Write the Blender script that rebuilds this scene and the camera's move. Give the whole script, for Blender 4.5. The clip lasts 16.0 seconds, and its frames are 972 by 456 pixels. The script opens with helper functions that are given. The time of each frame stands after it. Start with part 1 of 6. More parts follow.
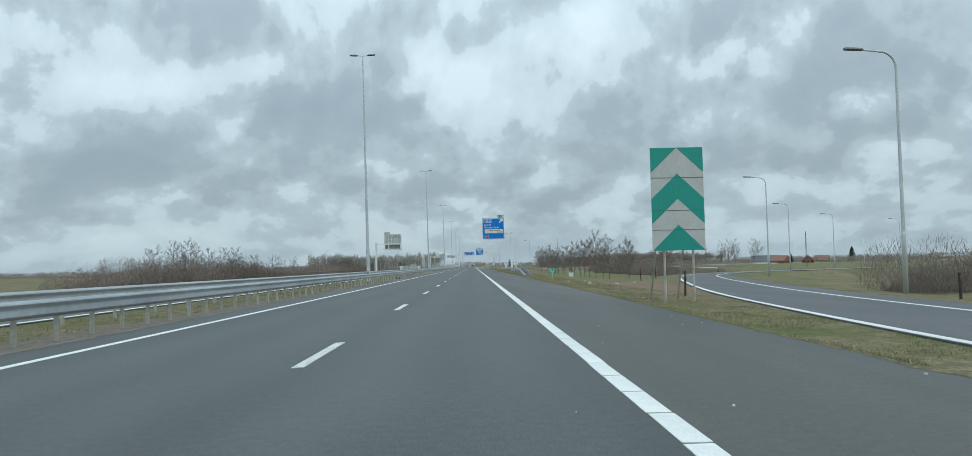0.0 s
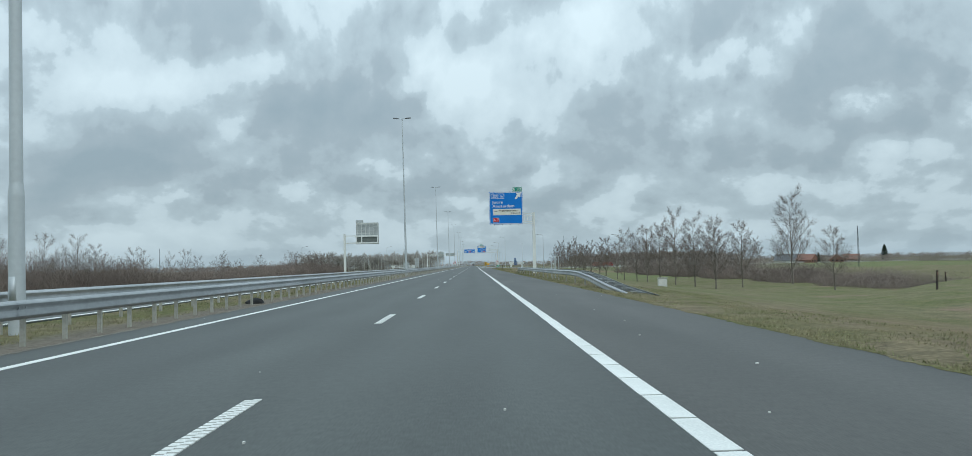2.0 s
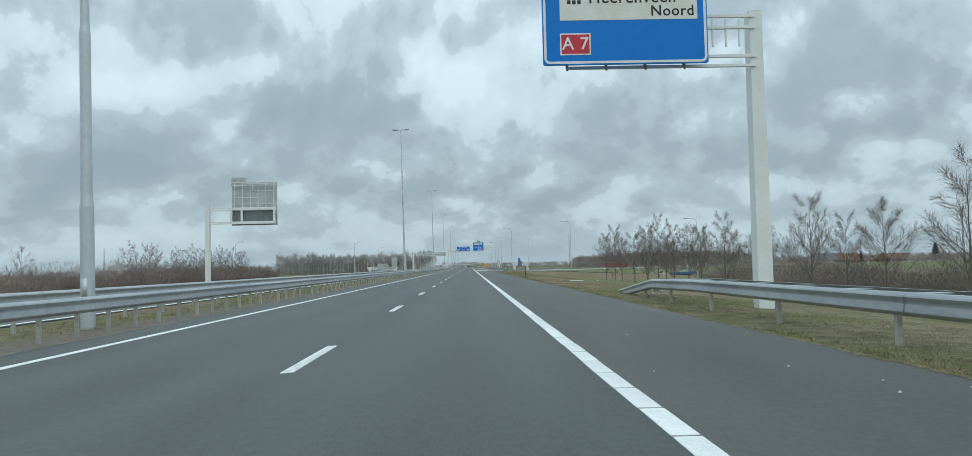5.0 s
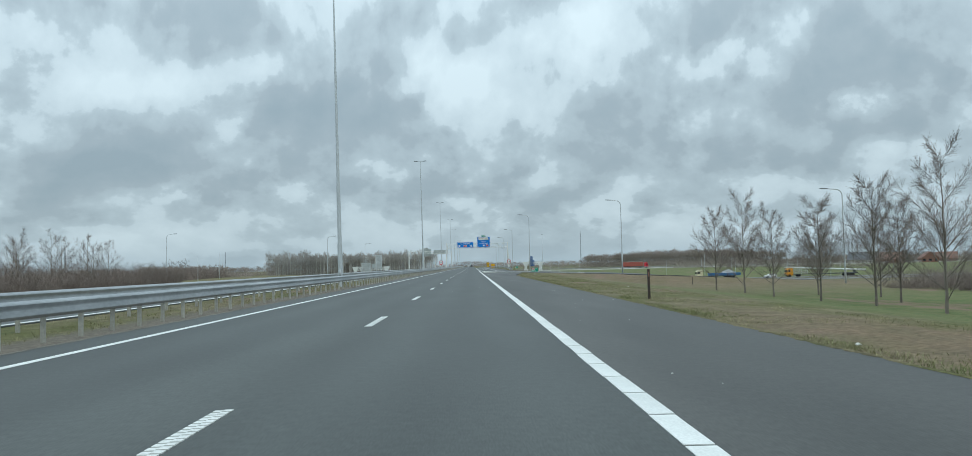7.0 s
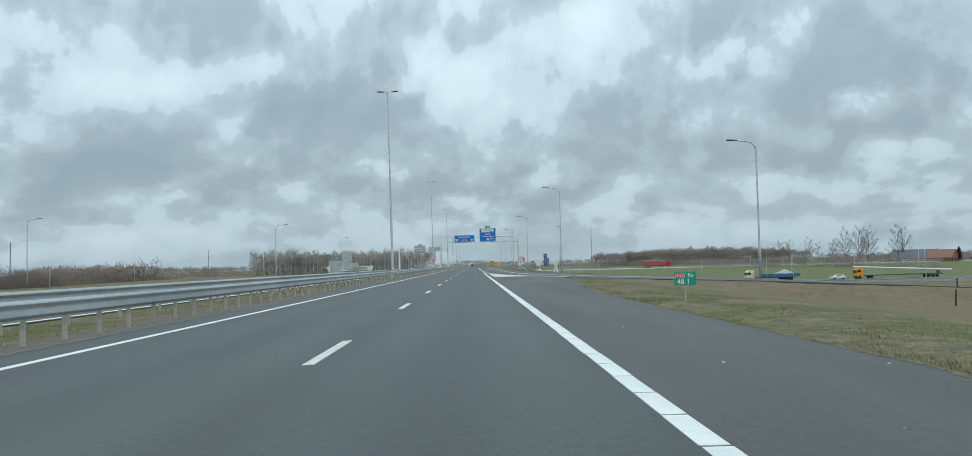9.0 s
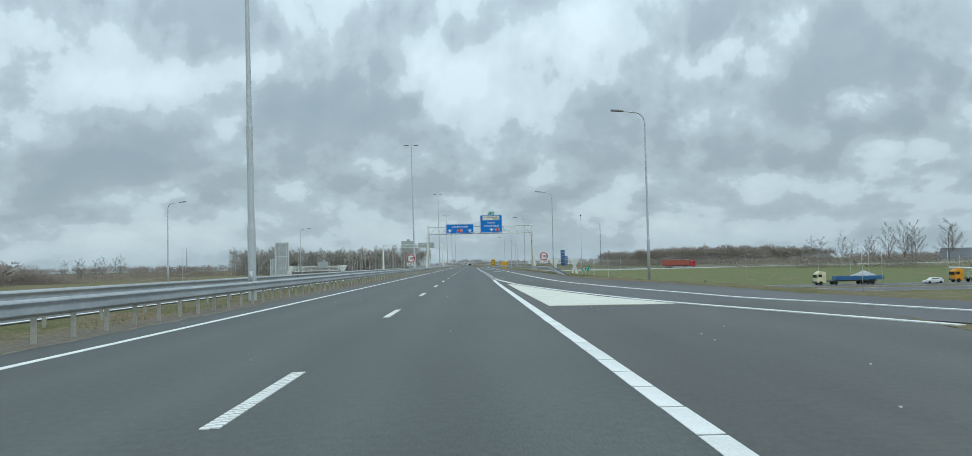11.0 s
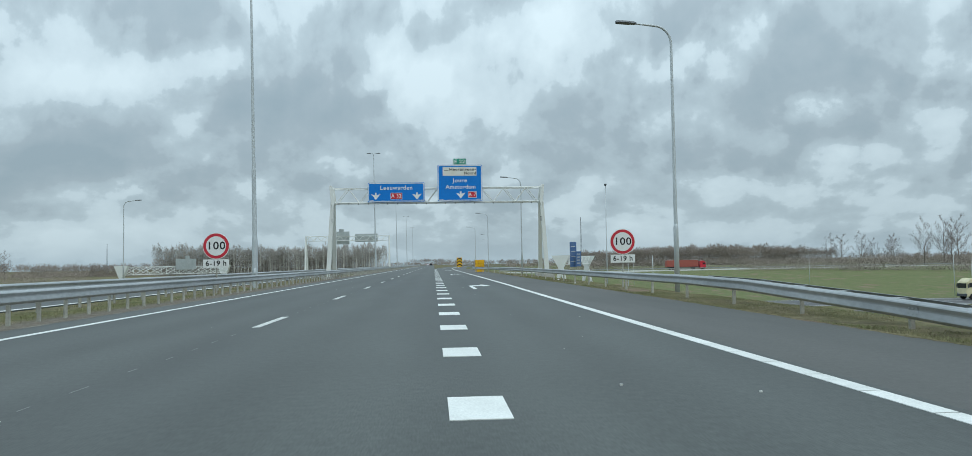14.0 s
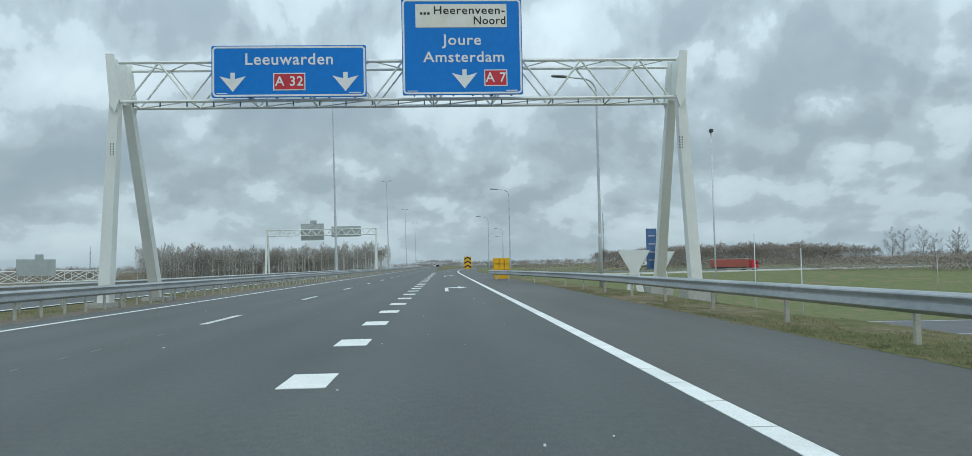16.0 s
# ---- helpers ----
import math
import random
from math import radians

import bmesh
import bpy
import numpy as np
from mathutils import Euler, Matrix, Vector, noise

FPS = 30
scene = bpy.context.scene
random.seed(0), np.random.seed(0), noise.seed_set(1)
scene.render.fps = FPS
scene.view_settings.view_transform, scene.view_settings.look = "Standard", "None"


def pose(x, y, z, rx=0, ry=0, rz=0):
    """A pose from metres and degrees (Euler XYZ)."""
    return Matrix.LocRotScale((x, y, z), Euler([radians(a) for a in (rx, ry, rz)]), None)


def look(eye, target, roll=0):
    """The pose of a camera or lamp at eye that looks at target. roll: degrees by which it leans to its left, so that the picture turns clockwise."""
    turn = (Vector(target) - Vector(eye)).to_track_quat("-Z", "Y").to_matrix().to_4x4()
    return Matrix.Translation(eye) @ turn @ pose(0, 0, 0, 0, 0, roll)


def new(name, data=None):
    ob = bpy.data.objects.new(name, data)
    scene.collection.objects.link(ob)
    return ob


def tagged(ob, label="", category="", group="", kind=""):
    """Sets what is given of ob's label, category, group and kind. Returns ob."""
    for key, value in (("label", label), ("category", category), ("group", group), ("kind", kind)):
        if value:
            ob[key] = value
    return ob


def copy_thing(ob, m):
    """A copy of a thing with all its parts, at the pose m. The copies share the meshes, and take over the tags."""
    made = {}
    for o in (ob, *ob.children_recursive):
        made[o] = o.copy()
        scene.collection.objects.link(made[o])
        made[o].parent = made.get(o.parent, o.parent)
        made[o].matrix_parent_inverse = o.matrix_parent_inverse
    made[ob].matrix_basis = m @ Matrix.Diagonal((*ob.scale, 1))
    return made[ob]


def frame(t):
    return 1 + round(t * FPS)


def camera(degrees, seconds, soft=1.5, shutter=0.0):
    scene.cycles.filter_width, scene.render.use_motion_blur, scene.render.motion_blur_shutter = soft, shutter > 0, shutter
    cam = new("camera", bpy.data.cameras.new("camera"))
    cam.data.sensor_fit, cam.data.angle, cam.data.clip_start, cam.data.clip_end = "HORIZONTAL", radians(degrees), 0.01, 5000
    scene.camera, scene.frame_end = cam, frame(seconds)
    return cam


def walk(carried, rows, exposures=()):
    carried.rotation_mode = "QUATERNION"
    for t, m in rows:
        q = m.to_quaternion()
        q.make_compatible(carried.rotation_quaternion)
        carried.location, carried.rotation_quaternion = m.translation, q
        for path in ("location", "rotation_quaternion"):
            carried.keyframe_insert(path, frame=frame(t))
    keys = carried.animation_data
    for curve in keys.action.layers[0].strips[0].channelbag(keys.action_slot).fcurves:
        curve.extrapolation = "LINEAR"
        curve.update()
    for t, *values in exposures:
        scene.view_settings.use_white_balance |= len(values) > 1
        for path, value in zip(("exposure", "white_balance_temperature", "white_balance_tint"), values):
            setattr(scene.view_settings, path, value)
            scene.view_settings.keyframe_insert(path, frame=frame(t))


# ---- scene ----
# The camera: a phone behind the windscreen of a car that keeps to the right lane and moves over to the exit lane.
cam = camera(63.63, 16.0, soft=0.6)
PATH = [
    (0, pose(-1.406, -0.000, 1.163, 92.714, 1.251, -0.952)),
    (0.5, pose(-1.435, 13.342, 1.163, 92.732, 1.207, -0.885)),
    (1, pose(-1.467, 26.650, 1.163, 92.711, 1.185, -0.871)),
    (1.5, pose(-1.493, 39.915, 1.163, 92.692, 1.163, -0.844)),
    (2, pose(-1.522, 53.280, 1.163, 92.658, 1.206, -0.890)),
    (2.5, pose(-1.543, 66.521, 1.163, 92.623, 1.242, -0.938)),
    (3, pose(-1.562, 79.615, 1.163, 92.654, 1.193, -1.030)),
    (3.5, pose(-1.541, 92.725, 1.163, 92.719, 1.176, -1.183)),
    (4, pose(-1.476, 105.926, 1.163, 92.771, 1.262, -1.320)),
    (6.5, pose(-1.399, 172.255, 1.163, 92.696, 1.337, -1.038)),
    (7, pose(-1.413, 185.699, 1.163, 92.724, 1.261, -1.016)),
    (7.5, pose(-1.444, 199.335, 1.163, 92.672, 1.369, -1.017)),
    (8, pose(-1.463, 212.563, 1.163, 92.723, 1.192, -0.934)),
    (8.5, pose(-1.494, 225.998, 1.163, 92.683, 1.184, -0.959)),
    (9, pose(-1.492, 239.808, 1.163, 92.671, 1.270, -0.966)),
    (11.5, pose(-1.581, 304.102, 1.163, 92.619, 1.194, -1.169)),
    (12, pose(-1.523, 316.893, 1.163, 92.716, 1.230, -1.279)),
    (12.5, pose(-1.399, 329.984, 1.163, 92.556, 1.107, -1.728)),
    (13, look((-1.049, 342.120, 1.195), (-0.969, 344.117, 1.282), -1.1)),
    (13.5, pose(-0.660, 353.486, 1.163, 92.600, 1.026, -2.853)),
    (14, pose(-0.085, 366.014, 1.163, 92.573, 0.899, -3.811)),
    (14.5, look((0.554, 377.841, 1.151), (0.702, 379.834, 1.243), -1.2)),
    (15, pose(1.088, 389.370, 1.163, 92.582, 1.242, -3.849)),
    (15.5, pose(1.403, 400.897, 1.163, 92.660, 1.156, -3.409)),
    (16, pose(1.659, 412.178, 1.163, 92.649, 1.187, -3.112)),
]
walk(cam, PATH)

# ---- light: a bright overcast sky with broken grey cloud ----
SUN_UP, SUN_ROUND = 38.0, 150.0
world = bpy.data.worlds.new("overcast_sky")
scene.world = world
world.use_nodes = True
wn, wl = world.node_tree.nodes, world.node_tree.links
wn.clear()


def wnode(kind, **values):
    n = wn.new(kind)
    for key, value in values.items():
        n.inputs[key].default_value = value
    return n


def wmath(op, a, b=None, clamp=False):
    n = wn.new("ShaderNodeMath")
    n.operation, n.use_clamp = op, clamp
    for i, v in enumerate((a, b)):
        if v is None:
            continue
        if isinstance(v, (int, float)):
            n.inputs[i].default_value = v
        else:
            wl.new(v, n.inputs[i])
    return n.outputs[0]


w_out = wn.new("ShaderNodeOutputWorld")
w_bg = wn.new("ShaderNodeBackground")
w_tc = wn.new("ShaderNodeTexCoord")
w_sep = wn.new("ShaderNodeSeparateXYZ")
wl.new(w_tc.outputs["Generated"], w_sep.inputs[0])
up = wmath("MAXIMUM", w_sep.outputs[2], 0.0)
# the sky as bearing (to the right of north) and height, both in radians, with ragged cloud edges
az = wmath("ARCTAN2", w_sep.outputs[0], w_sep.outputs[1])
flat = wmath("DIVIDE", w_sep.outputs[2], wmath("ADD", 0.55, wmath("MULTIPLY", up, 1.3)))
w_cmb = wn.new("ShaderNodeCombineXYZ")
wl.new(az, w_cmb.inputs[0])
wl.new(wmath("MULTIPLY", flat, 1.2), w_cmb.inputs[1])
warp = wnode("ShaderNodeTexNoise", Scale=7.0, Detail=11.0, Roughness=0.60)
wl.new(w_cmb.outputs[0], warp.inputs["Vector"])
w_ws = wn.new("ShaderNodeSeparateColor")
wl.new(warp.outputs["Color"], w_ws.inputs[0])
azw = wmath("ADD", az, wmath("MULTIPLY", wmath("SUBTRACT", w_ws.outputs[0], 0.5), 0.20))
elw = wmath("ADD", w_sep.outputs[2], wmath("MULTIPLY", wmath("SUBTRACT", w_ws.outputs[1], 0.5), 0.085))
# cloud masses: bearing, height, half width, half depth (degrees) and lightness
DARK_CLOUDS = (
    (-23.5, 17.2, 6.5, 1.5, -0.7), (-23.8, 8.5, 8.7, 2.6, -0.75), (-10.0, 11.5, 7.5, 2.5, -0.75), (-11.7, 5.0, 6.5, 1.6, -0.9), (-2.9, 8.3, 5.0, 1.8, -0.35), (24.3, 15.1, 9.8, 2.6, -0.95),
    (20.2, 10.8, 5.6, 1.4, -0.6), (31.2, 9.4, 3.0, 3.1, -0.6), (15.0, 7.9, 10.2, 1.8, -0.45), (5.3, 4.8, 5.4, 1.5, -0.65), (-28.9, 4.4, 3.1, 1.2, -0.3), (-19.6, 6.3, 3.2, 1.3, -0.3))
LIGHT_CLOUDS = (
    (-23.1, 12.5, 3.8, 1.0, 1), (-16.8, 13.9, 2.9, 0.9, 0.7), (-11.7, 9.2, 4.8, 1.3, 0.5), (-1.7, 12.4, 2.9, 1.7, 1), (7.1, 14.1, 6.7, 4.0, 0.75), (11.1, 15.7, 3.1, 1.6, 0.4),
    (17.7, 13.6, 3.9, 1.1, 0.6), (26.6, 9.9, 1.8, 0.8, 1.1), (-13.1, 5.4, 1.2, 0.5, 0.8), (21.2, 4.5, 4.3, 1.7, 0.35), (-5.5, 15.3, 5.4, 1.4, 0.2), (-26.6, 3.3, 1.5, 0.6, 0.6),
    (-21.4, 4.6, 1.6, 0.4, 0.6), (10.6, 2.3, 9.6, 0.8, 0.6), (-9.1, 18.0, 6.2, 1.8, 0.3), (-2.9, 3.1, 3.6, 0.8, 0.5))
total = None
for a_, e_, sa, se, amp in DARK_CLOUDS + LIGHT_CLOUDS:
    da = wmath("MULTIPLY", wmath("SUBTRACT", azw, radians(a_)), 1 / radians(sa))
    de = wmath("MULTIPLY", wmath("SUBTRACT", elw, radians(e_)), 1 / radians(se))
    g_ = wmath("MULTIPLY", wmath("EXPONENT", wmath("MULTIPLY", wmath("ADD", wmath("MULTIPLY", da, da), wmath("MULTIPLY", de, de)), -0.8)), amp)
    total = g_ if total is None else wmath("ADD", total, g_)
w_big = wnode("ShaderNodeTexNoise", Scale=4.2, Detail=9.0, Roughness=0.55, Distortion=0.35)
w_small = wnode("ShaderNodeTexNoise", Scale=14.0, Detail=8.0, Roughness=0.6, Distortion=0.3)
wl.new(w_cmb.outputs[0], w_big.inputs["Vector"])
wl.new(w_cmb.outputs[0], w_small.inputs["Vector"])
mixed = wmath("ADD", wmath("MULTIPLY", wmath("SUBTRACT", w_big.outputs[0], 0.5), 0.27), wmath("MULTIPLY", wmath("SUBTRACT", w_small.outputs[0], 0.5), 0.17))
# billows: the upper edges of denser cloud catch the light, the undersides stay grey
w_low, w_high = (wnode("ShaderNodeTexNoise", Scale=6.0, Detail=10.0, Roughness=0.50, Distortion=0.1) for _ in range(2))
w_lift = wn.new("ShaderNodeMapping")
w_lift.inputs["Location"].default_value = (-0.012, 0.028, 0)
wl.new(w_cmb.outputs[0], w_low.inputs["Vector"])
wl.new(w_cmb.outputs[0], w_lift.inputs[0])
wl.new(w_lift.outputs[0], w_high.inputs["Vector"])
billow = wmath("MULTIPLY", wmath("SUBTRACT", w_low.outputs[0], w_high.outputs[0]), 0.95)
w_edge = wn.new("ShaderNodeMapRange")
w_edge.interpolation_type = "SMOOTHSTEP"
for i_, v_ in ((1, 0.45), (2, 0.55), (3, -0.022), (4, 0.036)):
    w_edge.inputs[i_].default_value = v_
wl.new(w_low.outputs[0], w_edge.inputs[0])
w_puff = wnode("ShaderNodeTexNoise", Scale=5.5, Detail=5.0, Roughness=0.45, Distortion=0.3)
w_puff.noise_type = "RIDGED_MULTIFRACTAL"
w_puff.normalize = True
wl.new(w_cmb.outputs[0], w_puff.inputs["Vector"])
mixed = wmath("ADD", mixed, wmath("MULTIPLY", wmath("SUBTRACT", 0.5, w_puff.outputs[0]), 0.12))
mixed = wmath("ADD", wmath("ADD", mixed, billow), w_edge.outputs[0])
mixed = wmath("ADD", wmath("ADD", mixed, 0.470), wmath("MULTIPLY", total, 0.165))
# crisp cloud borders where the deck thickens and where its rims are lit
w_rag = wnode("ShaderNodeTexNoise", Scale=16.0, Detail=10.0, Roughness=0.62, Distortion=0.2)
wl.new(w_cmb.outputs[0], w_rag.inputs["Vector"])
ragged = wmath("ADD", mixed, wmath("MULTIPLY", wmath("SUBTRACT", w_rag.outputs[0], 0.5), 0.10))
for low_, high_, gain_ in ((0.42, 0.47, 0.035), (0.525, 0.565, 0.05)):
    w_step = wn.new("ShaderNodeMapRange")
    w_step.interpolation_type = "SMOOTHSTEP"
    for i_, v_ in ((1, low_), (2, high_), (3, -gain_ / 2), (4, gain_ / 2)):
        w_step.inputs[i_].default_value = v_
    wl.new(ragged, w_step.inputs[0])
    mixed = wmath("ADD", mixed, w_step.outputs[0])
w_ramp = wn.new("ShaderNodeValToRGB")
el = w_ramp.color_ramp.elements
el[0].position, el[0].color = 0.24, (0.330, 0.440, 0.505, 1)
el[1].position, el[1].color = 0.76, (0.70, 0.86, 0.935, 1)
for pos, col in ((0.40, (0.390, 0.498, 0.562, 1)), (0.50, (0.465, 0.592, 0.660, 1)), (0.585, (0.575, 0.720, 0.795, 1))):
    e = el.new(pos)
    e.color = col
wl.new(mixed, w_ramp.inputs[0])
# a paler, bluer strip just over the horizon, and the brighter overhead of an overcast sky
w_hz = wn.new("ShaderNodeMixRGB")
w_hz.inputs[2].default_value = (0.47, 0.625, 0.72, 1)
wl.new(w_ramp.outputs[0], w_hz.inputs[1])
wl.new(wmath("MULTIPLY", wmath("POWER", wmath("SUBTRACT", 1.0, up), 30.0), 0.8), w_hz.inputs[0])
w_sky = wn.new("ShaderNodeTexSky")
w_sky.sky_type, w_sky.sun_disc = "NISHITA", False
w_sky.sun_elevation, w_sky.sun_rotation = radians(SUN_UP), radians(SUN_ROUND)
w_dim = wn.new("ShaderNodeMixRGB")
w_dim.blend_type = "MULTIPLY"
w_dim.inputs[0].default_value = 1.0
w_dim.inputs[2].default_value = (0.1, 0.1, 0.1, 1)
wl.new(w_sky.outputs[0], w_dim.inputs[1])
w_cov = wn.new("ShaderNodeMixRGB")
w_cov.inputs[0].default_value = 0.95
wl.new(w_dim.outputs[0], w_cov.inputs[1])
wl.new(w_hz.outputs[0], w_cov.inputs[2])
wl.new(w_cov.outputs[0], w_bg.inputs[0])
wl.new(wmath("ADD", 0.835, wmath("MULTIPLY", wmath("POWER", up, 1.4), 1.42)), w_bg.inputs[1])
wl.new(w_bg.outputs[0], w_out.inputs[0])

sun = new("sun", bpy.data.lights.new("sun", "SUN"))
sun.data.energy, sun.data.angle, sun.data.color = 0.55, radians(25), (1.0, 0.97, 0.92)
sun.matrix_world = look((60, -120, 140), (0, 0, 0))

# ---- materials ----


def material(name, base, rough=0.6, metal=0.0, alt=None, scale=3.0, fine=40.0, bump=0.0, amount=1.0, stretch=(1, 1, 1), spec=0.5, coords="Object"):
    """A surface with two scales of variation: blotches between base and alt, and a fine grain with relief."""
    m = bpy.data.materials.new(name)
    m.use_nodes = True
    n, l = m.node_tree.nodes, m.node_tree.links
    b = n["Principled BSDF"]
    tc, mp = n.new("ShaderNodeTexCoord"), n.new("ShaderNodeMapping")
    mp.inputs["Scale"].default_value = stretch
    l.new(tc.outputs[coords], mp.inputs[0])
    big, small = n.new("ShaderNodeTexNoise"), n.new("ShaderNodeTexNoise")
    big.inputs["Scale"].default_value, big.inputs["Detail"].default_value = scale, 5
    small.inputs["Scale"].default_value, small.inputs["Detail"].default_value = fine, 4
    for t in (big, small):
        l.new(mp.outputs[0], t.inputs["Vector"])
    mr = n.new("ShaderNodeMapRange")
    mr.inputs[1].default_value, mr.inputs[2].default_value = 0.36, 0.64
    l.new(big.outputs[0], mr.inputs[0])
    mx = n.new("ShaderNodeMixRGB")
    alt = alt or tuple(c * 0.8 for c in base)
    mx.inputs[1].default_value, mx.inputs[2].default_value = (*base, 1), (*alt, 1)
    l.new(mr.outputs[0], mx.inputs[0])
    gr = n.new("ShaderNodeMapRange")
    gr.inputs[1].default_value, gr.inputs[2].default_value = 0.3, 0.7
    gr.inputs[3].default_value, gr.inputs[4].default_value = 1 - 0.3 * amount, 1 + 0.3 * amount
    l.new(small.outputs[0], gr.inputs[0])
    mu = n.new("ShaderNodeMixRGB")
    mu.blend_type = "MULTIPLY"
    mu.inputs[0].default_value = 1
    l.new(mx.outputs[0], mu.inputs[1])
    l.new(gr.outputs[0], mu.inputs[2])
    l.new(mu.outputs[0], b.inputs["Base Color"])
    rr = n.new("ShaderNodeMapRange")
    rr.inputs[3].default_value, rr.inputs[4].default_value = max(0.02, rough - 0.09), min(1, rough + 0.09)
    l.new(big.outputs[0], rr.inputs[0])
    l.new(rr.outputs[0], b.inputs["Roughness"])
    b.inputs["Metallic"].default_value = metal
    b.inputs["Specular IOR Level"].default_value = spec
    if bump:
        bp = n.new("ShaderNodeBump")
        bp.inputs["Strength"].default_value, bp.inputs["Distance"].default_value = 0.6, bump
        l.new(small.outputs[0], bp.inputs["Height"])
        l.new(bp.outputs[0], b.inputs["Normal"])
    return m


def asphalt(name, base, alt, tracks=0.0):
    """Dense asphalt: stone grain, long smears along the road, and wheel tracks that repeat with the lanes."""
    m = material(name, base, 0.60, alt=alt, scale=0.35, fine=70.0, bump=0.0012, amount=0.7, stretch=(1, 0.12, 1), spec=0.45)
    n, l = m.node_tree.nodes, m.node_tree.links
    b = n["Principled BSDF"]
    src = b.inputs["Base Color"].links[0].from_socket
    tc, sp = n.new("ShaderNodeTexCoord"), n.new("ShaderNodeSeparateXYZ")
    l.new(tc.outputs["Object"], sp.inputs[0])
    grain = n.new("ShaderNodeTexNoise")
    grain.inputs["Scale"].default_value, grain.inputs["Detail"].default_value = 9.0, 6
    l.new(tc.outputs["Object"], grain.inputs["Vector"])
    gm = n.new("ShaderNodeMapRange")
    gm.inputs[1].default_value, gm.inputs[2].default_value, gm.inputs[3].default_value, gm.inputs[4].default_value = 0.3, 0.7, 0.87, 1.13
    l.new(grain.outputs[0], gm.inputs[0])
    # mottling of the binder, longer along the road than across
    mp2, mott, mm, mx2 = n.new("ShaderNodeMapping"), n.new("ShaderNodeTexNoise"), n.new("ShaderNodeMapRange"), n.new("ShaderNodeMath")
    mp2.inputs["Scale"].default_value = (1, 0.22, 1)
    mott.inputs["Scale"].default_value, mott.inputs["Detail"].default_value = 1.1, 5
    mm.inputs[1].default_value, mm.inputs[2].default_value, mm.inputs[3].default_value, mm.inputs[4].default_value = 0.3, 0.7, 0.90, 1.10
    mx2.operation = "MULTIPLY"
    l.new(tc.outputs["Object"], mp2.inputs[0])
    l.new(mp2.outputs[0], mott.inputs["Vector"])
    l.new(mott.outputs[0], mm.inputs[0])
    l.new(gm.outputs[0], mx2.inputs[0])
    l.new(mm.outputs[0], mx2.inputs[1])
    val = mx2.outputs[0]
    if tracks:
        ph = n.new("ShaderNodeMath")
        ph.operation = "MULTIPLY"
        ph.inputs[1].default_value = 2 * math.pi / 1.75
        l.new(sp.outputs[0], ph.inputs[0])
        sn = n.new("ShaderNodeMath")
        sn.operation = "COSINE"
        l.new(ph.outputs[0], sn.inputs[0])
        ad = n.new("ShaderNodeMath")
        ad.operation = "MULTIPLY_ADD"
        ad.inputs[1].default_value = tracks
        l.new(sn.outputs[0], ad.inputs[0])
        l.new(val, ad.inputs[2])
        val = ad.outputs[0]
    mu = n.new("ShaderNodeMixRGB")
    mu.blend_type = "MULTIPLY"
    mu.inputs[0].default_value = 1
    l.new(src, mu.inputs[1])
    l.new(val, mu.inputs[2])
    l.new(mu.outputs[0], b.inputs["Base Color"])
    return m


def by_piece(m, spread=0.12):
    """Lets each object of a shared mesh differ a little in tone."""
    n, l = m.node_tree.nodes, m.node_tree.links
    b = n["Principled BSDF"]
    src = b.inputs["Base Color"].links[0].from_socket
    oi, mr, mu = n.new("ShaderNodeObjectInfo"), n.new("ShaderNodeMapRange"), n.new("ShaderNodeMixRGB")
    mr.inputs[3].default_value, mr.inputs[4].default_value = 1 - spread, 1 + spread
    l.new(oi.outputs["Random"], mr.inputs[0])
    mu.blend_type = "MULTIPLY"
    mu.inputs[0].default_value = 1
    l.new(src, mu.inputs[1])
    l.new(mr.outputs[0], mu.inputs[2])
    l.new(mu.outputs[0], b.inputs["Base Color"])
    return m


M = {}
M["asphalt"] = asphalt("lane_asphalt", (0.050, 0.0560, 0.0525), (0.069, 0.0765, 0.0715), -0.09)
M["shoulder"] = asphalt("shoulder_asphalt", (0.071, 0.070, 0.063), (0.054, 0.0545, 0.050))
M["ramp"] = asphalt("ramp_asphalt", (0.080, 0.078, 0.082), (0.066, 0.066, 0.07))
M["paint"] = by_piece(material("road_paint", (0.75, 0.76, 0.73), 0.6, alt=(0.66, 0.67, 0.64), scale=2.2, fine=60, bump=0.002, amount=0.35), 0.06)
M["old_paint"] = material("worn_road_paint", (0.66, 0.65, 0.57), 0.7, alt=(0.59, 0.58, 0.49), scale=0.8, fine=30, bump=0.002, amount=0.4)
M["galv"] = material("galvanised_steel", (0.43, 0.45, 0.46), 0.42, 0.62, alt=(0.33, 0.35, 0.36), scale=0.9, fine=14, amount=0.35, stretch=(1, 0.35, 1))
M["post"] = by_piece(material("weathered_zinc_post", (0.45, 0.44, 0.39), 0.65, 0.2, alt=(0.35, 0.34, 0.29), scale=3, fine=25, amount=0.5), 0.12)
M["pole"] = material("grey_zinc_pole", (0.56, 0.60, 0.61), 0.5, 0.3, alt=(0.50, 0.54, 0.55), scale=0.35, fine=9, amount=0.14)
M["lamp"] = material("lamp_housing_grey", (0.16, 0.17, 0.18), 0.5, 0.2, scale=2, fine=20, amount=0.3)
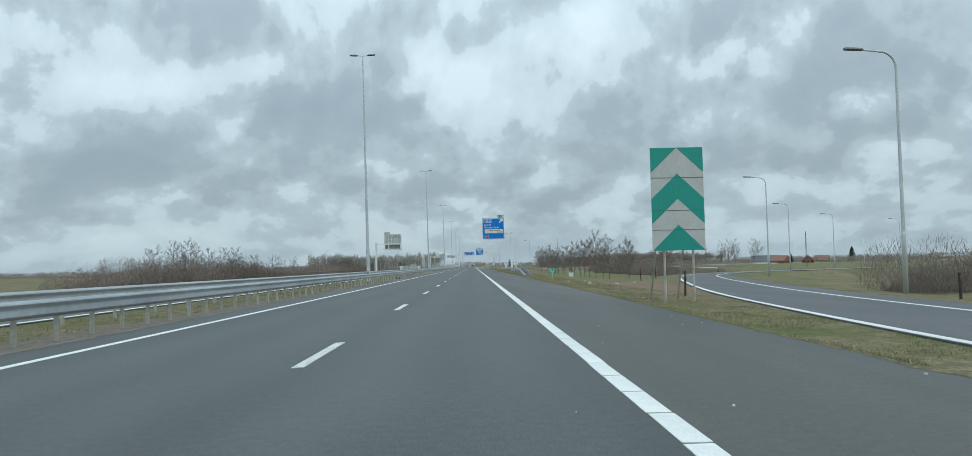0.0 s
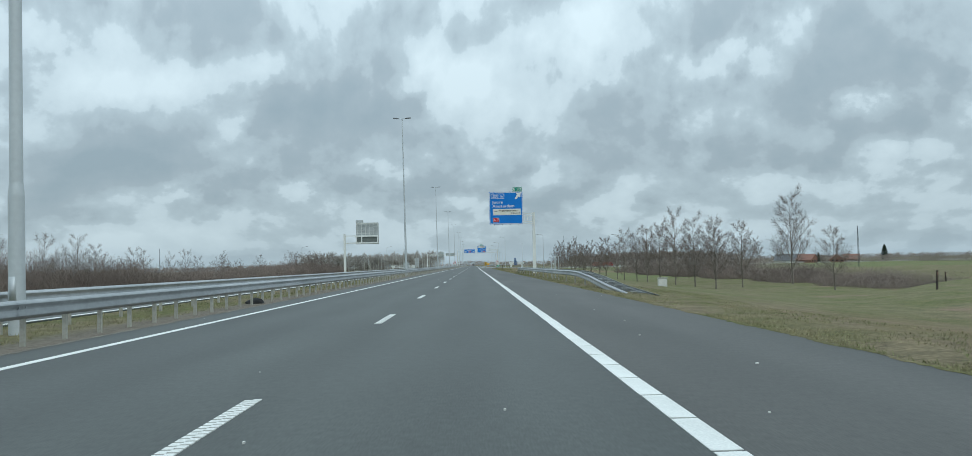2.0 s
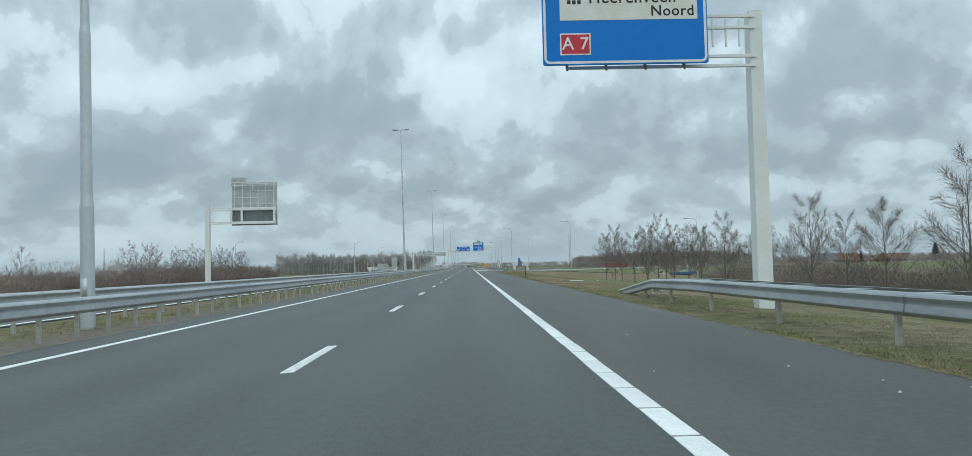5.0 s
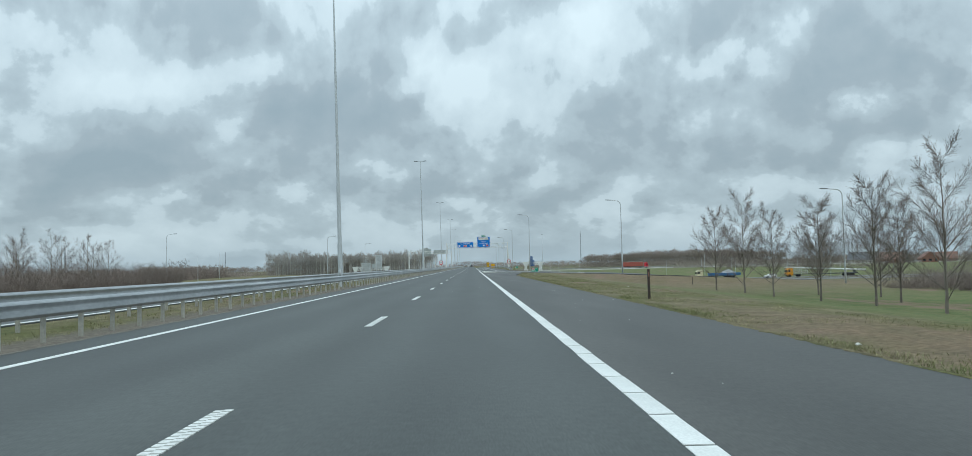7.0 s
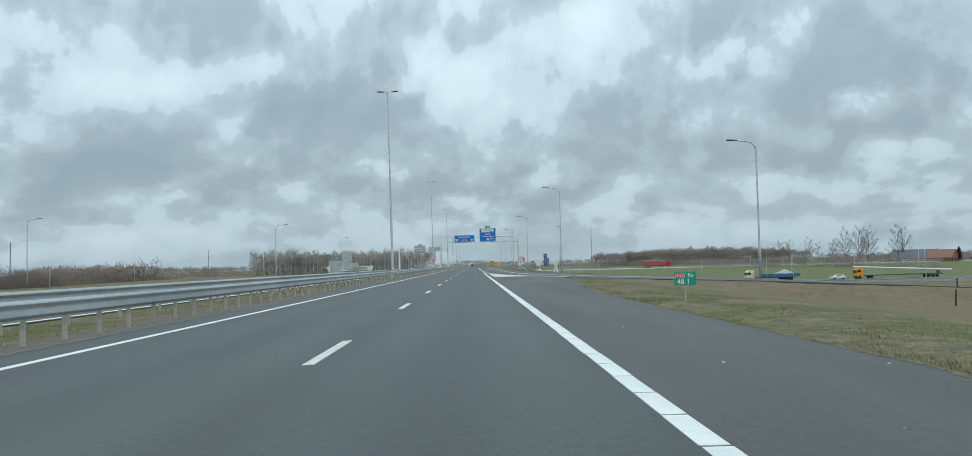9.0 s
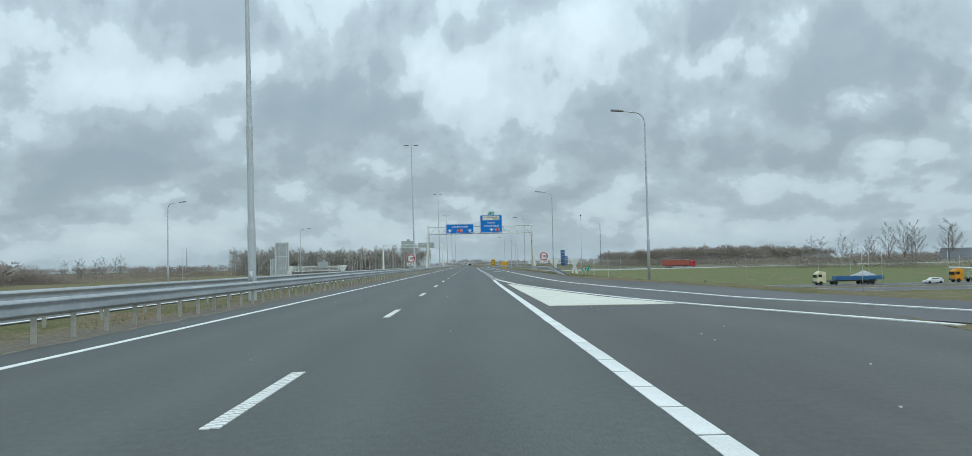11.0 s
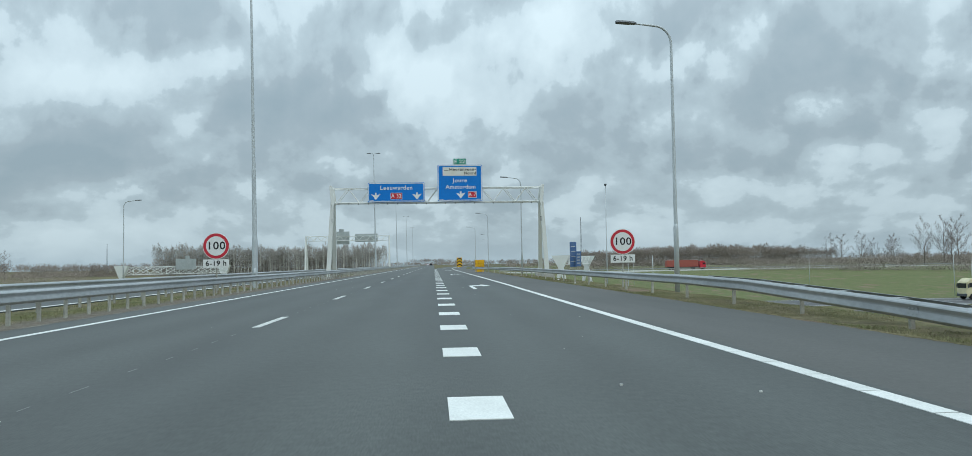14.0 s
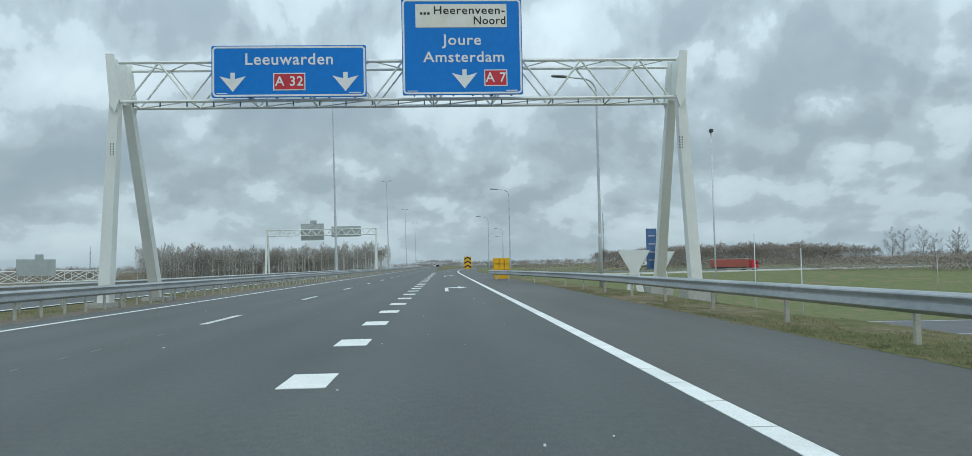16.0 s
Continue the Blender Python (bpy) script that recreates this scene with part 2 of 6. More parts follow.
M["white_steel"] = material("white_painted_steel", (0.78, 0.80, 0.77), 0.5, alt=(0.71, 0.73, 0.69), scale=0.5, fine=12, amount=0.10)
M["blue"] = material("sign_blue", (0.003, 0.185, 0.60), 0.45, alt=(0.004, 0.20, 0.64), scale=0.6, fine=5, amount=0.12, spec=0.25)
M["far_blue"] = material("weathered_far_sign", (0.055, 0.13, 0.30), 0.6, alt=(0.10, 0.17, 0.30), scale=1.5, fine=6, amount=0.5)
M["green"] = material("sign_green", (0.006, 0.30, 0.24), 0.45, alt=(0.008, 0.28, 0.22), scale=1.2, fine=12, amount=0.2)
M["km_green"] = material("marker_green", (0.008, 0.33, 0.23), 0.42, scale=2, fine=20, amount=0.15)
M["sign_white"] = material("sign_white", (0.80, 0.81, 0.80), 0.45, alt=(0.74, 0.75, 0.72), scale=2, fine=18, amount=0.12)
M["sign_cream"] = material("taped_sign_white", (0.76, 0.76, 0.70), 0.5, alt=(0.70, 0.68, 0.58), scale=1.4, fine=18, amount=0.15)
M["sign_grey"] = material("chevron_grey", (0.52, 0.53, 0.51), 0.5, alt=(0.47, 0.48, 0.46), scale=1.5, fine=14, amount=0.25)
M["red"] = material("sign_red", (0.62, 0.025, 0.045), 0.42, scale=2, fine=18, amount=0.12)
M["black"] = material("sign_black", (0.015, 0.016, 0.018), 0.5, scale=2, fine=18, amount=0.2)
M["alu"] = material("bare_aluminium_back", (0.52, 0.55, 0.55), 0.5, 0.5, alt=(0.42, 0.45, 0.45), scale=1.1, fine=9, amount=0.3)
M["sign_box"] = material("grey_green_sign_box", (0.20, 0.225, 0.21), 0.35, 0.2, scale=1.5, fine=9, amount=0.4)
M["board_back"] = material("grey_green_board_back", (0.46, 0.50, 0.49), 0.5, 0.2, alt=(0.40, 0.44, 0.43), scale=1.5, fine=9, amount=0.3)
M["dark_steel"] = material("dark_steel", (0.10, 0.11, 0.12), 0.5, 0.4, scale=2, fine=20, amount=0.3)
M["yellow"] = material("signal_yellow", (0.80, 0.46, 0.012), 0.5, alt=(0.72, 0.40, 0.01), scale=1.2, fine=12, amount=0.2)
M["brown_post"] = material("dark_marker_post", (0.035, 0.028, 0.025), 0.7, alt=(0.06, 0.035, 0.028), scale=4, fine=30, amount=0.4)
M["bark"] = by_piece(material("grey_brown_bark", (0.19, 0.165, 0.14), 0.9, alt=(0.14, 0.12, 0.10), scale=3, fine=22, amount=0.6), 0.18)
M["twig"] = by_piece(material("bare_twigs", (0.20, 0.165, 0.145), 0.9, alt=(0.155, 0.125, 0.11), scale=1.5, fine=12, amount=0.5), 0.15)
M["hedge"] = by_piece(material("winter_scrub", (0.25, 0.200, 0.172), 0.95, alt=(0.195, 0.160, 0.138), scale=0.25, fine=3, amount=0.7), 0.18)
# paler and greyer than the twigs: distance haze is put into this base colour
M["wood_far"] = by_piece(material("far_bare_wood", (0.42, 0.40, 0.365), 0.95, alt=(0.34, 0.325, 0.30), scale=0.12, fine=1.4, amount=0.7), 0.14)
M["wood_brown"] = by_piece(material("brown_bare_wood", (0.34, 0.29, 0.25), 0.95, alt=(0.28, 0.24, 0.21), scale=0.12, fine=1.4, amount=0.6), 0.12)
M["premark"] = material("faint_premark_paint", (0.30, 0.31, 0.30), 0.7, alt=(0.22, 0.23, 0.22), scale=2, fine=30, amount=0.5)
M["trunk_far"] = by_piece(material("pale_far_trunks", (0.60, 0.59, 0.54), 0.9, alt=(0.46, 0.45, 0.41), scale=0.3, fine=2, amount=0.5), 0.2)
M["evergreen"] = material("dark_evergreen", (0.018, 0.032, 0.020), 0.9, alt=(0.028, 0.045, 0.026), scale=1.2, fine=10, amount=0.6)
M["roof_red"] = material("clay_tile_roof", (0.27, 0.135, 0.100), 0.8, alt=(0.22, 0.115, 0.09), scale=1.1, fine=9, amount=0.5)
M["roof_grey"] = material("grey_slate_roof", (0.16, 0.17, 0.18), 0.7, scale=1.1, fine=9, amount=0.4)
M["brick"] = material("brick_wall", (0.27, 0.13, 0.09), 0.85, alt=(0.20, 0.10, 0.075), scale=1.3, fine=12, amount=0.5)
M["render_white"] = material("white_render_wall", (0.72, 0.72, 0.68), 0.8, scale=1.0, fine=9, amount=0.25)
M["glass"] = material("dark_window_glass", (0.03, 0.035, 0.04), 0.12, scale=1, fine=4, amount=0.2)
M["truck_red"] = material("red_truck_tarpaulin", (0.36, 0.085, 0.06), 0.5, alt=(0.29, 0.075, 0.055), scale=0.8, fine=7, amount=0.25)
M["car_paint_dark"] = material("dark_car_paint", (0.02, 0.022, 0.025), 0.25, scale=1, fine=8, amount=0.2)
M["car_paint_white"] = material("white_car_paint", (0.75, 0.76, 0.76), 0.3, scale=1, fine=8, amount=0.1)
M["tipper_blue"] = material("tipper_blue_paint", (0.05, 0.17, 0.36), 0.45, alt=(0.08, 0.20, 0.36), scale=0.9, fine=9, amount=0.2)
M["cream"] = material("cream_cab_paint", (0.72, 0.66, 0.42), 0.4, scale=1, fine=8, amount=0.1)
M["orange"] = material("orange_cab_paint", (0.78, 0.33, 0.02), 0.4, scale=1, fine=8, amount=0.1)
M["pale_gravel"] = material("pale_gravel", (0.50, 0.53, 0.54), 0.9, alt=(0.40, 0.43, 0.45), scale=1.5, fine=12, bump=0.03, amount=0.4)
M["tyre"] = material("rubber_tyre", (0.02, 0.02, 0.02), 0.85, scale=4, fine=30, amount=0.3)
M["concrete"] = material("pale_concrete", (0.46, 0.46, 0.43), 0.85, alt=(0.36, 0.36, 0.33), scale=0.9, fine=14, bump=0.003, amount=0.45)
M["litter"] = material("litter_white", (0.70, 0.70, 0.66), 0.7, scale=6, fine=40, amount=0.4)
M["rubber_black"] = material("black_rubber_scrap", (0.012, 0.012, 0.012), 0.8, scale=6, fine=40, amount=0.4)
M["gravel"] = material("verge_grit", (0.135, 0.122, 0.100), 0.95, alt=(0.20, 0.185, 0.155), scale=0.9, fine=26, bump=0.02, amount=0.9)


def ground_material():
    """Winter verge: dry straw, moss green and bare earth in patches, greener in the meadow."""
    m = bpy.data.materials.new("winter_grass_ground")
    m.use_nodes = True
    n, l = m.node_tree.nodes, m.node_tree.links
    b = n["Principled BSDF"]
    tc = n.new("ShaderNodeTexCoord")

    def noise_of(scale, detail=5, stretch=(1, 1, 1)):
        mp = n.new("ShaderNodeMapping")
        mp.inputs["Scale"].default_value = stretch
        l.new(tc.outputs["Object"], mp.inputs[0])
        t = n.new("ShaderNodeTexNoise")
        t.inputs["Scale"].default_value, t.inputs["Detail"].default_value, t.inputs["Roughness"].default_value = scale, detail, 0.62
        l.new(mp.outputs[0], t.inputs["Vector"])
        return t.outputs[0]

    def span(v, a, c):
        r = n.new("ShaderNodeMapRange")
        r.inputs[1].default_value, r.inputs[2].default_value = a, c
        l.new(v, r.inputs[0])
        return r.outputs[0]

    def blend(f, a, c):
        x = n.new("ShaderNodeMixRGB")
        for sock, v in ((x.inputs[0], f), (x.inputs[1], a), (x.inputs[2], c)):
            if isinstance(v, tuple):
                sock.default_value = (*v, 1)
            else:
                l.new(v, sock)
        return x.outputs[0]

    meadow = n.new("ShaderNodeAttribute")
    meadow.attribute_name = "meadow"
    msep = n.new("ShaderNodeSeparateColor")
    l.new(meadow.outputs["Color"], msep.inputs[0])
    straw = blend(span(noise_of(1.7, 8), 0.42, 0.58), (0.215, 0.182, 0.108), (0.135, 0.118, 0.070))
    moss = blend(span(noise_of(1.2, 8), 0.42, 0.58), (0.108, 0.116, 0.045), (0.152, 0.142, 0.066))
    dry = blend(span(noise_of(0.34, 8, (1, 0.5, 1)), 0.45, 0.57), straw, moss)
    lush = blend(span(noise_of(0.8, 8), 0.40, 0.60), (0.112, 0.145, 0.056), (0.168, 0.170, 0.080))
    base = blend(msep.outputs[0], dry, lush)
    earth = blend(span(noise_of(0.30, 8, (1, 0.4, 1)), 0.56, 0.64), base, (0.225, 0.160, 0.115))
    col = blend(msep.outputs[1], earth, (0.185, 0.16, 0.13))
    soil = blend(span(noise_of(0.9, 8), 0.35, 0.65), (0.235, 0.160, 0.110), (0.175, 0.130, 0.092))
    col = blend(msep.outputs[2], col, soil)
    g = n.new("ShaderNodeMixRGB")
    g.blend_type = "MULTIPLY"
    g.inputs[0].default_value = 1
    r = n.new("ShaderNodeMapRange")
    r.inputs[1].default_value, r.inputs[2].default_value, r.inputs[3].default_value, r.inputs[4].default_value = 0.3, 0.7, 0.6, 1.4
    fine = noise_of(11, 8)
    l.new(fine, r.inputs[0])
    l.new(col, g.inputs[1])
    l.new(r.outputs[0], g.inputs[2])
    l.new(g.outputs[0], b.inputs["Base Color"])
    b.inputs["Roughness"].default_value = 0.97
    b.inputs["Specular IOR Level"].default_value = 0.15
    bp = n.new("ShaderNodeBump")
    bp.inputs["Strength"].default_value, bp.inputs["Distance"].default_value = 0.8, 0.06
    l.new(fine, bp.inputs["Height"])
    l.new(bp.outputs[0], b.inputs["Normal"])
    return m


M["ground"] = ground_material()


def blade_material():
    m = by_piece(material("dry_grass_blades", (0.30, 0.262, 0.155), 0.9, alt=(0.165, 0.180, 0.075), scale=0.45, fine=3, amount=0.7), 0.1)
    n, l = m.node_tree.nodes, m.node_tree.links
    b = n["Principled BSDF"]
    src = b.inputs["Base Color"].links[0].from_socket
    ge, mr, mu = n.new("ShaderNodeNewGeometry"), n.new("ShaderNodeMapRange"), n.new("ShaderNodeMixRGB")
    mr.inputs[3].default_value, mr.inputs[4].default_value = 0.6, 1.4
    l.new(ge.outputs["Random Per Island"], mr.inputs[0])
    mu.blend_type = "MULTIPLY"
    mu.inputs[0].default_value = 1
    l.new(src, mu.inputs[1])
    l.new(mr.outputs[0], mu.inputs[2])
    l.new(mu.outputs[0], b.inputs["Base Color"])
    return m


M["blade"] = blade_material()

# ---- mesh helpers ----


def finish(name, bm, mat, smooth=False):
    me = bpy.data.meshes.new(name)
    bm.to_mesh(me)
    bm.free()
    me.materials.append(mat)
    if smooth:
        me.polygons.foreach_set("use_smooth", [True] * len(me.polygons))
    return me


def thing(name, label, category, at=(0, 0, 0), rz=0.0, group="", kind=""):
    ob = new(name)
    ob.empty_display_size = 0.2
    ob.matrix_basis = pose(*at, 0, 0, rz)
    return tagged(ob, label, category, group, kind)


def part(name, bm, mat, parent, label="", smooth=False):
    """Links a bmesh as one mesh under a thing or a part, in the parent's own space."""
    me = bm if isinstance(bm, bpy.types.Mesh) else finish(name, bm, mat, smooth)
    ob = new(name, me)
    ob.parent = parent
    return tagged(ob, label)


def box(bm, c, s, bevel=0.0):
    g = bmesh.ops.create_cube(bm, size=1.0, matrix=Matrix.LocRotScale(c, None, s))
    if bevel:
        es = list({e for v in g["verts"] for e in v.link_edges})
        bmesh.ops.bevel(bm, geom=es, offset=bevel, segments=2, affect="EDGES")
    return bm


def rod(bm, a, b, r0, r1=None, seg=8, caps=True):
    """A tapered round bar from a to b."""
    a, b = Vector(a), Vector(b)
    r1 = r0 if r1 is None else r1
    d = (b - a).normalized()
    side = d.cross(Vector((0, 0, 1)) if abs(d.z) < 0.95 else Vector((1, 0, 0))).normalized()
    other = d.cross(side)
    rings = []
    for p, r in ((a, r0), (b, r1)):
        rings.append([bm.verts.new(p + (side * math.cos(2 * math.pi * k / seg) + other * math.sin(2 * math.pi * k / seg)) * r) for k in range(seg)])
    for k in range(seg):
        bm.faces.new((rings[0][k], rings[0][(k + 1) % seg], rings[1][(k + 1) % seg], rings[1][k]))
    if caps:
        bm.faces.new(rings[0][::-1])
        bm.faces.new(rings[1])
    return bm


def tube(bm, pts, radii, seg=8):
    """A bent round bar through points."""
    pts = [Vector(p) for p in pts]
    rings = []
    for i, p in enumerate(pts):
        d = (pts[min(i + 1, len(pts) - 1)] - pts[max(i - 1, 0)]).normalized()
        side = d.cross(Vector((0, 1, 0)) if abs(d.y) < 0.95 else Vector((1, 0, 0))).normalized()
        other = d.cross(side)
        r = radii[i] if isinstance(radii, (list, tuple)) else radii
        rings.append([bm.verts.new(p + (side * math.cos(2 * math.pi * k / seg) + other * math.sin(2 * math.pi * k / seg)) * r) for k in range(seg)])
    for i in range(len(rings) - 1):
        for k in range(seg):
            bm.faces.new((rings[i][k], rings[i][(k + 1) % seg], rings[i + 1][(k + 1) % seg], rings[i + 1][k]))
    bm.faces.new(rings[0][::-1])
    bm.faces.new(rings[-1])
    bmesh.ops.recalc_face_normals(bm, faces=bm.faces)
    return bm


def prism(bm, outline, y0, y1):
    """An outline in x and z, drawn out from y0 to y1."""
    a = [bm.verts.new((x, y0, z)) for x, z in outline]
    b = [bm.verts.new((x, y1, z)) for x, z in outline]
    n = len(outline)
    for k in range(n):
        bm.faces.new((a[k], a[(k + 1) % n], b[(k + 1) % n], b[k]))
    bm.faces.new(a[::-1])
    bm.faces.new(b)
    bmesh.ops.recalc_face_normals(bm, faces=bm.faces)
    return bm


def slab(bm, outline, z0, z1):
    """An outline in x and y, drawn up from z0 to z1."""
    a = [bm.verts.new((x, y, z0)) for x, y in outline]
    b = [bm.verts.new((x, y, z1)) for x, y in outline]
    n = len(outline)
    for k in range(n):
        bm.faces.new((a[k], a[(k + 1) % n], b[(k + 1) % n], b[k]))
    bm.faces.new(a[::-1])
    bm.faces.new(b)
    bmesh.ops.recalc_face_normals(bm, faces=bm.faces)
    return bm


def sweep(bm, path, section):
    """A closed section of (across, up) carried along a path of (x, y, z) on the plan."""
    rings = []
    for i, p in enumerate(path):
        p = Vector(p)
        d = (Vector(path[min(i + 1, len(path) - 1)]) - Vector(path[max(i - 1, 0)]))
        d.z = 0
        d.normalize()
        right = Vector((d.y, -d.x, 0))
        rings.append([bm.verts.new(p + right * a + Vector((0, 0, u))) for a, u in section])
    n = len(section)
    for i in range(len(rings) - 1):
        for k in range(n):
            bm.faces.new((rings[i][k], rings[i][(k + 1) % n], rings[i + 1][(k + 1) % n], rings[i + 1][k]))
    bm.faces.new(rings[0][::-1])
    bm.faces.new(rings[-1])
    bmesh.ops.recalc_face_normals(bm, faces=bm.faces)
    return bm


def letters(text, size, mat, thick=0.004, spacing=1.08):
    """Writing as a mesh, upright and facing -y, centred on its origin."""
    cu = bpy.data.curves.new("writing", "FONT")
    cu.body, cu.size, cu.extrude, cu.space_character = text, size, thick, spacing
    cu.align_x, cu.align_y = "CENTER", "CENTER"
    cu.resolution_u = 3
    cu.offset = size * 0.012
    ob = bpy.data.objects.new("writing", cu)
    scene.collection.objects.link(ob)
    bpy.context.view_layer.update()
    me = bpy.data.meshes.new_from_object(ob.evaluated_get(bpy.context.evaluated_depsgraph_get()))
    bpy.data.objects.remove(ob)
    me.transform(Matrix.Rotation(radians(90), 4, "X"))
    me.materials.clear()
    me.materials.append(mat)
    return me


def write(parent, text, x, y, z, size, mat, name="writing", width=None):
    me = letters(text, size, mat)
    if width:
        xs = [v.co.x for v in me.vertices]
        k = width / (max(xs) - min(xs))
        me.transform(Matrix.Diagonal((k, 1, 1, 1)))
    ob = part(name, me, mat, parent)
    ob.location = (x, y, z)
    return ob


def spline(pts, step):
    """A smooth line through points (Catmull-Rom), resampled about every step metres."""
    pts = [Vector(p) for p in pts]
    out = []
    for i in range(len(pts) - 1):
        p0, p1, p2, p3 = pts[max(i - 1, 0)], pts[i], pts[i + 1], pts[min(i + 2, len(pts) - 1)]
        n = max(1, round((p2 - p1).length / step))
        for k in range(n):
            t = k / n
            out.append(0.5 * ((2 * p1) + (p2 - p0) * t + (2 * p0 - 5 * p1 + 4 * p2 - p3) * t * t + (3 * p1 - p0 - 3 * p2 + p3) * t ** 3))
    return out + [pts[-1]]


def smooth_step(a, b, v):
    t = min(1.0, max(0.0, (v - a) / (b - a)))
    return t * t * (3 - 2 * t)


def bars(parent, name, mat, rows, label=""):
    """Each bar a part of its own: rows of centre and size for square bars, or of end, end, radius for round ones."""
    for row in rows:
        bm = bmesh.new()
        if len(row) == 2:
            box(bm, row[0], row[1])
        else:
            rod(bm, row[0], row[1], row[2], seg=6)
        part(name, bm, mat, parent, label)

# ---- the lie of the land ----
# Ramps as centre lines (x, y, z): the exit ramp that is left behind at the start, the slip road that joins, and the motorway below.
RAMP_OUT = spline([(4.2, -40, 0.0), (5.6, -10, 0.0), (6.6, 6, -0.03), (8.3, 20, -0.10), (10.4, 33, -0.17), (13.6, 48, -0.25), (17.6, 65, -0.33),
                   (22.5, 82, -0.40), (31, 99, -0.45), (47, 113, -0.5), (75, 124, -0.5), (130, 138, -0.5), (240, 160, -0.5)], 2.0)
RAMP_IN = spline([(240, 436, -5.8), (165, 414, -5.5), (112, 380, -4.7), (76, 340, -3.5), (53, 314, -2.4), (37, 301, -1.5), (27, 296.5, -0.85), (20, 297.5, -0.42), (14, 301.5, -0.2), (9.6, 307.5, -0.08),
                  (6.6, 315, -0.004), (4.3, 325, -0.002), (3.0, 335, -0.002), (2.2, 346, -0.002)], 2.0)
LOW_NORTH = spline([(-420, 490, -5.6), (-100, 494, -5.6), (0, 491, -5.7), (60, 486, -5.9), (120, 483, -5.9), (200, 480, -5.9), (420, 470, -5.9)], 8.0)
LOW_SOUTH = spline([(24, 463, -5.9), (60, 458, -5.9), (120, 456, -5.9), (200, 453, -5.9), (420, 445, -5.9)], 8.0)
RIGHT_LINE = spline([(15.0, 301.0, -0.215), (11.6, 304.6, -0.12), (9.2, 308.2, -0.06), (7.7, 311.4, -0.01), (6.55, 314.5, 0), (5.9, 319, 0), (5.1, 325, 0), (4.5, 331, 0), (4.02, 338, 0), (3.78, 346, 0), (3.70, 356, 0), (3.70, 380, 0), (3.78, 400, 0),
                     (3.85, 420, 0), (3.87, 520, 0), (4.5, 560, 0), (6.5, 605, 0), (12, 660, 0)], 1.0)


def edge_right(y):
    """Where the asphalt ends beside the carriageway."""
    if y < 268:
        return 3.3
    if y < 300:
        return 3.3 + 2.3 * smooth_step(268, 300, y)
    if y < 318:
        return 5.6 + 3.6 * smooth_step(300, 318, y)
    if y < 350:
        return 9.2 - 2.6 * smooth_step(322, 350, y)
    return 6.6 + 0.45 * smooth_step(350, 400, y)


def land(x, y):
    """Height of the ground beside the roads."""
    if x < -24.4:
        z = -0.05 - 0.75 * smooth_step(0, 8, -24.6 - x) - 3.4 * smooth_step(0, 12, -25 - x) * smooth_step(425, 475, y)
    elif x < -12.4:
        z = -0.12
    elif x < -8.45:
        z = -0.035
    else:
        d = x - edge_right(y)
        if d < 0.02:
            return -0.13
        fall = 0.62 + 0.9 * smooth_step(70, 120, y)
        z = -0.025 - fall * smooth_step(0.8, 9 + 10 * smooth_step(70, 120, y), d) - 0.2 * smooth_step(25, 60, d)
        low = min(1.0, max(0.0, (y - 272) / 168)) * (1 - 0.72 * smooth_step(500, 650, y))
        z -= 4.3 * low * smooth_step(1.0, 26, d)
        if d > 0.8:
            z += 0.07 * (noise.noise(Vector((x * 0.22, y * 0.16, 3.1)))) * min(1, (d - 0.8) / 3)
    return z


def line_grid(*spans):
    out = []
    for a, b, s in spans:
        out += [a + s * i for i in range(int(round((b - a) / s)))]
    return out


GX = [-2600, -1500, -800, -450, -300, -200, -140, -100, -75, -60] + line_grid((-50, -26, 3), (-26, -24, 0.4), (-24, -12.6, 2.85), (-12.6, -12.2, 0.2), (-12.2, -8.6, 0.4), (-8.6, -8.2, 0.1),
     (-8.2, 3.2, 2.85), (3.2, 7.2, 0.2), (7.2, 12, 0.6), (12, 42, 1.5), (42, 120, 6)) + [120, 150, 200, 280, 400, 650, 1100, 1700, 2600]
GY = [-400, -200, -100] + line_grid((-60, 640, 2.5)) + [640, 680, 740, 820, 950, 1150, 1500, 2000, 2800, 3600]
XX, YY = np.meshgrid(np.array(GX), np.array(GY))
ZZ = np.array([[land(x, y) for x in GX] for y in GY])
for road_line, half in ((RAMP_OUT, 3.6), (RAMP_IN[:-10], 3.2), (LOW_SOUTH, 11.0), (LOW_NORTH, 10.0)):
    q = np.array([tuple(v) for v in road_line])
    for j in range(len(GY)):
        near = np.hypot(XX[j][:, None] - q[None, :, 0], YY[j][:, None] - q[None, :, 1])
        k = near.argmin(1)
        dist, zr = near[np.arange(len(GX)), k], q[k, 2]
        w = np.clip((half + 5.0 - dist) / 5.0, 0, 1)
        w = w * w * (3 - 2 * w)
        free = XX[j] > np.array([edge_right(GY[j]) + 0.15] * len(GX))
        if half == 10.0:
            free = (XX[j] > 9.5) | (XX[j] < -27)
        ZZ[j] = np.where(free, ZZ[j] * (1 - w) + (zr - np.where(dist < 1.6, 0.13, 0.02)) * w, ZZ[j])
nx, ny = len(GX), len(GY)
verts = np.stack([XX.ravel(), YY.ravel(), ZZ.ravel()], 1)
ii = (np.arange(ny - 1)[:, None] * nx + np.arange(nx - 1)[None, :]).ravel()
faces = np.stack([ii, ii + 1, ii + nx + 1, ii + nx], 1)
me = bpy.data.meshes.new("ground")
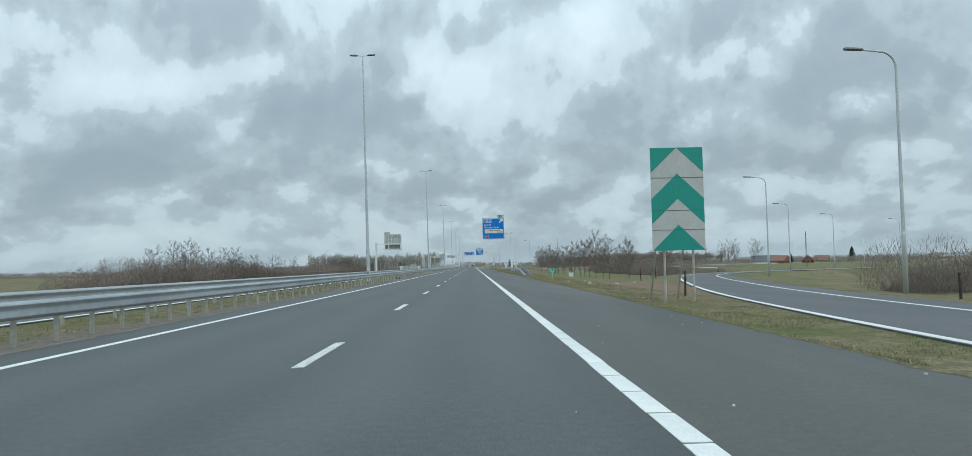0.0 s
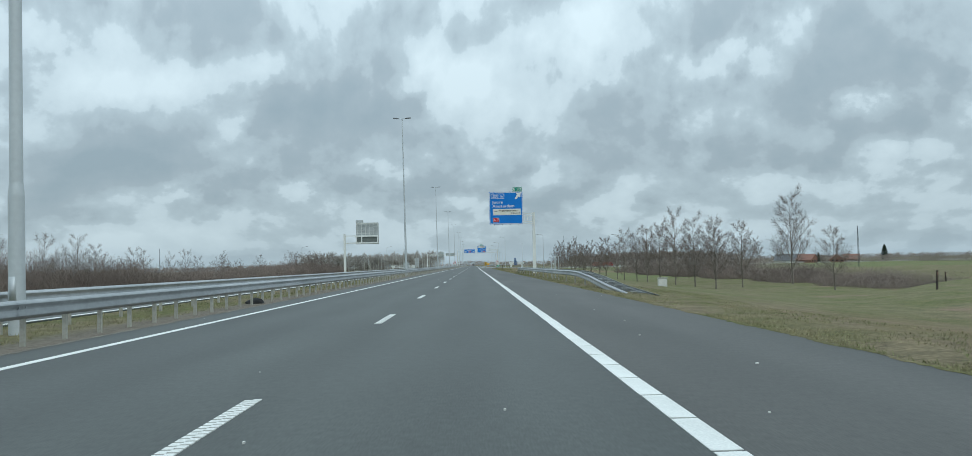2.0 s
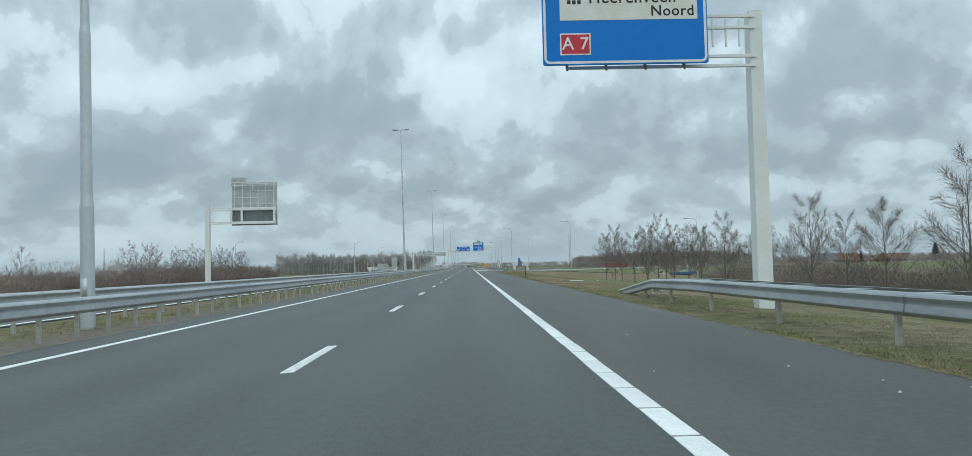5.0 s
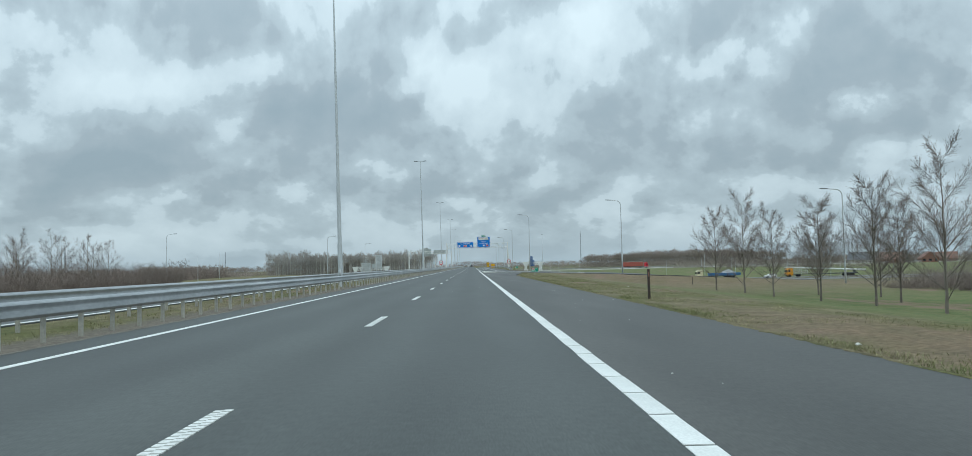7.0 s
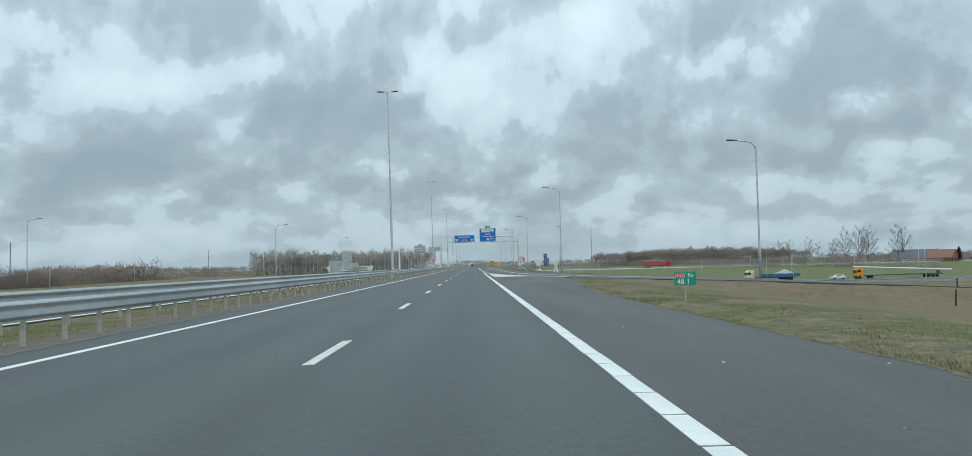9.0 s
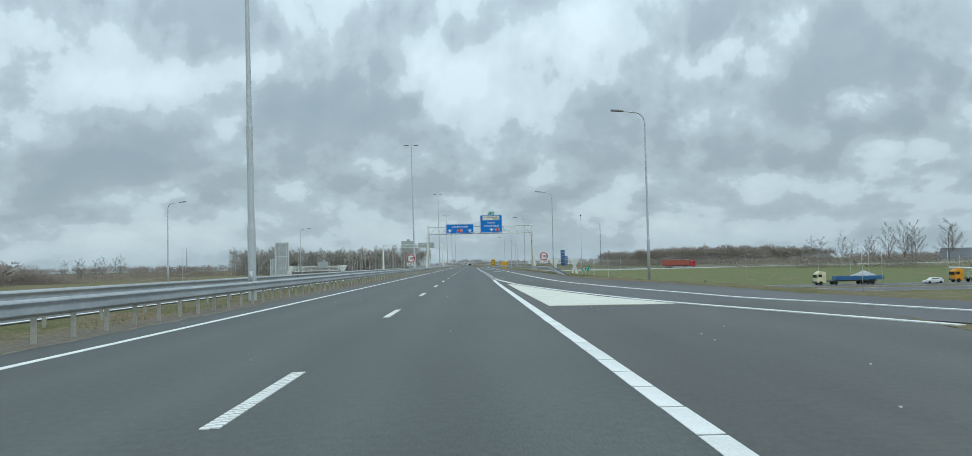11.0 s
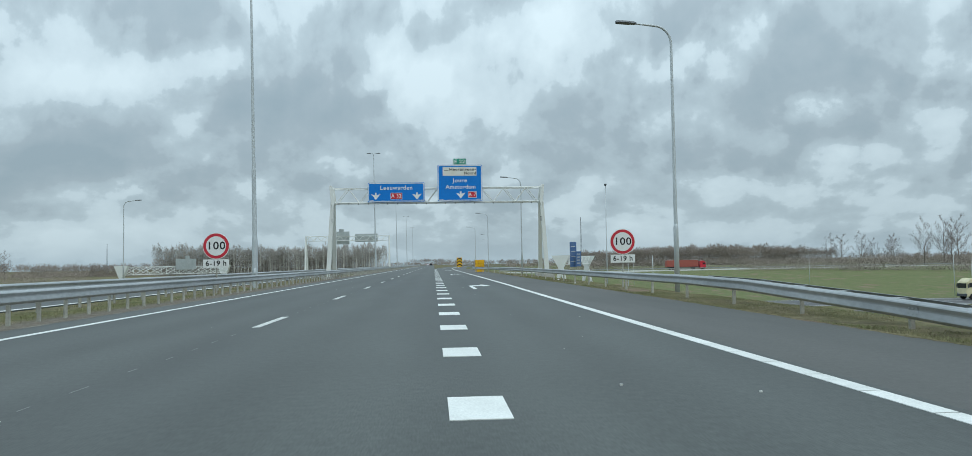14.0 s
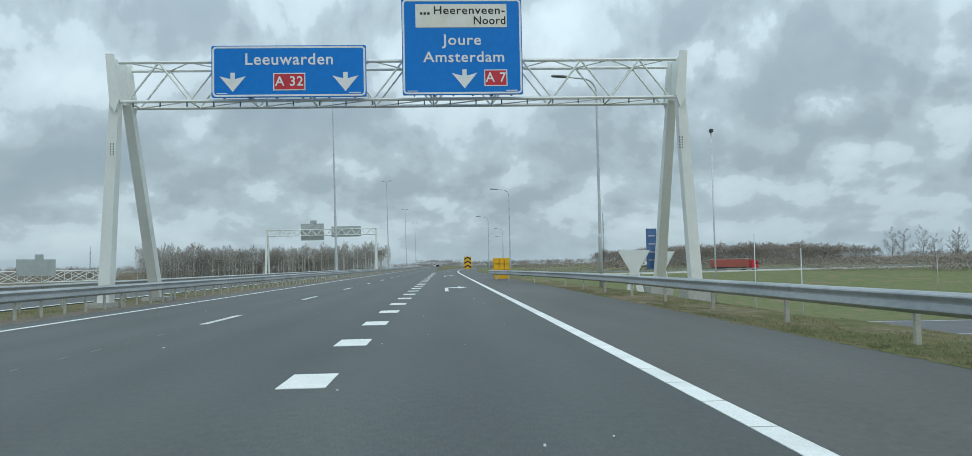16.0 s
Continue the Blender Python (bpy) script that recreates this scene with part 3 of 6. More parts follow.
me.from_pydata(verts.tolist(), [], faces.tolist())
att = me.color_attributes.new("meadow", "FLOAT_COLOR", "POINT")
cols = np.zeros((len(verts), 4))
gx, gy = verts[:, 0], verts[:, 1]
lush = np.clip((gx - 7.5) / 4, 0, 1) * np.clip((gx - 7) / 2, 0, 1)
lush *= np.clip(np.where(gy > 300, 420 - gx, 70 - gx) / 25, 0, 1)
lush *= np.maximum(np.clip(1 - np.abs(gy - 100) / 60, 0, 1) * 0.35, np.maximum(np.clip(1.6 - np.abs(gy - 210) / 40, 0, 1) * 1.0, np.clip((gy - 492) / 6, 0, 1) * 0.95))
cols[:, 0] = lush
cols[:, 1] = np.clip(1.4 - np.abs(gx - (-8.9)) / 0.9, 0, 1) + np.clip(1 - np.abs(gx - 7.5) / 3.2, 0, 1) * np.clip(1 - np.abs(gy - 52) / 16, 0, 1) * 0.9
cols[:, 1] *= gx < 0
cols[:, 2] = np.clip(1.3 - np.abs(gx - 5.2) / 1.9, 0, 1) * np.clip(1.3 - np.abs(gy - 187) / 18, 0, 1) + np.clip(1.2 - np.abs(gx - 8.2) / 5.0, 0, 1) * np.clip(1.3 - np.abs(gy - 48) / 26, 0, 1)
cols[:, 2] = np.clip(cols[:, 2] + np.clip(1.2 - np.abs(gx - 9.5) / 3.2, 0, 1) * np.clip(1.2 - np.abs(gy - 340) / 22, 0, 1) * 0.8, 0, 0.9)
cols[:, 2] = np.maximum(cols[:, 2], np.clip((gx - 9) / 6, 0, 1) * np.clip((120 - gx) / 30, 0, 1) * np.clip(1.5 - np.abs(gy - 290) / 36, 0, 1) * 0.55)
cols[:, 3] = 1
att.data.foreach_set("color", cols.ravel())
me.materials.append(M["ground"])
me.polygons.foreach_set("use_smooth", [True] * len(me.polygons))
tagged(new("ground", me), "flat winter verge and meadow of dry and green grass", "ground", kind="structure")


def height(x, y):
    """The ground sheet's own height at a place."""
    i = min(max(int(np.searchsorted(GX, x)) - 1, 0), nx - 2)
    j = min(max(int(np.searchsorted(GY, y)) - 1, 0), ny - 2)
    u, v = (x - GX[i]) / (GX[i + 1] - GX[i]), (y - GY[j]) / (GY[j + 1] - GY[j])
    return float((ZZ[j, i] * (1 - u) + ZZ[j, i + 1] * u) * (1 - v) + (ZZ[j + 1, i] * (1 - u) + ZZ[j + 1, i + 1] * u) * v)


# ---- carriageways ----
def road_slab(name, outline, mat, label, z=0.0):
    bm = slab(bmesh.new(), outline, z - 0.10, z)
    return tagged(new(name, finish(name, bm, mat)), label, "road", kind="structure")


road = road_slab("road", [(-8.4, -60), (0.1, -60), (0.1, 1500), (-8.4, 1500)], M["asphalt"], "smooth grey asphalt motorway carriageway with two lanes")
hard_shoulder = road_slab("hard_shoulder", [(0.1, -60), (3.3, -60), (3.3, 266)] + [(edge_right(y), y) for y in range(268, 301, 4)] + [(edge_right(y), y) for y in range(302, 345, 3)] + [(edge_right(345), 345), (3.9, 345), (0.1, 345)],
                          M["shoulder"], "browner asphalt hard shoulder beside the carriageway")
exit_lane = road_slab("exit_lane", [(0.1, 345), (3.9, 345), (4.0, 540), (9, 640), (22, 760), (18, 760), (4, 640), (0.1, 560)], M["asphalt"], "grey asphalt exit lane along the carriageway")
exit_shoulder = road_slab("exit_shoulder", [(3.9, 345)] + [(edge_right(y), y) for y in range(345, 400, 5)] + [(7.05, 540), (11.5, 640), (26, 760), (22, 760), (9, 640), (4.0, 540)],
                          M["shoulder"], "dark asphalt shoulder beside the exit lane")
far_road = road_slab("opposite_carriageway", [(-24.2, -60), (-12.3, -60), (-12.3, 1500), (-24.2, 1500)], M["asphalt"], "grey asphalt carriageway for the opposite traffic")


def ramp_strip(name, line, half, label, left=None):
    left = half if left is None else left
    bm = sweep(bmesh.new(), line, [(-left, -0.10), (half, -0.10), (half, 0.012), (-left, 0.012)])
    return tagged(new(name, finish(name, bm, M["ramp"])), label, "road", kind="structure")


ramp_out = ramp_strip("exit_ramp", RAMP_OUT, 3.0, "curving asphalt slip road below the green chevron board", 1.86)
ramp_in = ramp_strip("joining_ramp", RAMP_IN[:-10], 2.9, "asphalt slip road that joins the carriageway from the meadow")
low_north = ramp_strip("lower_motorway_north", LOW_NORTH, 8.5, "far carriageway of the lower motorway that passes under the bridge")
low_south = ramp_strip("lower_motorway_south", LOW_SOUTH, 9.0, "near carriageway of the lower motorway that passes under the bridge")

# ---- guard rails ----
W_CREST = [(0.010, 0.0), (0.034, 0.008), (0.072, 0.040), (0.083, 0.060), (0.080, 0.078), (0.070, 0.128), (0.064, 0.162), (0.066, 0.190), (0.078, 0.232), (0.083, 0.250), (0.073, 0.270), (0.034, 0.302), (0.010, 0.31)]
W_BEAM = W_CREST + [(a - 0.009, u - 0.004 if u > 0.155 else u + 0.004) for a, u in W_CREST[::-1]]


def post_mesh(tall):
    """A rolled channel post with its lips, standing on its foot."""
    c = [(-0.036, -0.028), (0.036, -0.028), (0.036, 0.042), (0.024, 0.042), (0.024, -0.016), (-0.024, -0.016), (-0.024, 0.042), (-0.036, 0.042)]
    return finish("post", slab(bmesh.new(), c, -0.25, tall), M["post"])


POST = post_mesh(0.62)
SPACER = finish("spacer", box(box(bmesh.new(), (0, 0, 0.02), (0.34, 0.10, 0.16)), (0, 0, 0.145), (0.44, 0.30, 0.014)), M["galv"])


def guard_rail(name, label, line, face, top=0.75, posts=(), spacing=1.333, piece=12.0, spacers=False, sunk=0.0, group="guard rails"):
    """A steel rail along a line of (x, y, drop): face +1 turns its beam to the right of the line, -1 to the left."""
    ob = thing(name, label, "guard rail", group=group)
    run, along = [Vector(line[0])], [0.0]
    for p in line[1:]:
        along.append(along[-1] + (Vector(p) - run[-1]).length)
        run.append(Vector(p))

    def at(s):
        k = min(max(int(np.searchsorted(along, s)) - 1, 0), len(run) - 2)
        t = (s - along[k]) / (along[k + 1] - along[k])
        return run[k].lerp(run[k + 1], t)

    section = [(a * face + 0.05 * face, u) for a, u in W_BEAM]
    total, s = along[-1], 0.0
    while s < total - 0.5:
        e = min(total, s + piece)
        cut = [s] + [a for a in along if s + 0.05 < a < e - 0.05] + [e + 0.04]
        pts = [at(min(c, total)) for c in cut]
        bm = sweep(bmesh.new(), [(p.x, p.y, top - 0.31 - p.z) for p in pts], section)
        # splice plate with bolt heads at the joint
        p = at(s)
        box(bm, (p.x + 0.104 * face, p.y + 0.16, top - 0.152 - p.z), (0.010, 0.30, 0.03))
        for dy in (0.06, 0.16, 0.26):
            for dz in (-0.205, -0.112):
                box(bm, (p.x + 0.116 * face, p.y + dy, top + dz - p.z), (0.016, 0.028, 0.028))
        part("beam", bm, M["galv"], ob)
        s = e
    n, spare = 0, bmesh.new()
    s = 0.4
    while s < total:
        p = at(s)
        if posts is None:
            pass
        elif posts and not (posts[0] <= p.y <= posts[1]):
            rod(spare, (p.x, p.y, -0.2), (p.x, p.y, top - 0.14 - p.z), 0.05, seg=4)
        elif p.z < top - 0.25:
            o = part("post", POST, None, ob)
            o.location = (p.x, p.y, top - 0.75 - sunk - p.z)
            o.rotation_euler = (0, 0, random.uniform(-0.05, 0.05))
            n += 1
        if spacers and p.z < 0.66:
            o = part("spacer", SPACER, None, ob)
            o.location = (p.x - 0.22 * face, p.y, top - 0.17 - p.z)
        s += spacing
    if len(spare.verts):
        tagged(part("far_post", spare, M["post"], ob), kind="stuff")
    else:
        spare.free()
    return ob


def left_line(x0):
    return [(x0, -30, 0), (x0, 330, 0), (x0 - 0.25, 365, 0), (x0 - 0.35, 420, 0), (x0 - 0.35, 560, 0), (x0 - 0.35, 900, 0)]


guard_rail("guard_rail", "long galvanised steel guard rail with two-wave beam", left_line(-8.98), 1, 0.735, (-12, 385))
guard_rail("guard_rail", "galvanised steel guard rail along the far side of the median", left_line(-10.95), 1, 0.82, (-5, 300), 2.666, sunk=0.10)
guard_rail("guard_rail", "short steel guard rail with ends sloping into the grass",
           [(4.22, 82.3, 0.69), (4.28, 87, 0.50), (4.33, 92.5, 0.20), (4.35, 97, 0.03), (4.32, 100, 0), (4.25, 106, 0), (4.25, 152, 0), (4.4, 157, 0.08), (4.7, 162, 0.45), (5.0, 165.5, 0.68)], -1, 0.70, spacing=4.0)
guard_rail("guard_rail", "rear beam of a sloping steel guard rail with spacer plates",
           [(4.70, 80.0, 0.70), (4.76, 86, 0.52), (4.83, 92, 0.22), (4.85, 97, 0.03), (4.82, 100, 0), (4.75, 106, 0), (4.75, 152, 0), (4.9, 157, 0.08), (5.2, 161, 0.4)], 1, 0.70, None, 2.0, spacers=True)
guard_rail("guard_rail", "steel guard rail beside the exit lane rising from the grass",
           [(7.42, 366.0, 0.69), (7.5, 370, 0.55), (7.6, 374, 0.40), (7.72, 379, 0.22), (7.85, 385.5, 0.04), (7.9, 390, 0), (7.95, 400, 0), (8.0, 440, 0), (7.65, 450, 0), (6.9, 460, 0), (6.0, 468, 0), (5.2, 472.5, 0)], -1, 0.70, (360, 700), spacing=4.0)
guard_rail("guard_rail", "rear beam of the exit guard rail with spacer plates",
           [(7.93, 367.0, 0.69), (8.0, 370.5, 0.57), (8.1, 374.5, 0.42), (8.22, 379.5, 0.24), (8.35, 386, 0.06), (8.4, 390, 0.02)], 1, 0.70, None, 2.0, spacers=True)


def fringe(name, label, x_at, y0, y1, inward, mat, seed):
    """The ragged skin of turf and grit that creeps over the edge of the asphalt."""
    bm = bmesh.new()
    last = None
    n = int((y1 - y0) / 0.15)
    for i in range(n + 1):
        y = y0 + (y1 - y0) * i / n
        e = x_at(y)
        v = 0.5 + 0.5 * noise.noise(Vector((seed, y * 0.9, 0))) + 0.35 * noise.noise(Vector((seed + 7, y * 3.1, 0)))
        w = 0.02 + 0.16 * max(0.0, v) ** 1.5 + 0.10 * max(0.0, noise.noise(Vector((seed + 3, y * 7.3, 0))))
        pair = (bm.verts.new((e - inward * 0.12, y, -0.03)), bm.verts.new((e + inward * w * 0.5, y, 0.014)), bm.verts.new((e + inward * w, y, 0.003)))
        if last:
            for k in range(2):
                bm.faces.new((last[k], pair[k], pair[k + 1], last[k + 1]))
        last = pair
    bmesh.ops.recalc_face_normals(bm, faces=bm.faces)
    return tagged(new(name, finish(name, bm, mat)), label, "turf edge", kind="stuff")


fringe("turf_edge", "ragged turf creeping over the shoulder edge", lambda y: 3.3, -10, 267, -1, M["ground"], 1.0)
fringe("turf_edge", "ragged turf creeping over the exit shoulder edge", edge_right, 322, 470, -1, M["ground"], 4.0)
fringe("turf_edge", "grey grit washed onto the median side of the asphalt", lambda y: -8.4, -10, 470, 1, M["gravel"], 9.0)

# the far road across the meadow, with its rail
FAR_LINE = spline([(24, 655, 0), (70, 664, 0), (130, 680, 0), (210, 690, 0), (330, 690, 0), (480, 680, 0)], 12.0)
FAR_LINE = [Vector((v.x, v.y, height(v.x, v.y) + 0.35)) for v in FAR_LINE]
tagged(new("far_bank_road", finish("far_bank_road", sweep(bmesh.new(), FAR_LINE, [(-6, -0.9), (6, -0.9), (5, 0.0), (-5, 0.0)]), M["concrete"])), "pale far road on a low bank across the meadow", "road", kind="structure")
ob = thing("guard_rail", "long thin pale guard rail beside the far road", "guard rail", group="guard rails")
part("beam", sweep(bmesh.new(), [v + Vector((0, -5.0, 0)) for v in FAR_LINE], [(-0.05, 0.42), (0.05, 0.42), (0.05, 0.75), (-0.05, 0.75)]), M["galv"], ob)
for k_ in range(0, len(FAR_LINE), 2):
    part("post", box(bmesh.new(), FAR_LINE[k_] + Vector((0, -5.0, 0.2)), (0.12, 0.12, 0.9)), M["post"], ob)

# ---- lamp posts ----
def lamp_head(bm, tip, back, half=0.17):
    """A flat lamp housing with a rounded nose, from its spigot to its tip."""
    tip, back = Vector(tip), Vector(back)
    d = (tip - back).normalized()
    side = d.cross(Vector((0, 0, 1))).normalized()
    prof = [(0.0, 0.35), (0.12, 0.75), (0.45, 1.0), (0.85, 0.95), (0.97, 0.7), (1.0, 0.35)]
    rings = []
    for t, w in prof:
        c = back.lerp(tip, t)
        rings.append([bm.verts.new(c + side * (half * w * sx) + Vector((0, 0, dz * (0.6 + 0.4 * w)))) for sx, dz in ((-1, 0), (-0.7, 0.075), (0.7, 0.075), (1, 0), (0.7, -0.03), (-0.7, -0.03))])
    for a, b in zip(rings, rings[1:]):
        for k in range(6):
            bm.faces.new((a[k], a[(k + 1) % 6], b[(k + 1) % 6], b[k]))
    bm.faces.new(rings[0][::-1])
    bm.faces.new(rings[-1])
    bmesh.ops.recalc_face_normals(bm, faces=bm.faces)
    return bm


def mast(at, tall=19.45):
    """A tall stepped mast with two lamps."""
    ob = thing("street_lamp", "tall grey stepped steel lamp mast with two lamps in the median", "street lamp", at, group="median lamp masts")
    bm = bmesh.new()
    for a, b, r0, r1 in ((-0.2, 2.7, 0.155, 0.150), (2.7, 2.95, 0.150, 0.125), (2.95, 6.6, 0.125, 0.118), (6.6, 6.8, 0.118, 0.10), (6.8, tall, 0.10, 0.045)):
        rod(bm, (0, 0, a), (0, 0, b), r0, r1, 14, caps=False)
    box(bm, (0.0, -0.15, 0.9), (0.12, 0.02, 0.45), 0.004)
    part("mast", bm, M["pole"], ob, smooth=True)
    bm = bmesh.new()
    tube(bm, [(-0.55, 0, tall + 0.04), (-0.2, 0, tall + 0.02), (0, 0, tall - 0.02), (0.2, 0, tall + 0.02), (0.55, 0, tall + 0.04)], 0.032, 6)
    part("bracket", bm, M["pole"], ob)
    for s in (-1, 1):
        part("lamp_head", lamp_head(bmesh.new(), (1.12 * s, 0, tall + 0.07), (0.40 * s, 0, tall + 0.03)), M["lamp"], ob, "dark grey lamp housing")
    return ob


LEAN = -0.7  # the masts stand square to the crossfall of the road, a little out of plumb
MAST = mast((-9.82, 149.9, -0.04))
MAST.matrix_basis = pose(-9.82, 149.9, -0.04, 0, LEAN, 0)
first = copy_thing(MAST, pose(-10.58, 69.0, -0.04, 0, LEAN, 0))
first.scale = (1, 1, 1.028)
for x, y in ((-9.87, 236.3), (-9.80, 321.3), (-10.05, 410.7), (-9.5, 495.0), (-10.0, 581), (-10.2, 667), (-10.2, 755), (-10.2, -17)):
    copy_thing(MAST, pose(x, y, -0.04, 0, LEAN, 0))


def side_lamp(at, tall=10.25, reach=2.0, rz=0.0):
    """A lamp post whose top bends over into an arm towards -x."""
    ob = thing("street_lamp", "slim grey lamp post with an arm bent over the road", "street lamp", at, rz, group="bent lamp posts")
    bm = bmesh.new()
    tube(bm, [(0, 0, -0.3), (0, 0, 2.2), (0, 0, 2.35), (0, 0, 2.36)], [0.105, 0.10, 0.078, 0.07], 12)
    part("post_foot", bm, M["pole"], ob, smooth=True)
    bm = bmesh.new()
    pts, rad = [(0, 0, 2.35), (0, 0, 5), (0, 0, tall - 0.75)], [0.078, 0.068, 0.052]
    for k in range(1, 7):
        a = math.pi / 2 * k / 6
        pts.append((-0.7 * (1 - math.cos(a)), 0, tall - 0.75 + 0.7 * math.sin(a)))
        rad.append(0.048)
    pts.append((-reach + 0.55, 0, tall + 0.03))
    rad.append(0.036)
    tube(bm, pts, rad, 12)
    part("post", bm, M["pole"], ob)
    part("lamp_head", lamp_head(bmesh.new(), (-reach - 0.25, 0, tall + 0.07), (-reach + 0.6, 0, tall + 0.02), 0.15), M["lamp"], ob, "dark grey lamp housing")
    return ob


SIDE = side_lamp((17.1, 33.3, -0.15))
for x, y, z, rz in ((29.4, 81.2, -0.5, -10), (47.7, 120.6, -0.5, -20), (68.3, 150, -0.6, -20), (20.4, 299.2, -0.05, 0), (10.2, 343.1, 0.85, 0), (9.55, 396.6, 0.4, 0), (9.5, 450.9, 0.2, 0),
                    (9.6, 505, None, 0), (10.2, 559, None, 0), (39, 270, None, -15), (-38.5, 388, None, 180), (-68, 358, None, 180), (-40, 470, -0.3, 180), (95, 175, -0.6, -20), (17, 612, None, 0), (21, 668, None, 0)):
    zz = height(x, y) if z is None else z
    low = zz < -0.9
    o = copy_thing(SIDE, pose(x, y, -0.1 if (low and 6 < x < 30) else min(zz, 0.2), 0, 0, rz))
    if zz > 0.2:
        o.scale = (1, 1, 1 + (zz - 0.2) / 10.3)


# ---- the road markings ----
def marking(name, bm, parent, mat, at=(0, 0, 0), label=""):
    ob = part(name, bm, mat, parent, label)
    ob.location = at
    return ob


# broken lane line: each dash a double row of ribs
bm = bmesh.new()
for k in range(27):
    for c, dy in ((-0.036, 0.0), (0.036, 0.035)):
        box(bm, (c, 0.04 + k * 0.1115 + dy, 0.004), (0.071, 0.078, 0.009))
DASH = finish("lane_dash", bm, M["paint"])
for k in range(-2, 72):
    marking("lane_dash", DASH, road, None, (-3.5, 9.33 + 12 * k, 0.0))
# solid edge line on the median side
marking("edge_line", slab(bmesh.new(), [(-7.435, -60), (-7.285, -60), (-7.285, 900), (-7.435, 900)], 0.0, 0.005), road, M["paint"])
# premarking dots between the dashes past the slip road
for k in range(25, 38):
    bm = bmesh.new()
    for j in range(7):
        y0 = 12.8 + j * 1.18 + random.uniform(-0.2, 0.2)
        box(bm, (random.uniform(-0.04, 0.04), y0, 0.0015), (0.010, random.uniform(0.15, 0.42), 0.003))
    marking("premark", bm, road, M["premark"], (-3.52, 12 * k, 0.0))

# solid line on the shoulder side, in one-metre pieces with drainage cuts
PIECE = finish("line_piece", slab(bmesh.new(), [(-0.1, 0.0), (0.1, 0.0), (0.1, 0.975), (-0.1, 0.975)], 0.0, 0.006), M["paint"])
for k in range(0, 300):
    marking("line_piece", PIECE, hard_shoulder, None, (0.0 + random.uniform(-0.006, 0.006), 3.0 + k * 1.02, 0.0))
bm = bmesh.new()
for k in range(39):
    y0 = 3.05 + (300 + k) * 1.02
    dx = 0.06 * smooth_step(24, 38, k)
    slab(bm, [(dx - 0.1, y0), (dx + 0.1, y0), (dx + 0.1, y0 + 0.975), (dx - 0.1, y0 + 0.975)], 0.0, 0.006)
for k in range(40):
    y0 = 2.0 - k * 1.02
    slab(bm, [(-0.1, y0), (0.1, y0), (0.1, y0 + 0.975), (-0.1, y0 + 0.975)], 0.0, 0.006)
tagged(marking("edge_line", bm, hard_shoulder, M["paint"]), kind="stuff")


def line_along(parent, pts, half, step, gap, name="line_piece", mat=None, z=0.0):
    """A painted line along a plan curve, as pieces with narrow cuts between them."""
    run = spline(pts, 0.34)
    along = [0.0]
    for a, b in zip(run, run[1:]):
        along.append(along[-1] + (b - a).length)

    def at(s):
        k = min(max(int(np.searchsorted(along, s)) - 1, 0), len(run) - 2)
        return run[k].lerp(run[k + 1], (s - along[k]) / (along[k + 1] - along[k]))

    s = 0.0
    while s < along[-1] - 0.2:
        e = min(along[-1], s + step - gap)
        seg = [at(s)] + [v for v, a in zip(run, along) if s + 0.05 < a < e - 0.05] + [at(e)]
        marking(name, sweep(bmesh.new(), seg, [(-half, 0.0), (half, 0.0), (half, 0.006 + z), (-half, 0.006 + z)]), parent, mat or M["paint"])
        s += step


# the nose between carriageway and slip road
GORE = [(6.4, 304.2, 0), (4.0, 312.8, 0), (3.06, 317.4, 0), (2.14, 323.7, 0), (1.36, 331.0, 0), (0.90, 336.0, 0), (0.30, 348.8, 0)]
line_along(hard_shoulder, GORE, 0.10, 1.36, 0.03, z=0.012)
line_along(exit_lane, [tuple(v) for v in RIGHT_LINE if v.y < 333], 0.10, 1.02, 0.03, z=0.018)
line_along(exit_lane, [tuple(v) for v in RIGHT_LINE if 332 <= v.y < 480], 0.10, 1.02, 0.03)
line_along(exit_lane, [tuple(v) for v in RIGHT_LINE if v.y >= 480][::6], 0.10, 12, 0.0, name="edge_line")
bm = slab(bmesh.new(), [(0.5, 312.5), (3.82, 312.25), (2.95, 316.2), (2.14, 321.3), (1.52, 327.0), (1.05, 331.5), (0.66, 334.9), (0.46, 334.9)], 0.0, 0.016)
marking("gore_paint", bm, hard_shoulder, M["old_paint"], label="large worn white painted wedge")
# block line between the carriageway and the exit lane
BLOCK = finish("block_mark", slab(bmesh.new(), [(-0.24, 0), (0.24, 0), (0.24, 1.0), (-0.24, 1.0)], 0.0, 0.007), M["paint"])
for k in range(-8, 38):
    marking("block_mark", BLOCK, exit_lane, None, (0.258, 383.88 + 4.0 * k, 0.0))
# lane arrows that bend to the right
ARROW = finish("lane_arrow", slab(bmesh.new(), [(-0.085, 0), (0.085, 0), (0.085, 4.65), (0.62, 5.05), (0.62, 3.95), (1.06, 5.55), (0.62, 7.3), (0.62, 6.1), (-0.085, 5.35)], 0.0, 0.007), M["paint"])
for y in (401.6, 447.0, 492.0, 540.0):
    marking("lane_arrow", ARROW, exit_lane, None, (1.79, y, 0.0))
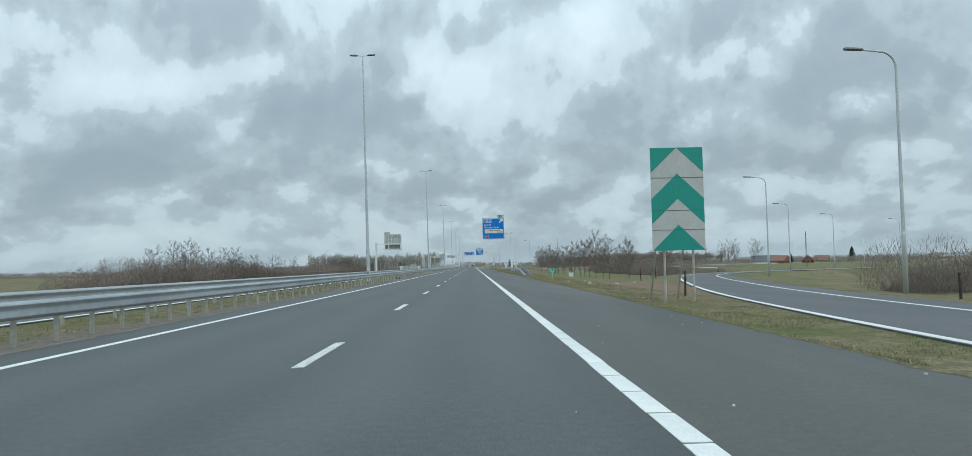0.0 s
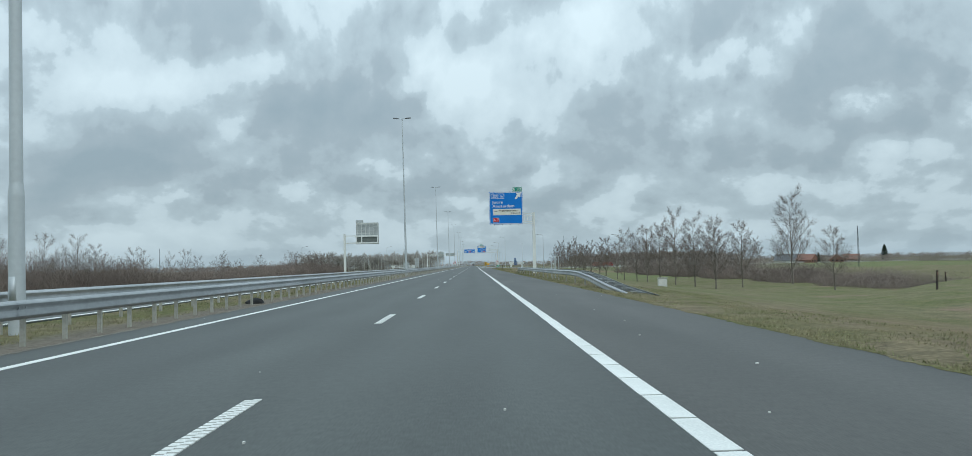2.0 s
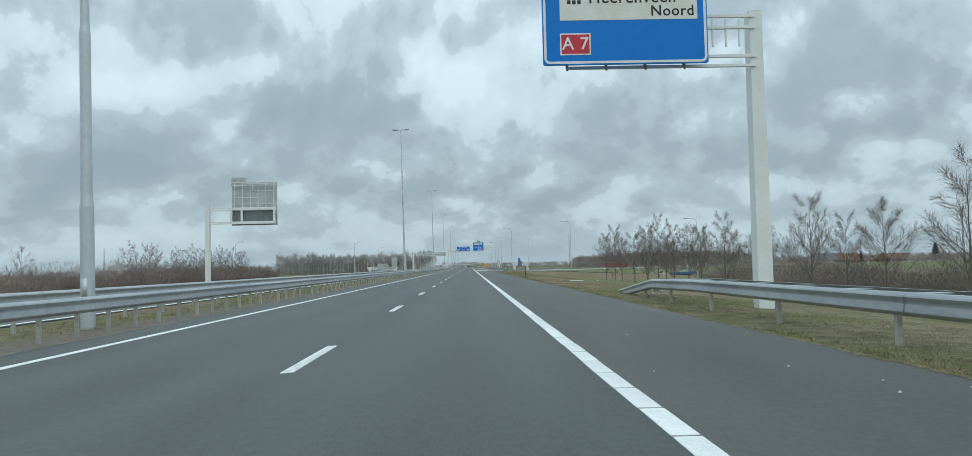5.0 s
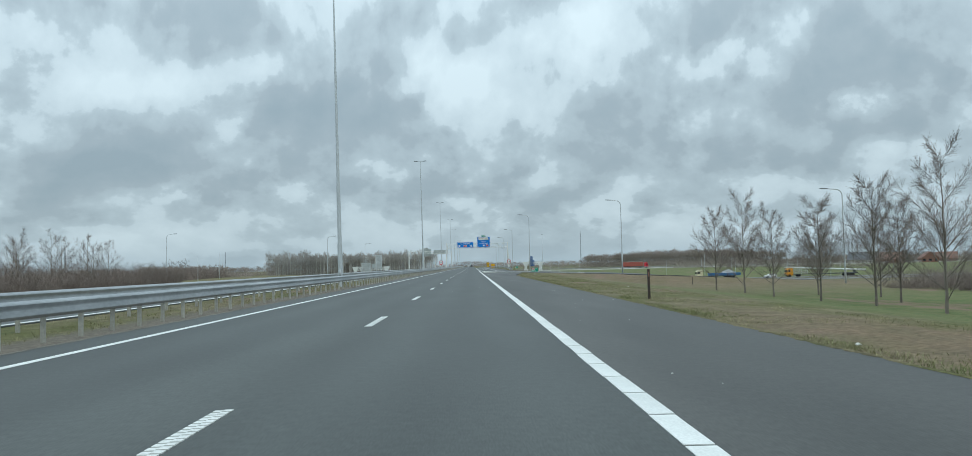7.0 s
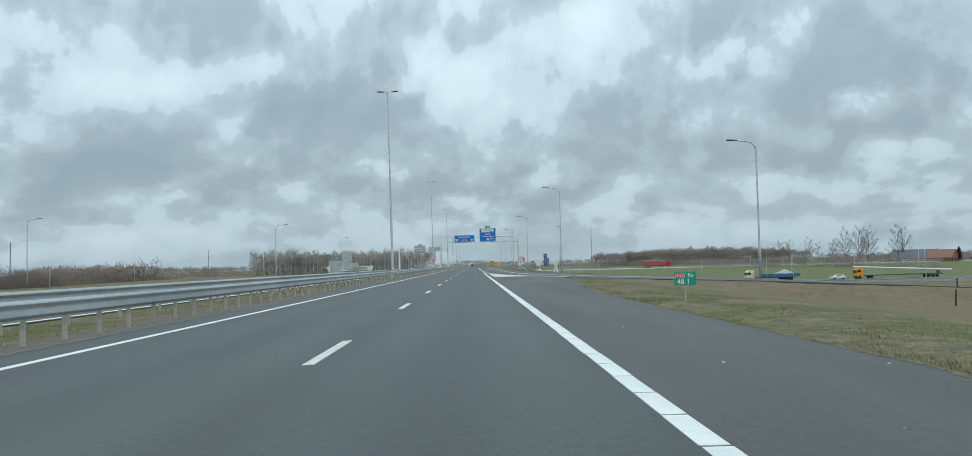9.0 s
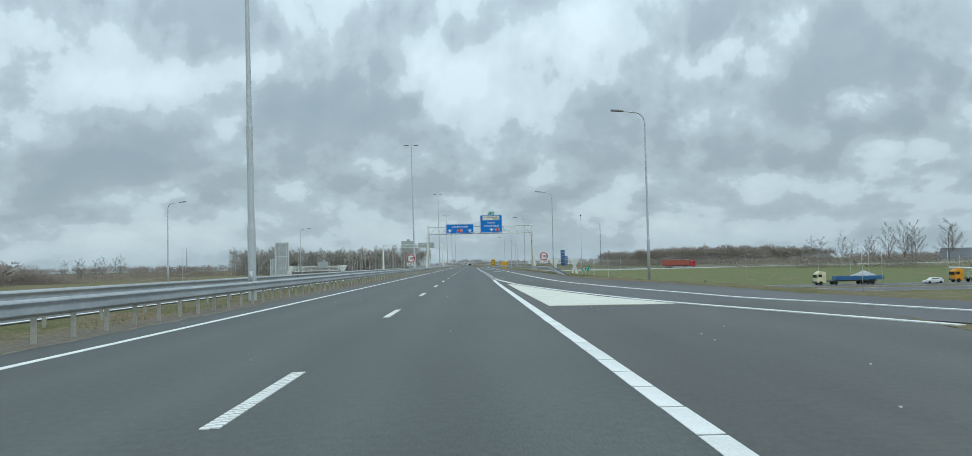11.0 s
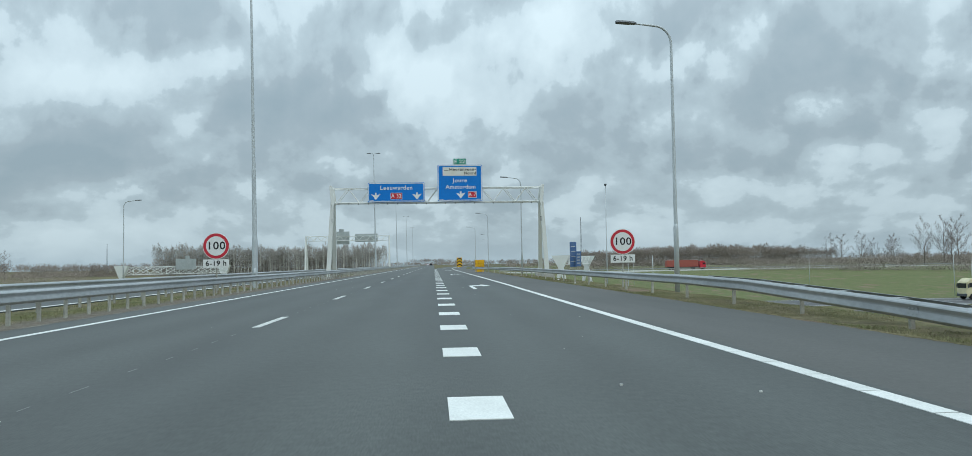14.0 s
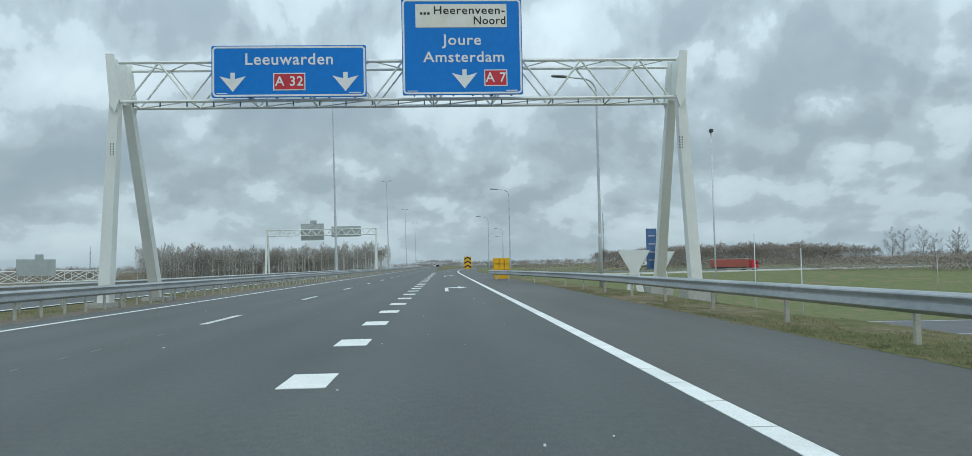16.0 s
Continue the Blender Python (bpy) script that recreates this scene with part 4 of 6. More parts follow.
# ramp lines
line_along(ramp_out, [(v.x - 1.72, v.y + 0.15, v.z + 0.012) for v in RAMP_OUT if v.y > -12][::4], 0.09, 8.2, 0.0, name="edge_line")
line_along(ramp_out, [(v.x + 1.62, v.y - 0.6, v.z + 0.012) for v in RAMP_OUT if v.y > -12][::4], 0.07, 8.2, 0.0, name="edge_line")
for road_, line_, sides_ in ((low_north, LOW_NORTH, (-7.6, 7.4)), (low_south, LOW_SOUTH, (-8.0, 8.0))):
    for side_ in sides_:
        run_ = [(v.x, v.y + side_, v.z + 0.013) for v in line_ if v.x > 20]
        marking("edge_line", sweep(bmesh.new(), run_, [(-0.1, 0.0), (0.1, 0.0), (0.1, 0.008), (-0.1, 0.008)]), road_, M["paint"])
    for x_ in range(32, 200, 12):
        y_, z_ = next((v.y, v.z) for v in line_ if v.x >= x_)
        marking("lane_dash", slab(bmesh.new(), [(x_, y_ - 0.09), (x_ + 3, y_ - 0.09), (x_ + 3, y_ + 0.09), (x_, y_ + 0.09)], z_ + 0.012, z_ + 0.021), road_, M["paint"])
for x in (-12.5, -23.4):
    marking("edge_line", slab(bmesh.new(), [(x - 0.1, -60), (x + 0.1, -60), (x + 0.1, 900), (x - 0.1, 900)], 0.0, 0.005), far_road, M["paint"])
for k in range(0, 60):
    marking("lane_dash", DASH, far_road, None, (-16.6, 4 + 12 * k, 0.0))


# ---- signs ----
def framed_panel(ob, w, h, mat, border=0.062, inset=0.03, radius=0.14, name="panel", edge=None):
    """A sign face with rounded corners, a white rim set in from its edge, and a folded back."""
    def outline(d, r):
        pts = []
        for cx, cz, a0 in ((w / 2 - r, h / 2 - r, 0), (-w / 2 + r, h / 2 - r, 90), (-w / 2 + r, -h / 2 + r, 180), (w / 2 - r, -h / 2 + r, 270)):
            for k in range(5):
                a = radians(a0 + 22.5 * k)
                pts.append((cx + (r - d) * math.cos(a), cz + (r - d) * math.sin(a)))
        return pts
    p = part(name, prism(bmesh.new(), outline(0, max(radius * 0.4, 0.02)), -0.03, 0.03), mat, ob)
    if border:
        bm = bmesh.new()
        a, b = outline(inset, radius + inset), outline(inset + border, radius + inset)
        n = len(a)
        va, vb = [bm.verts.new((x, -0.037, z)) for x, z in a], [bm.verts.new((x, -0.037, z)) for x, z in b]
        wa, wb = [bm.verts.new((x, -0.026, z)) for x, z in a], [bm.verts.new((x, -0.026, z)) for x, z in b]
        for k in range(n):
            j = (k + 1) % n
            for quad in ((va[k], va[j], vb[j], vb[k]), (va[k], wa[k], wa[j], va[j]), (vb[k], vb[j], wb[j], wb[k])):
                bm.faces.new(quad)
        bmesh.ops.recalc_face_normals(bm, faces=bm.faces)
        part("rim", bm, edge or M["sign_white"], p)
    return p


def plate(ob, name, x, z, w, h, mat, y=-0.036, label=""):
    return part(name, box(bmesh.new(), (x, y, z), (w, 0.006, h), 0.0), mat, ob, label)


def arrow_shape(ob, outline, y, mat):
    return part("arrow", prism(bmesh.new(), outline, y - 0.004, y), mat, ob)


def route_shield(ob, text, x, z, w, h, size):
    plate(ob, "shield_rim", x, z, w, h, M["sign_white"], -0.0355)
    plate(ob, "shield", x, z, w - 0.07, h - 0.07, M["red"], -0.040, "red route shield")
    write(ob, text, x, -0.047, z, size, M["sign_white"])


# exit announcement on a cantilever
sx, sy = 2.69, 152.0
ob = thing("direction_sign", "blue motorway direction sign on a white cantilever post", "road sign", (sx, sy, 0))
W_, H_ = 4.22, 4.06
face = thing("sign_face", "", "")
face.parent = ob
face.location = (0, 0, 8.22)
framed_panel(face, W_, H_, M["blue"])
bm = bmesh.new()
for x in (-1.5, -0.5, 0.5, 1.5):
    box(bm, (x, 0.07, -0.02), (0.06, 0.08, H_ + 0.10))
part("stiffener", bm, M["dark_steel"], face)
plate(face, "distance_rim", -1.05, 1.50, 1.66, 0.64, M["sign_white"])
plate(face, "distance_plate", -1.05, 1.50, 1.56, 0.54, M["blue"], -0.041)
write(face, "300 m", -1.05, -0.048, 1.50, 0.52, M["sign_white"], width=1.28)
write(face, "Joure", -1.05, -0.038, 0.74, 0.52, M["sign_white"], width=1.36)
write(face, "Amsterdam", -0.32, -0.038, 0.24, 0.52, M["sign_white"], width=2.75)
plate(face, "white_plate", 0.10, -0.50, 3.52, 0.78, M["sign_cream"], label="cream-white destination plate")
write(face, "Heerenveen-", 0.28, -0.042, -0.33, 0.40, M["black"], width=2.36)
write(face, "Noord", 1.22, -0.042, -0.68, 0.38, M["black"], width=1.08)
bm = bmesh.new()
for k in range(3):
    box(bm, (-1.42 + 0.13 * k, -0.041, -0.42), (0.09, 0.005, 0.10))
part("pictogram", bm, M["black"], face)
route_shield(face, "A 7", -1.28, -1.50, 0.78, 0.56, 0.44)
arrow_shape(face, [(1.12, 1.22), (1.28, 1.06), (1.66, 1.44), (1.82, 1.28), (1.92, 1.94), (1.24, 1.82), (1.42, 1.66)], -0.036, M["sign_white"])
route = thing("route_plate", "", "")
route.parent = face
route.location = (1.45, 0, 2.34)
framed_panel(route, 1.24, 0.60, M["km_green"], 0.03, 0.02, 0.03)
write(route, "E 22", 0, -0.042, 0, 0.46, M["sign_white"], width=0.98)
bm = slab(bmesh.new(), [(-0.16, -0.2), (0.16, -0.2), (0.16, 0.2), (-0.16, 0.2)], 0, 7.95)
for v in bm.verts:
    if v.co.z < 0.1:
        v.co.x *= 1.25
post = part("post", bm, M["white_steel"], ob)
post.location = (3.5, 0.55, -0.3)
bars(ob, "arm", M["white_steel"], [((1.0, 0.35, z), (4.9, 0.09, 0.07)) for z in (6.2, 6.45, 7.2, 7.5)] + [((2.35 + 0.35 * k, 0.35, 7.05), (0.04, 0.05, 0.7)) for k in range(3)])
bm = bmesh.new()
for x in (-1.5, -0.5, 0.5, 1.5):
    rod(bm, (x, 0.02, 6.16), (x, 0.02, 6.05), 0.03, seg=6)
part("clamp", bm, M["dark_steel"], ob)

# big overhead gantry
gy0 = 439.3
ob = thing("overhead_gantry", "white lattice sign gantry across the carriageway", "gantry", (0.2, gy0, 0))
XL_, XR_, ZB, ZT = -9.6, 9.95, 6.95, 8.3
yb = 1.15
bars(ob, "chord", M["white_steel"], [((XL_ + 0.1, y, z), (XR_ - 0.1, y, z), 0.06) for z, y in ((ZT, 0.0), (ZT, yb), (ZB, 0.0), (ZB, yb))])
nb = 9
for k in range(nb):
    x0 = XL_ + 0.4 + (XR_ - XL_ - 0.8) * k / nb
    x1 = XL_ + 0.4 + (XR_ - XL_ - 0.8) * (k + 1) / nb
    xm = (x0 + x1) / 2
    bars(ob, "brace", M["white_steel"], [((x0, y, ZB), (xm, y, ZT), 0.036) for y in (0.0, yb)] + [((xm, y, ZT), (x1, y, ZB), 0.036) for y in (0.0, yb)]
         + [((x0, 0, ZT), (xm, yb, ZT), 0.028), ((xm, yb, ZT), (x1, 0, ZT), 0.028), ((x0, 0, ZB), (x0, yb, ZB), 0.03), ((x0, yb, ZB), (x1, 0, ZB), 0.026)])
bars(ob, "hanger", M["dark_steel"], [((XL_ + 0.6 + k * 0.9, -0.02, ZB - 0.12), (0.04, 0.04, 0.16)) for k in range(22)])
for s in (-1, 1):
    xo = XL_ if s < 0 else XR_
    # flared head plates that carry the lattice
    head = bmesh.new()
    prism(head, [(xo + 0.24 * s, 8.55), (xo - 0.02 * s, 8.55), (xo - 0.22 * s, 7.0), (xo - 0.08 * s, 6.55), (xo + 0.1 * s, 6.85), (xo + 0.15 * s, 7.4)], -0.25, -0.13)
    prism(head, [(xo + 0.24 * s, 8.55), (xo - 0.02 * s, 8.55), (xo - 0.22 * s, 7.0), (xo - 0.08 * s, 6.55), (xo + 0.1 * s, 6.85), (xo + 0.15 * s, 7.4)], yb + 0.13, yb + 0.25)
    prism(head, [(xo + 0.22 * s, 8.53), (xo + 0.14 * s, 8.53), (xo + 0.04 * s, 7.0), (xo + 0.12 * s, 7.0)], -0.2, yb + 0.2)
    part("head", head, M["white_steel"], ob)
    for front in (0, 1):
        top = Vector((xo, 0.05 if front else yb - 0.05, 7.05))
        foot = Vector((xo + 0.48 * s, 0.35 if front else yb + 4.2, -0.25))
        leg = bmesh.new()
        rings = []
        for p, hw in ((foot, 0.20), (foot.lerp(top, 0.8), 0.165), (top, 0.15)):
            rings.append([leg.verts.new(p + Vector(((hw) * a, (hw + 0.03) * b, 0))) for a, b in ((-1, -1), (1, -1), (1, 1), (-1, 1))])
        for r0, r1 in zip(rings, rings[1:]):
            for k in range(4):
                leg.faces.new((r0[k], r0[(k + 1) % 4], r1[(k + 1) % 4], r1[k]))
        leg.faces.new(rings[0][::-1])
        leg.faces.new(rings[-1])
        bmesh.ops.recalc_face_normals(leg, faces=leg.faces)
        part("leg", leg, M["white_steel"], ob)
        part("footing", box(bmesh.new(), (foot.x, foot.y, -0.18), (1.0, 1.0, 0.62), 0.04), M["concrete"], ob)
    bm = bmesh.new()
    for k in range(5):
        for j in range(2):
            box(bm, (xo + (0.03 + 0.09 * j) * (1 if s < 0 else -1) - 0.05, -0.345, 5.1 + 0.09 * k), (0.035, 0.012, 0.05))
    part("code_bars", bm, M["dark_steel"], ob)

sign = thing("sign_face", "", "")
sign.parent = ob
sign.location = (-3.47 - 0.2, -0.32, 7.88)
framed_panel(sign, 5.22, 1.78, M["blue"])
write(sign, "Leeuwarden", 0.0, -0.038, 0.40, 0.56, M["sign_white"], width=2.95)
route_shield(sign, "A 32", 0.0, -0.36, 1.08, 0.60, 0.46)


def down_arrow(ob, x, z):
    arrow_shape(ob, [(x - 0.075, z + 0.32), (x + 0.075, z + 0.32), (x + 0.075, z + 0.10), (x + 0.44, z + 0.20), (x, z - 0.34), (x - 0.44, z + 0.20), (x - 0.075, z + 0.10)], -0.036, M["sign_white"])


down_arrow(sign, -1.90, -0.36)
down_arrow(sign, 1.90, -0.36)
sign2 = thing("sign_face", "", "")
sign2.parent = ob
sign2.location = (2.45 - 0.2, -0.32, 8.70)
framed_panel(sign2, 4.16, 3.36, M["blue"])
plate(sign2, "white_plate", -0.02, 1.08, 3.16, 0.82, M["sign_cream"], label="cream-white destination plate")
write(sign2, "Heerenveen-", 0.26, -0.042, 1.26, 0.40, M["black"], width=2.46)
write(sign2, "Noord", 0.96, -0.042, 0.90, 0.40, M["black"], width=1.10)
bm = bmesh.new()
for k in range(3):
    box(bm, (-1.40 + 0.125 * k, -0.041, 1.16), (0.085, 0.005, 0.085))
part("pictogram", bm, M["black"], sign2)
write(sign2, "Joure", 0.0, -0.038, 0.22, 0.52, M["sign_white"], width=1.36)
write(sign2, "Amsterdam", 0.06, -0.038, -0.38, 0.52, M["sign_white"], width=2.80)
route_shield(sign2, "A 7", 1.14, -1.10, 0.80, 0.58, 0.46)
down_arrow(sign2, 0.06, -1.12)
for f, w in ((sign, 5.22), (sign2, 4.16)):
    hh = 0.89 if f is sign else 1.68
    bm = bmesh.new()
    for k in range(6):
        box(bm, (-w / 2 + 0.4 + k * (w - 0.8) / 5, 0.09, 0), (0.06, 0.12, 2 * hh + 0.04))
    part("stiffener", bm, M["dark_steel"], f)
    bm = bmesh.new()
    box(bm, (-w / 2 + 0.35, -0.034, -hh + 0.14), (0.36, 0.004, 0.025))
    box(bm, (w / 2 - 0.40, -0.034, -hh + 0.14), (0.40, 0.004, 0.03))
    part("small_print", bm, M["sign_white"], f)
route = thing("route_plate", "", "")
route.parent = sign2
route.location = (0.0, 0, 1.99)
framed_panel(route, 1.24, 0.60, M["km_green"], 0.03, 0.02, 0.03)
write(route, "E 22", 0, -0.042, 0, 0.46, M["sign_white"], width=0.98)


# plain gantry over the opposite carriageway, its sign boxes seen from behind
def back_gantry(at, x0, x1, ztop, label, boards):
    ob = thing("overhead_gantry", label, "gantry", at)
    bars(ob, "chord", M["white_steel"], [((x0, y, z), (x1, y, z), 0.07) for z in (ztop, ztop - 1.1) for y in (0, 1.0)])
    n = max(4, round((x1 - x0) / 1.9))
    for k in range(n):
        a, b = x0 + (x1 - x0) * k / n, x0 + (x1 - x0) * (k + 1) / n
        for y in (0, 1.0):
            bars(ob, "brace", M["white_steel"], [((a, y, ztop - 1.1), ((a + b) / 2, y, ztop), 0.045), (((a + b) / 2, y, ztop), (b, y, ztop - 1.1), 0.045)])
    for x in (x0, x1):
        for y0 in (-1.0, 2.4):
            bm = bmesh.new()
            rod(bm, (x, y0, -1.0), (x, 0.5 + (0.25 if y0 > 0 else -0.25), ztop + 0.1), 0.24, 0.18, 6)
            part("leg", bm, M["white_steel"], ob)
    for bx, bw, bz, bh in boards:
        bm = box(bmesh.new(), (bx, 1.35, bz), (bw, 0.12, bh), 0.01)
        for k in range(4):
            box(bm, (bx - bw / 2 + bw * (k + 0.5) / 4, 1.25, bz), (0.07, 0.1, bh))
        part("sign_back", bm, M["board_back"], ob, "grey-green back of a sign")
    return ob


back_gantry((0, 562, -1.0), -31.6, -11.1, 9.4, "white lattice gantry over the opposite carriageway", [(-23.2, 4.4, 9.0, 3.2), (-16.8, 5.6, 9.0, 2.0), (-23.0, 1.2, 10.9, 0.6)])


# board on a cantilever over the opposite carriageway, seen from behind
ob = thing("direction_sign", "pale back of a large sign board on a white cantilever", "road sign", (-27.3, 210.8, -0.3))
bm = slab(bmesh.new(), [(-0.22, -0.22), (0.22, -0.22), (0.22, 0.22), (-0.22, 0.22)], -0.2, 8.1)
part("post", bm, M["white_steel"], ob)
bars(ob, "arm", M["white_steel"], [((3.3, 0, z), (6.9, 0.10, 0.10)) for z in (6.2, 6.35, 7.55, 7.75)])
bars(ob, "frame_bar", M["white_steel"], [((x, -0.05, 6.95), (0.22, 0.12, 1.4)) for x in (2.35, 3.4, 6.6)] + [((4.45, -0.05, z), (4.5, 0.1, 0.22)) for z in (7.65, 6.25)])
bm = box(bmesh.new(), (4.45, 0.75, 8.2), (4.55, 0.05, 4.3))
box(bm, (2.9, 0.75, 10.6), (1.5, 0.05, 0.6))
part("panel", bm, M["alu"], ob)
bars(ob, "stiffener", M["white_steel"], [((2.5 + 0.78 * k, 0.66, 8.9), (0.055, 0.12, 2.9)) for k in range(6)] + [((4.45, 0.70, z), (4.5, 0.05, 0.045)) for z in (8.2, 8.85, 9.5)])
bars(ob, "railing", M["white_steel"], [((4.45, 0.3, z), (4.5, 0.05, 0.05)) for z in (10.05, 10.2, 10.33)] + [((x, 0.3, 10.0), (0.05, 0.05, 0.8)) for x in (2.3, 4.4, 6.6)])
part("sign_box", box(bmesh.new(), (4.45, 0.45, 6.9), (4.3, 0.5, 1.2), 0.02), M["sign_box"], ob)


def board_on_legs(name, label, at, rz, w, z0, z1, mat, legs=2):
    ob = thing(name, label, "road sign", at, rz)
    h = z1 - z0
    bm = box(bmesh.new(), (0, 0, (z0 + z1) / 2), (w, 0.05, h), 0.008)
    part("panel", bm, mat, ob)
    bars(ob, "stiffener", M["white_steel"], [((0, -0.05, z), (w * 0.98, 0.05, 0.05)) for z in (z0 + 0.2, (z0 + z1) / 2, z1 - 0.2)]
         + [((x, -0.04, (z0 + z1) / 2), (0.05, 0.06, h)) for x in (-w / 2 + 0.03, w / 2 - 0.03)])
    for k in range(legs):
        x = -w * 0.35 + w * 0.7 * k / max(1, legs - 1)
        part("leg", rod(bmesh.new(), (x, -0.1, -0.8), (x, -0.1, z1 - 0.1), 0.05, seg=8), M["pole"], ob)
        part("brace", rod(bmesh.new(), (x - 0.1, -1.5, -0.8), (x, -0.1, z1 - 1.2), 0.035, seg=6), M["pole"], ob)
    return ob


board_on_legs("direction_sign", "tall pale back of a panelled road sign on braced legs", (-26.2, 394.5, -0.1), 6, 1.75, 0.95, 4.6, M["alu"])
board_on_legs("direction_sign", "wide pale back of a low road sign on braced legs", (-33.2, 421.7, -0.6), -8, 3.0, 0.5, 3.35, M["alu"])

# green and grey chevron board at the tip of the exit
ob = thing("chevron_board", "tall board with green and grey chevrons on steel legs", "road sign", (5.19, 24.9, 0))
hw, zb, zt = 0.845, 1.50, 4.80
part("panel", box(bmesh.new(), (0, 0.02, (zb + zt) / 2), (2 * hw, 0.04, zt - zb), 0.0), M["sign_grey"], ob)
bm = bmesh.new()
k = 0.80
prism(bm, [(-hw, zt), (0, zt), (-hw, zt - k)], -0.006, 0.0)
prism(bm, [(0, zt), (hw, zt), (hw, zt - k)], -0.006, 0.0)
part("chevron", bm, M["green"], ob)
part("chevron", prism(bmesh.new(), [(0, zt - 0.84), (hw, zt - 0.84 - k), (hw, zt - 1.65 - k), (0, zt - 1.65), (-hw, zt - 1.65 - k), (-hw, zt - 0.84 - k)], -0.006, 0.0), M["green"], ob)
part("chevron", prism(bmesh.new(), [(0, zt - 2.48), (hw, zb), (-hw, zb)], -0.006, 0.0), M["green"], ob)
bm = bmesh.new()
for z in (3.83, 2.78, 2.16):
    box(bm, (0, -0.007, z), (2 * hw - 0.02, 0.006, 0.012))
part("joint", bm, M["dark_steel"], ob)
for x in (-0.46, 0.46):
    part("leg", rod(bmesh.new(), (x, 0.09, -0.35), (x, 0.09, zt - 0.1), 0.038, seg=10), M["post"], ob)
    part("brace", rod(bmesh.new(), (x - 0.10, 1.95, -0.4), (x, 0.12, zt - 1.2), 0.034, seg=8), M["post"], ob)
    part("tie", rod(bmesh.new(), (x, 0.12, 1.55), (x - 0.08, 1.2, 1.55), 0.024, seg=6), M["post"], ob)


def speed_sign(at, cz, pz):
    ob = thing("speed_sign", "round red-rimmed 100 speed sign with a white hours plate", "road sign", at, group="speed signs")

    def disc(r, y0, y1):
        return prism(bmesh.new(), [(r * math.cos(2 * math.pi * i / 40), cz + r * math.sin(2 * math.pi * i / 40)) for i in range(40)], y0, y1)
    part("rim", disc(0.60, -0.02, 0.02), M["sign_white"], ob)
    part("red_ring", disc(0.575, -0.026, -0.019), M["red"], ob)
    part("face", disc(0.445, -0.032, -0.025), M["sign_white"], ob)
    write(ob, "100", 0, -0.038, cz, 0.50, M["black"], width=0.74)
    part("plate", box(bmesh.new(), (0, 0, pz), (1.16, 0.03, 0.38), 0.005), M["sign_white"], ob)
    write(ob, "6-19 h", 0, -0.022, pz, 0.34, M["black"], width=0.92)
    part("post", rod(bmesh.new(), (0, 0.06, -0.5), (0, 0.06, cz + 0.45), 0.04, seg=10), M["post"], ob)
    return ob


S_ = speed_sign((-9.98, 402.5, 0), 2.14, 1.34)
copy_thing(S_, pose(8.82, 402.5, -0.06))


def km_sign(at, digits):
    """Small green hectometre board."""
    ob = thing("hectometre_sign", "small green distance board on a thin post", "road sign", at, group="hectometre boards")
    part("panel", box(bmesh.new(), (0, 0, 0.66), (0.64, 0.025, 0.40), 0.006), M["km_green"], ob)
    plate(ob, "shield", -0.16, 0.75, 0.28, 0.15, M["sign_white"], -0.015)
    plate(ob, "shield_red", -0.16, 0.75, 0.26, 0.13, M["red"], -0.018)
    write(ob, "A32", -0.16, -0.024, 0.75, 0.12, M["sign_white"])
    write(ob, "Re", 0.16, -0.018, 0.75, 0.14, M["sign_white"])
    write(ob, digits, -0.06, -0.018, 0.56, 0.21, M["sign_white"])
    part("post", rod(bmesh.new(), (0, 0.035, -0.4), (0, 0.035, 0.82), 0.028, seg=8), M["post"], ob)
    return ob


km_sign((4.9, 62.4, height(4.9, 62.4)), "47.9")
km_sign((4.75, 262.8, height(4.75, 262.8)), "48.1")
km_sign((8.4, 359.6, -0.1), "48.2")


